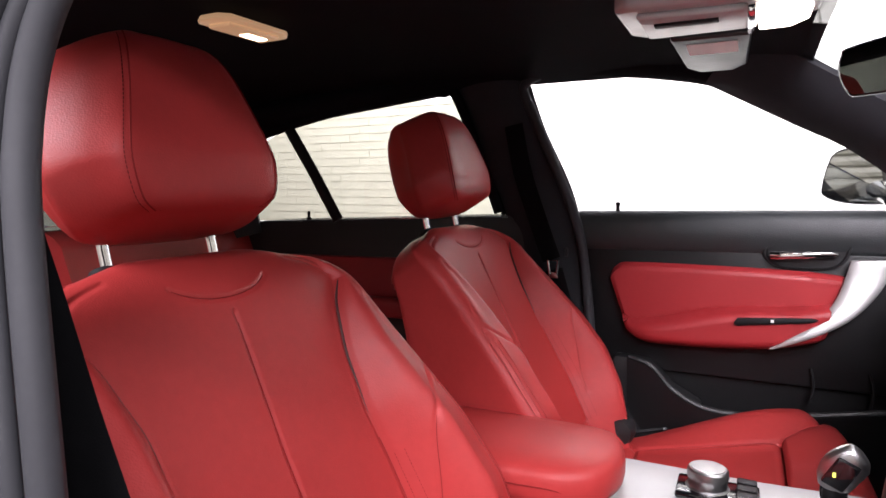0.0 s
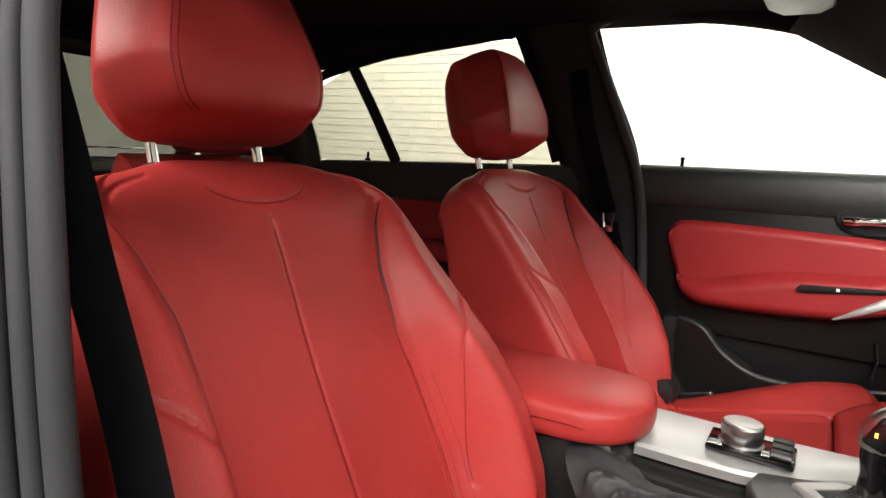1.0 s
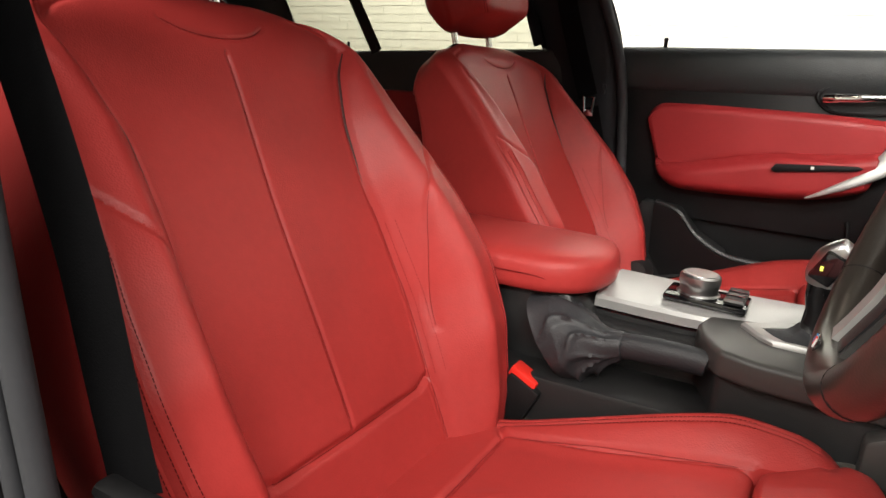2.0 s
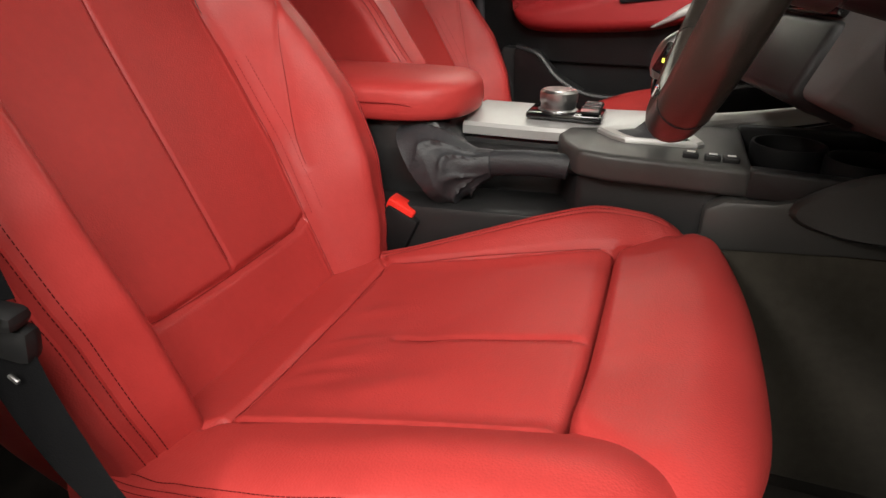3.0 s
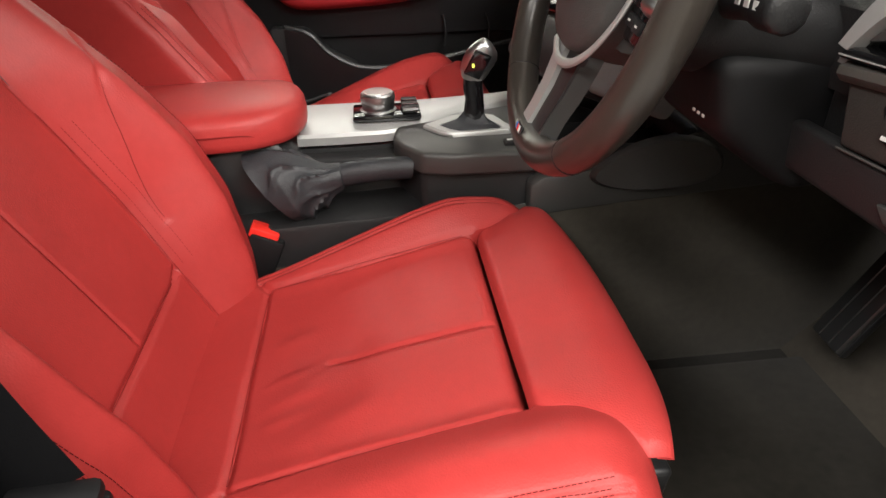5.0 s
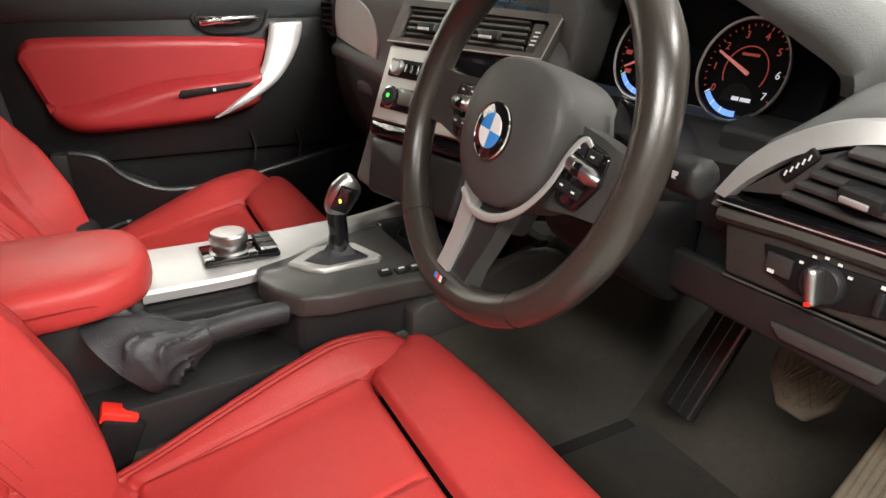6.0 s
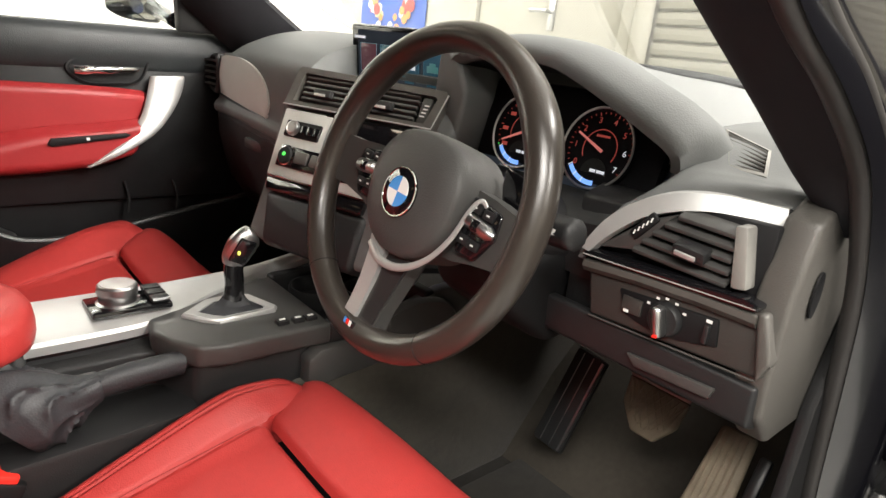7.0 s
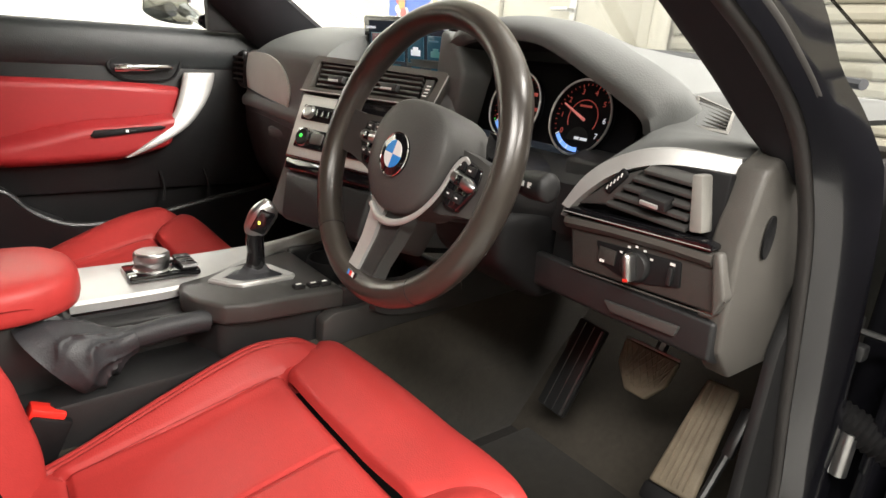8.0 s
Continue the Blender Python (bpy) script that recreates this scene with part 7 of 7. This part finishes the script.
# ---- footwell ----
brk = thing("brake_pedal", (1.05, -0.51, 0.5), "brown-black studded rubber brake pedal", "pedal")
BP = axes_pose((1.06, -0.482, 0.552), (0, -1, 0), (0.42, 0, 0.907), (-0.907, 0, 0.42))
part("pad", moved(prism([(-0.052, 0.034), (0.048, 0.034), (0.044, -0.010), (0.020, -0.044), (-0.018, -0.044), (-0.048, -0.008)], "z", 0, 0.014, 0.005, 3), BP), PEDAL, brk)
part("pedal_edge", moved(tube([(-0.052, 0.036, 0.010), (0.048, 0.036, 0.010)], 0.0025, 6), BP), STEEL, brk)
for i in range(9):
    for lean_ in (-1, 1):
        x0 = -0.048 + 0.012 * i
        x1 = min(max(x0 + lean_ * 0.034, -0.030), 0.030)
        part("tread", moved(tube([(x0, 0.030, 0.0142), (x1, -0.034 + 0.5 * abs(x1), 0.0142)], 0.0013, 4), BP), PEDAL, brk)
part("arm", tube([(1.075, -0.482, 0.56), (1.14, -0.48, 0.66), (1.16, -0.48, 0.80)], 0.010, 8), STEEL, brk)
gas = thing("accelerator_pedal", (1.0, -0.63, 0.35), "ribbed black accelerator pedal standing on the floor", "pedal")
GP = axes_pose((1.010, -0.611, 0.518), (0.05, -0.998, 0.04), (0.53, 0.02, 0.848), (-0.848, -0.04, 0.53))
part("pad", moved(prism([(-0.034, -0.085), (0.034, -0.085), (0.026, 0.085), (-0.022, 0.085)], "z", 0, 0.014, 0.006, 3), GP), PEDAL, gas)
for i in range(5):
    part("rib", moved(tube([(-0.018 + 0.009 * i, -0.076, 0.0145), (-0.016 + 0.008 * i, 0.078, 0.0145)], 0.0018, 5), GP), PEDAL, gas)
part("stand", moved(rbox((0.0, -0.100, -0.02), (0.085, 0.030, 0.05), 0.008), GP), DARK, gas)
part("hinge_arm", moved(join(rbox((0.042, 0.03, -0.006), (0.016, 0.075, 0.014), 0.004), tube([(0.042, -0.005, -0.004), (0.040, -0.05, 0.0), (0.038, -0.085, 0.002)], 0.006, 8)), GP), TRIM_GREY, gas)
frest = thing("foot_rest", (1.1, -0.29, 0.4), "black footrest with bright metal ribs", "foot rest")
FR = axes_pose((1.10, -0.306, 0.462), (0.05, -0.99, -0.10), (0.42, -0.06, 0.905), (-0.90, -0.10, 0.42))
part("plate", moved(rbox((0, 0, 0), (0.064, 0.185, 0.016), 0.005), FR), TRIM_GREY, frest)
for i, r_ in enumerate((0.0014, 0.0014, 0.0045)):
    part("rib", moved(tube([(-0.014 + 0.020 * i, -0.088, 0.009), (-0.014 + 0.020 * i, 0.088, 0.009)], r_ * 0.8, 6), FR), STEEL, frest, "bright metal rib")
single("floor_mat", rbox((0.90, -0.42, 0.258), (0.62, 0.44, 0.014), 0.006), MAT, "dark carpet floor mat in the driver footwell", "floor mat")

# ---- driver's side of the shell: the open doorway ----
single("b_pillar_right", tube(smooth_line([(0.13, -0.700, 0.36), (0.09, -0.695, 0.60), (0.06, -0.69, 0.85), (0.045, -0.685, 1.00), (0.01, -0.662, 1.16), (-0.04, -0.63, 1.33)], 8), 0.075, 14, flat=(1.0, 0.42), up=(0, 1, 0)), PLASTIC, "black trimmed door pillar of the driver side", "car pillar", kind="structure")
bline = [(0.74, -0.715, 0.362), (0.55, -0.715, 0.372), (0.42, -0.715, 0.395), (0.345, -0.715, 0.435), (0.295, -0.715, 0.495), (0.262, -0.714, 0.570), (0.235, -0.712, 0.70), (0.215, -0.710, 0.84), (0.202, -0.706, 0.95), (0.180, -0.695, 1.05), (0.173, -0.688, 1.09), (0.174, -0.682, 1.125), (0.182, -0.676, 1.155), (0.200, -0.667, 1.19), (0.25, -0.652, 1.24), (0.33, -0.640, 1.295), (0.42, -0.635, 1.335)]
L = smooth_line([(x - 0.015, y, z) for x, y, z in bline], 6)
single("door_seal_rear", tube(L, 0.0085, 10), RUBBER, "grey rubber door seal round the doorway", "door seal", kind="structure")
for k, rr in ((1, 0.0055), (2, 0.0075), (3, 0.0050), (4, 0.0080)):
    single("door_seal_flange", tube(L + np.array([-0.012 * k, -0.0085 * k, -0.006 * k]), rr, 10), RUBBER, "ribbed grey lip of the doorway seal", "door seal", kind="structure")
single("b_post_skin", slab(np.stack([L + np.array([-0.055, -0.034, -0.026]), L + np.array([-0.085, -0.058, -0.03]), L + np.array([-0.16, -0.080, -0.07])], 0), 0.012), PAINT, "glossy black painted door post", "car body", kind="structure")
single("sill_trim", prism([(-0.70, 0.25), (-0.70, 0.375), (-0.725, 0.385), (-0.79, 0.365), (-0.80, 0.22)], "x", 0.25, 1.15, 0.008), PLASTIC, "black door sill of the car", "car sill", kind="structure")
single("inner_sill", rbox((0.42, -0.690, 0.32), (0.95, 0.045, 0.14), 0.015), MAT, "carpeted inner sill beside the seat", "car sill", kind="structure")
fl = [(0.40, -0.64, 1.345), (0.52, -0.66, 1.225), (0.65, -0.690, 1.10), (0.735, -0.706, 1.045), (0.815, -0.714, 0.99), (0.868, -0.717, 0.93), (0.905, -0.72, 0.86), (0.940, -0.72, 0.76), (0.975, -0.72, 0.64), (1.02, -0.72, 0.49), (1.01, -0.717, 0.40), (0.90, -0.715, 0.365), (0.74, -0.715, 0.362)]
L = smooth_line(fl, 6)
single("door_seal_front", tube(L, 0.0095, 10), SEAL, "grey rubber door seal along the windscreen pillar", "door seal", kind="structure")
single("door_seal_front_lip", tube(L + np.array([0.010, -0.014, 0.008]), 0.0065, 10), SEAL, "outer lip of the front doorway seal", "door seal", kind="structure")
low_part = np.clip((1.00 - L[:, 2]) / 0.08, 0, 1)[:, None]
high_part = np.clip((L[:, 2] - 1.02) / 0.08, 0, 1)[:, None]
single("a_post_skin", slab(np.stack([L + np.array([0.000, -0.004, 0.000]), L + np.array([0.010, -0.012, 0.008]) + low_part * np.array([0.002, -0.010, 0.002]), L + np.array([0.020, -0.014, 0.012]) + low_part * np.array([0.002, -0.022, 0.004]), L + np.array([0.044, -0.020, 0.018]) + high_part * np.array([0.040, 0.002, 0.012]) + low_part * np.array([-0.004, -0.020, 0.008])], 0)[::-1], 0.008), PAINT, "glossy black painted front door post", "car body", kind="structure")
single("kick_panel", prism([(0.86, 0.24), (1.42, 0.24), (1.42, 0.95), (1.0, 0.93), (0.93, 0.72), (0.93, 0.40)], "y", -0.714, -0.697, 0.006), PLASTIC, "black kick panel of the driver footwell", "car panel", kind="structure")
single("kick_panel_left", prism([(0.95, 0.24), (1.42, 0.24), (1.42, 1.0), (0.95, 0.98)], "y", 0.70, 0.72, 0.006), PLASTIC, "black kick panel of the passenger footwell", "car panel", kind="structure")

# driver's door, swung wide open on its hinges
dd = thing("driver_door", (1.09, -0.80, 0.3), "glossy black driver door, swung open on its hinges", "car door")
DO = axes_pose((1.085, -0.815, 0), (-0.44, -0.898, 0), (0.898, -0.44, 0), (0, 0, 1))  # along, outward, up
part("shell", moved(prism([(0.0, 0.33), (1.0, 0.33), (1.03, 0.97), (0.02, 0.985)], "y", 0.015, 0.055, 0.012), DO), PAINT, dd)
part("inner_panel", moved(prism([(0.03, 0.36), (0.98, 0.36), (1.0, 0.98), (0.03, 0.99)], "y", -0.045, 0.02, 0.015), DO), PLASTIC, dd)
part("front_edge", moved(rbox((0.0, 0.005, 0.66), (0.02, 0.09, 0.62), 0.006), DO), PAINT, dd)
part("window_frame", moved(tube(smooth_line([(0.02, 0.02, 0.97), (0.14, 0.01, 1.06), (0.32, -0.02, 1.20), (0.48, -0.05, 1.29), (0.65, -0.065, 1.335), (0.95, -0.06, 1.33), (1.03, 0.0, 0.98)], 8), 0.022, 10), DO), PAINT, dd)
part("check_strap", join(tube([(1.03, -0.735, 0.745), (1.06, -0.80, 0.735), (1.06, -0.86, 0.73)], 0.008, 6, flat=(1, 0.5)), rbox((1.04, -0.742, 0.735), (0.03, 0.02, 0.045), 0.004), rbox((1.035, -0.760, 0.718), (0.02, 0.015, 0.02), 0.004)), TRIM_GREY, dd, "steel door check strap")
ln = [(1.045 + 0.03 * t, -0.745 - 0.10 * t, 0.63 - 0.04 * t) for t in np.linspace(0, 1, 28)]
part("cable_sleeve", tube(ln, [0.020 + 0.0035 * (i % 2) for i in range(28)], 12), DARK, dd, "ribbed black cable sleeve")
part("hinge", join(rbox((1.05, -0.755, 0.58), (0.03, 0.03, 0.06), 0.006), lathe([(0.010, -0.03), (0.010, 0.03)], pose(1.04, -0.775, 0.585), 10)), STEEL, dd, "steel door hinge")

single("front_wing", rbox((1.22, -0.86, 0.62), (0.20, 0.26, 0.66), 0.03, 3), PAINT, "glossy black front wing behind the door hinge", "car body", kind="structure")

# windscreen
P = np.array([[(1.36, 0.66 * q, 1.02 - 0.02 * q * q) for q in np.linspace(-1, 1, 13)], [(0.56, 0.55 * q, 1.325 - 0.02 * q * q) for q in np.linspace(-1, 1, 13)]])
ws = single("windscreen", slab(P, 0.005), GLASS, "clear curved windscreen", "car window", kind="structure")
ws.visible_shadow = False
single("scuttle_strip", tube(smooth_line([(1.30, 0.60, 1.03), (1.34, 0.3, 1.045), (1.35, 0, 1.05), (1.34, -0.3, 1.045), (1.28, -0.60, 1.02)], 6), 0.012, 8, flat=(1, 0.7)), RUBBER, "black rubber strip at the foot of the windscreen", "trim", kind="structure")

# door mirror outside the passenger window
dm = thing("door_mirror", (0.72, 0.88, 1.0), "black door mirror with pale glass, outside the window", "door mirror")
mo = smooth_line([(-0.072, -0.03, 0), (-0.066, -0.050, 0), (-0.02, -0.066, 0), (0.060, -0.070, 0), (0.085, -0.058, 0), (0.075, 0.02, 0), (0.055, 0.065, 0), (0.0, 0.066, 0), (-0.045, 0.052, 0), (-0.062, 0.02, 0)], 5, closed=True)[:, :2]
MI = axes_pose((0.700, 0.875, 1.093), (0.90, 0.43, 0), (0, 0, 1), (-0.43, -0.90, 0))
part("shell", moved(loft([[(x * s, y * s, z) for x, y in mo] for s, z in ((0.96, 0.006), (1.0, 0.0), (1.02, -0.02), (0.98, -0.06), (0.8, -0.095), (0.4, -0.115))]), MI), PAINT, dm, sharp=60)
part("mirror_glass", moved(loft([[(x * 0.90, y * 0.90, z) for x, y in mo] for z in (0.005, 0.008)]), MI), MIRROR, dm, "mirror glass", smooth=False)
part("foot", tube([(0.77, 0.75, 1.035), (0.765, 0.80, 1.045), (0.75, 0.86, 1.06)], 0.028, 10, flat=(1, 0.7)), PAINT, dm)

# inside mirror
im = thing("rear_view_mirror", (0.64, 0.02, 1.19), "black rear-view mirror hung from the windscreen", "rear-view mirror")
RM = axes_pose((0.650, 0.045, 1.215), (0.585, -0.811, 0), (-0.097, -0.070, 0.993), (-0.805, -0.581, -0.120))
mo2 = smooth_line([(-0.115, 0.0, 0), (-0.110, 0.024, 0), (-0.085, 0.034, 0), (0.085, 0.034, 0), (0.110, 0.024, 0), (0.115, 0, 0), (0.10, -0.028, 0), (0.07, -0.034, 0), (-0.07, -0.034, 0), (-0.10, -0.028, 0)], 5, closed=True)[:, :2]
part("housing", moved(loft([[(x * s, y * s, z) for x, y in mo2] for s, z in ((0.96, 0.004), (1.0, 0.0), (1.0, -0.014), (0.85, -0.034), (0.5, -0.042))]), RM), GLOSS, im, sharp=60)
part("mirror_glass", moved(loft([[(x * 0.92, y * 0.90, z) for x, y in mo2] for z in (0.003, 0.006)]), RM), MIRROR, im, "mirror glass", smooth=False)
part("stem", tube([(0.672, 0.058, 1.222), (0.700, 0.040, 1.250), (0.700, 0.02, 1.285)], 0.012, 8), DARK, im)

# overhead unit with reading lamps
oh = thing("overhead_console", (0.43, 0.0, 1.30), "pale overhead lamp unit with a lit reading lamp", "overhead console")
part("housing", prism([(0.318, -0.062), (0.335, -0.085), (0.52, -0.075), (0.548, -0.03), (0.548, 0.03), (0.52, 0.075), (0.335, 0.085), (0.318, 0.062)], "z", 1.277, 1.322, 0.008, 3), LENS_OFF, oh, "pale grey lamp housing")
part("lamp_cover", prism([(0.345, -0.058), (0.47, -0.05), (0.47, 0.05), (0.345, 0.058)], "z", 1.269, 1.278, 0.004, 3), LENS_OFF, oh)
part("switch_slot", rbox((0.40, -0.02, 1.268), (0.075, 0.016, 0.004), 0.001), DARK, oh)
part("lit_lamp", prism([(0.482, -0.062), (0.520, -0.058), (0.538, -0.025), (0.538, 0.025), (0.520, 0.058), (0.482, 0.062)], "z", 1.268, 1.278, 0.004, 3), LENS_WHITE, oh, "lit reading lamp")
part("lamp_divider", rbox((0.474, 0, 1.270), (0.010, 0.12, 0.012), 0.003), CHROME, oh)
dl = thing("dome_lamp", (-0.31, 0, 1.335), "small lit warm dome lamp in the headliner", "lamp")
part("frame", prism([(-0.372, -0.078), (-0.350, -0.094), (-0.312, -0.094), (-0.294, -0.078), (-0.290, 0.055), (-0.308, 0.075), (-0.345, 0.078), (-0.368, 0.062)], "z", 1.340, 1.350, 0.004), LENS, dl)
part("lens", prism([(-0.358, -0.070), (-0.308, -0.070), (-0.304, 0.050), (-0.354, 0.056)], "z", 1.333, 1.341, 0.004), LENS, dl, "warm amber lamp lens")
part("bulb", rbox((-0.330, 0.010, 1.3325), (0.022, 0.05, 0.004), 0.002), BULB, dl, "lit bulb behind the lens")
vs_ = thing("sun_visor", (0.42, 0.34, 1.29), "folded grey sun visor with a white label", "sun visor")
part("visor", prism([(0.360, 0.17), (0.475, 0.17), (0.468, 0.42), (0.445, 0.47), (0.385, 0.47), (0.365, 0.42)], "z", 1.288, 1.300, 0.005, 3), TRIM_GREY, vs_)
part("label", rbox((0.418, 0.245, 1.2872), (0.075, 0.085, 0.001), 0), LABEL, vs_, "plain white warning label")

# ---- painted bricks of the long wall ----
BRICK = material("white_painted_brick", (0.78, 0.77, 0.71), 0.7, bump=0.6, bump_scale=70, vary=0.07, vary_scale=9)
MORTAR_GAP, BW, BH = 0.007, 0.218, 0.068
brick_mesh = []
rk = random.Random(11)
for k in range(5):
    bm = bmesh.new()
    bmesh.ops.create_cube(bm, size=1.0)
    for v in bm.verts:
        v.co = Vector((v.co.x * BW + rk.uniform(-0.002, 0.002), v.co.y * 0.012 + rk.uniform(-0.002, 0.002), v.co.z * BH + rk.uniform(-0.0015, 0.0015)))
    me = bpy.data.meshes.new("brick")
    bm.to_mesh(me)
    bm.free()
    me.materials.append(BRICK)
    brick_mesh.append(me)
rest = []
count = 0
for row in range(44):
    for col in range(44):
        x = -6.4 + col * (BW + 0.0025) + (0.11 if row % 2 else 0.0)
        z = 0.04 + row * (BH + MORTAR_GAP)
        at = (x, WALL_Y + 0.006 + rk.uniform(-0.0025, 0.0015), z)
        if -3.9 < x < -1.05 and 1.0 < z < 2.05 and count < 300:
            ob = new("brick", brick_mesh[(row * 7 + col * 3) % 5])
            ob.parent = wall_left
            ob.matrix_basis = Matrix.Translation(at)
            count += 1
        else:
            rest.append(rbox(at, (BW, 0.012, BH), 0))
tagged(part("brickwork", join(*rest), BRICK, wall_left, "", smooth=False), "", "", "", "stuff")
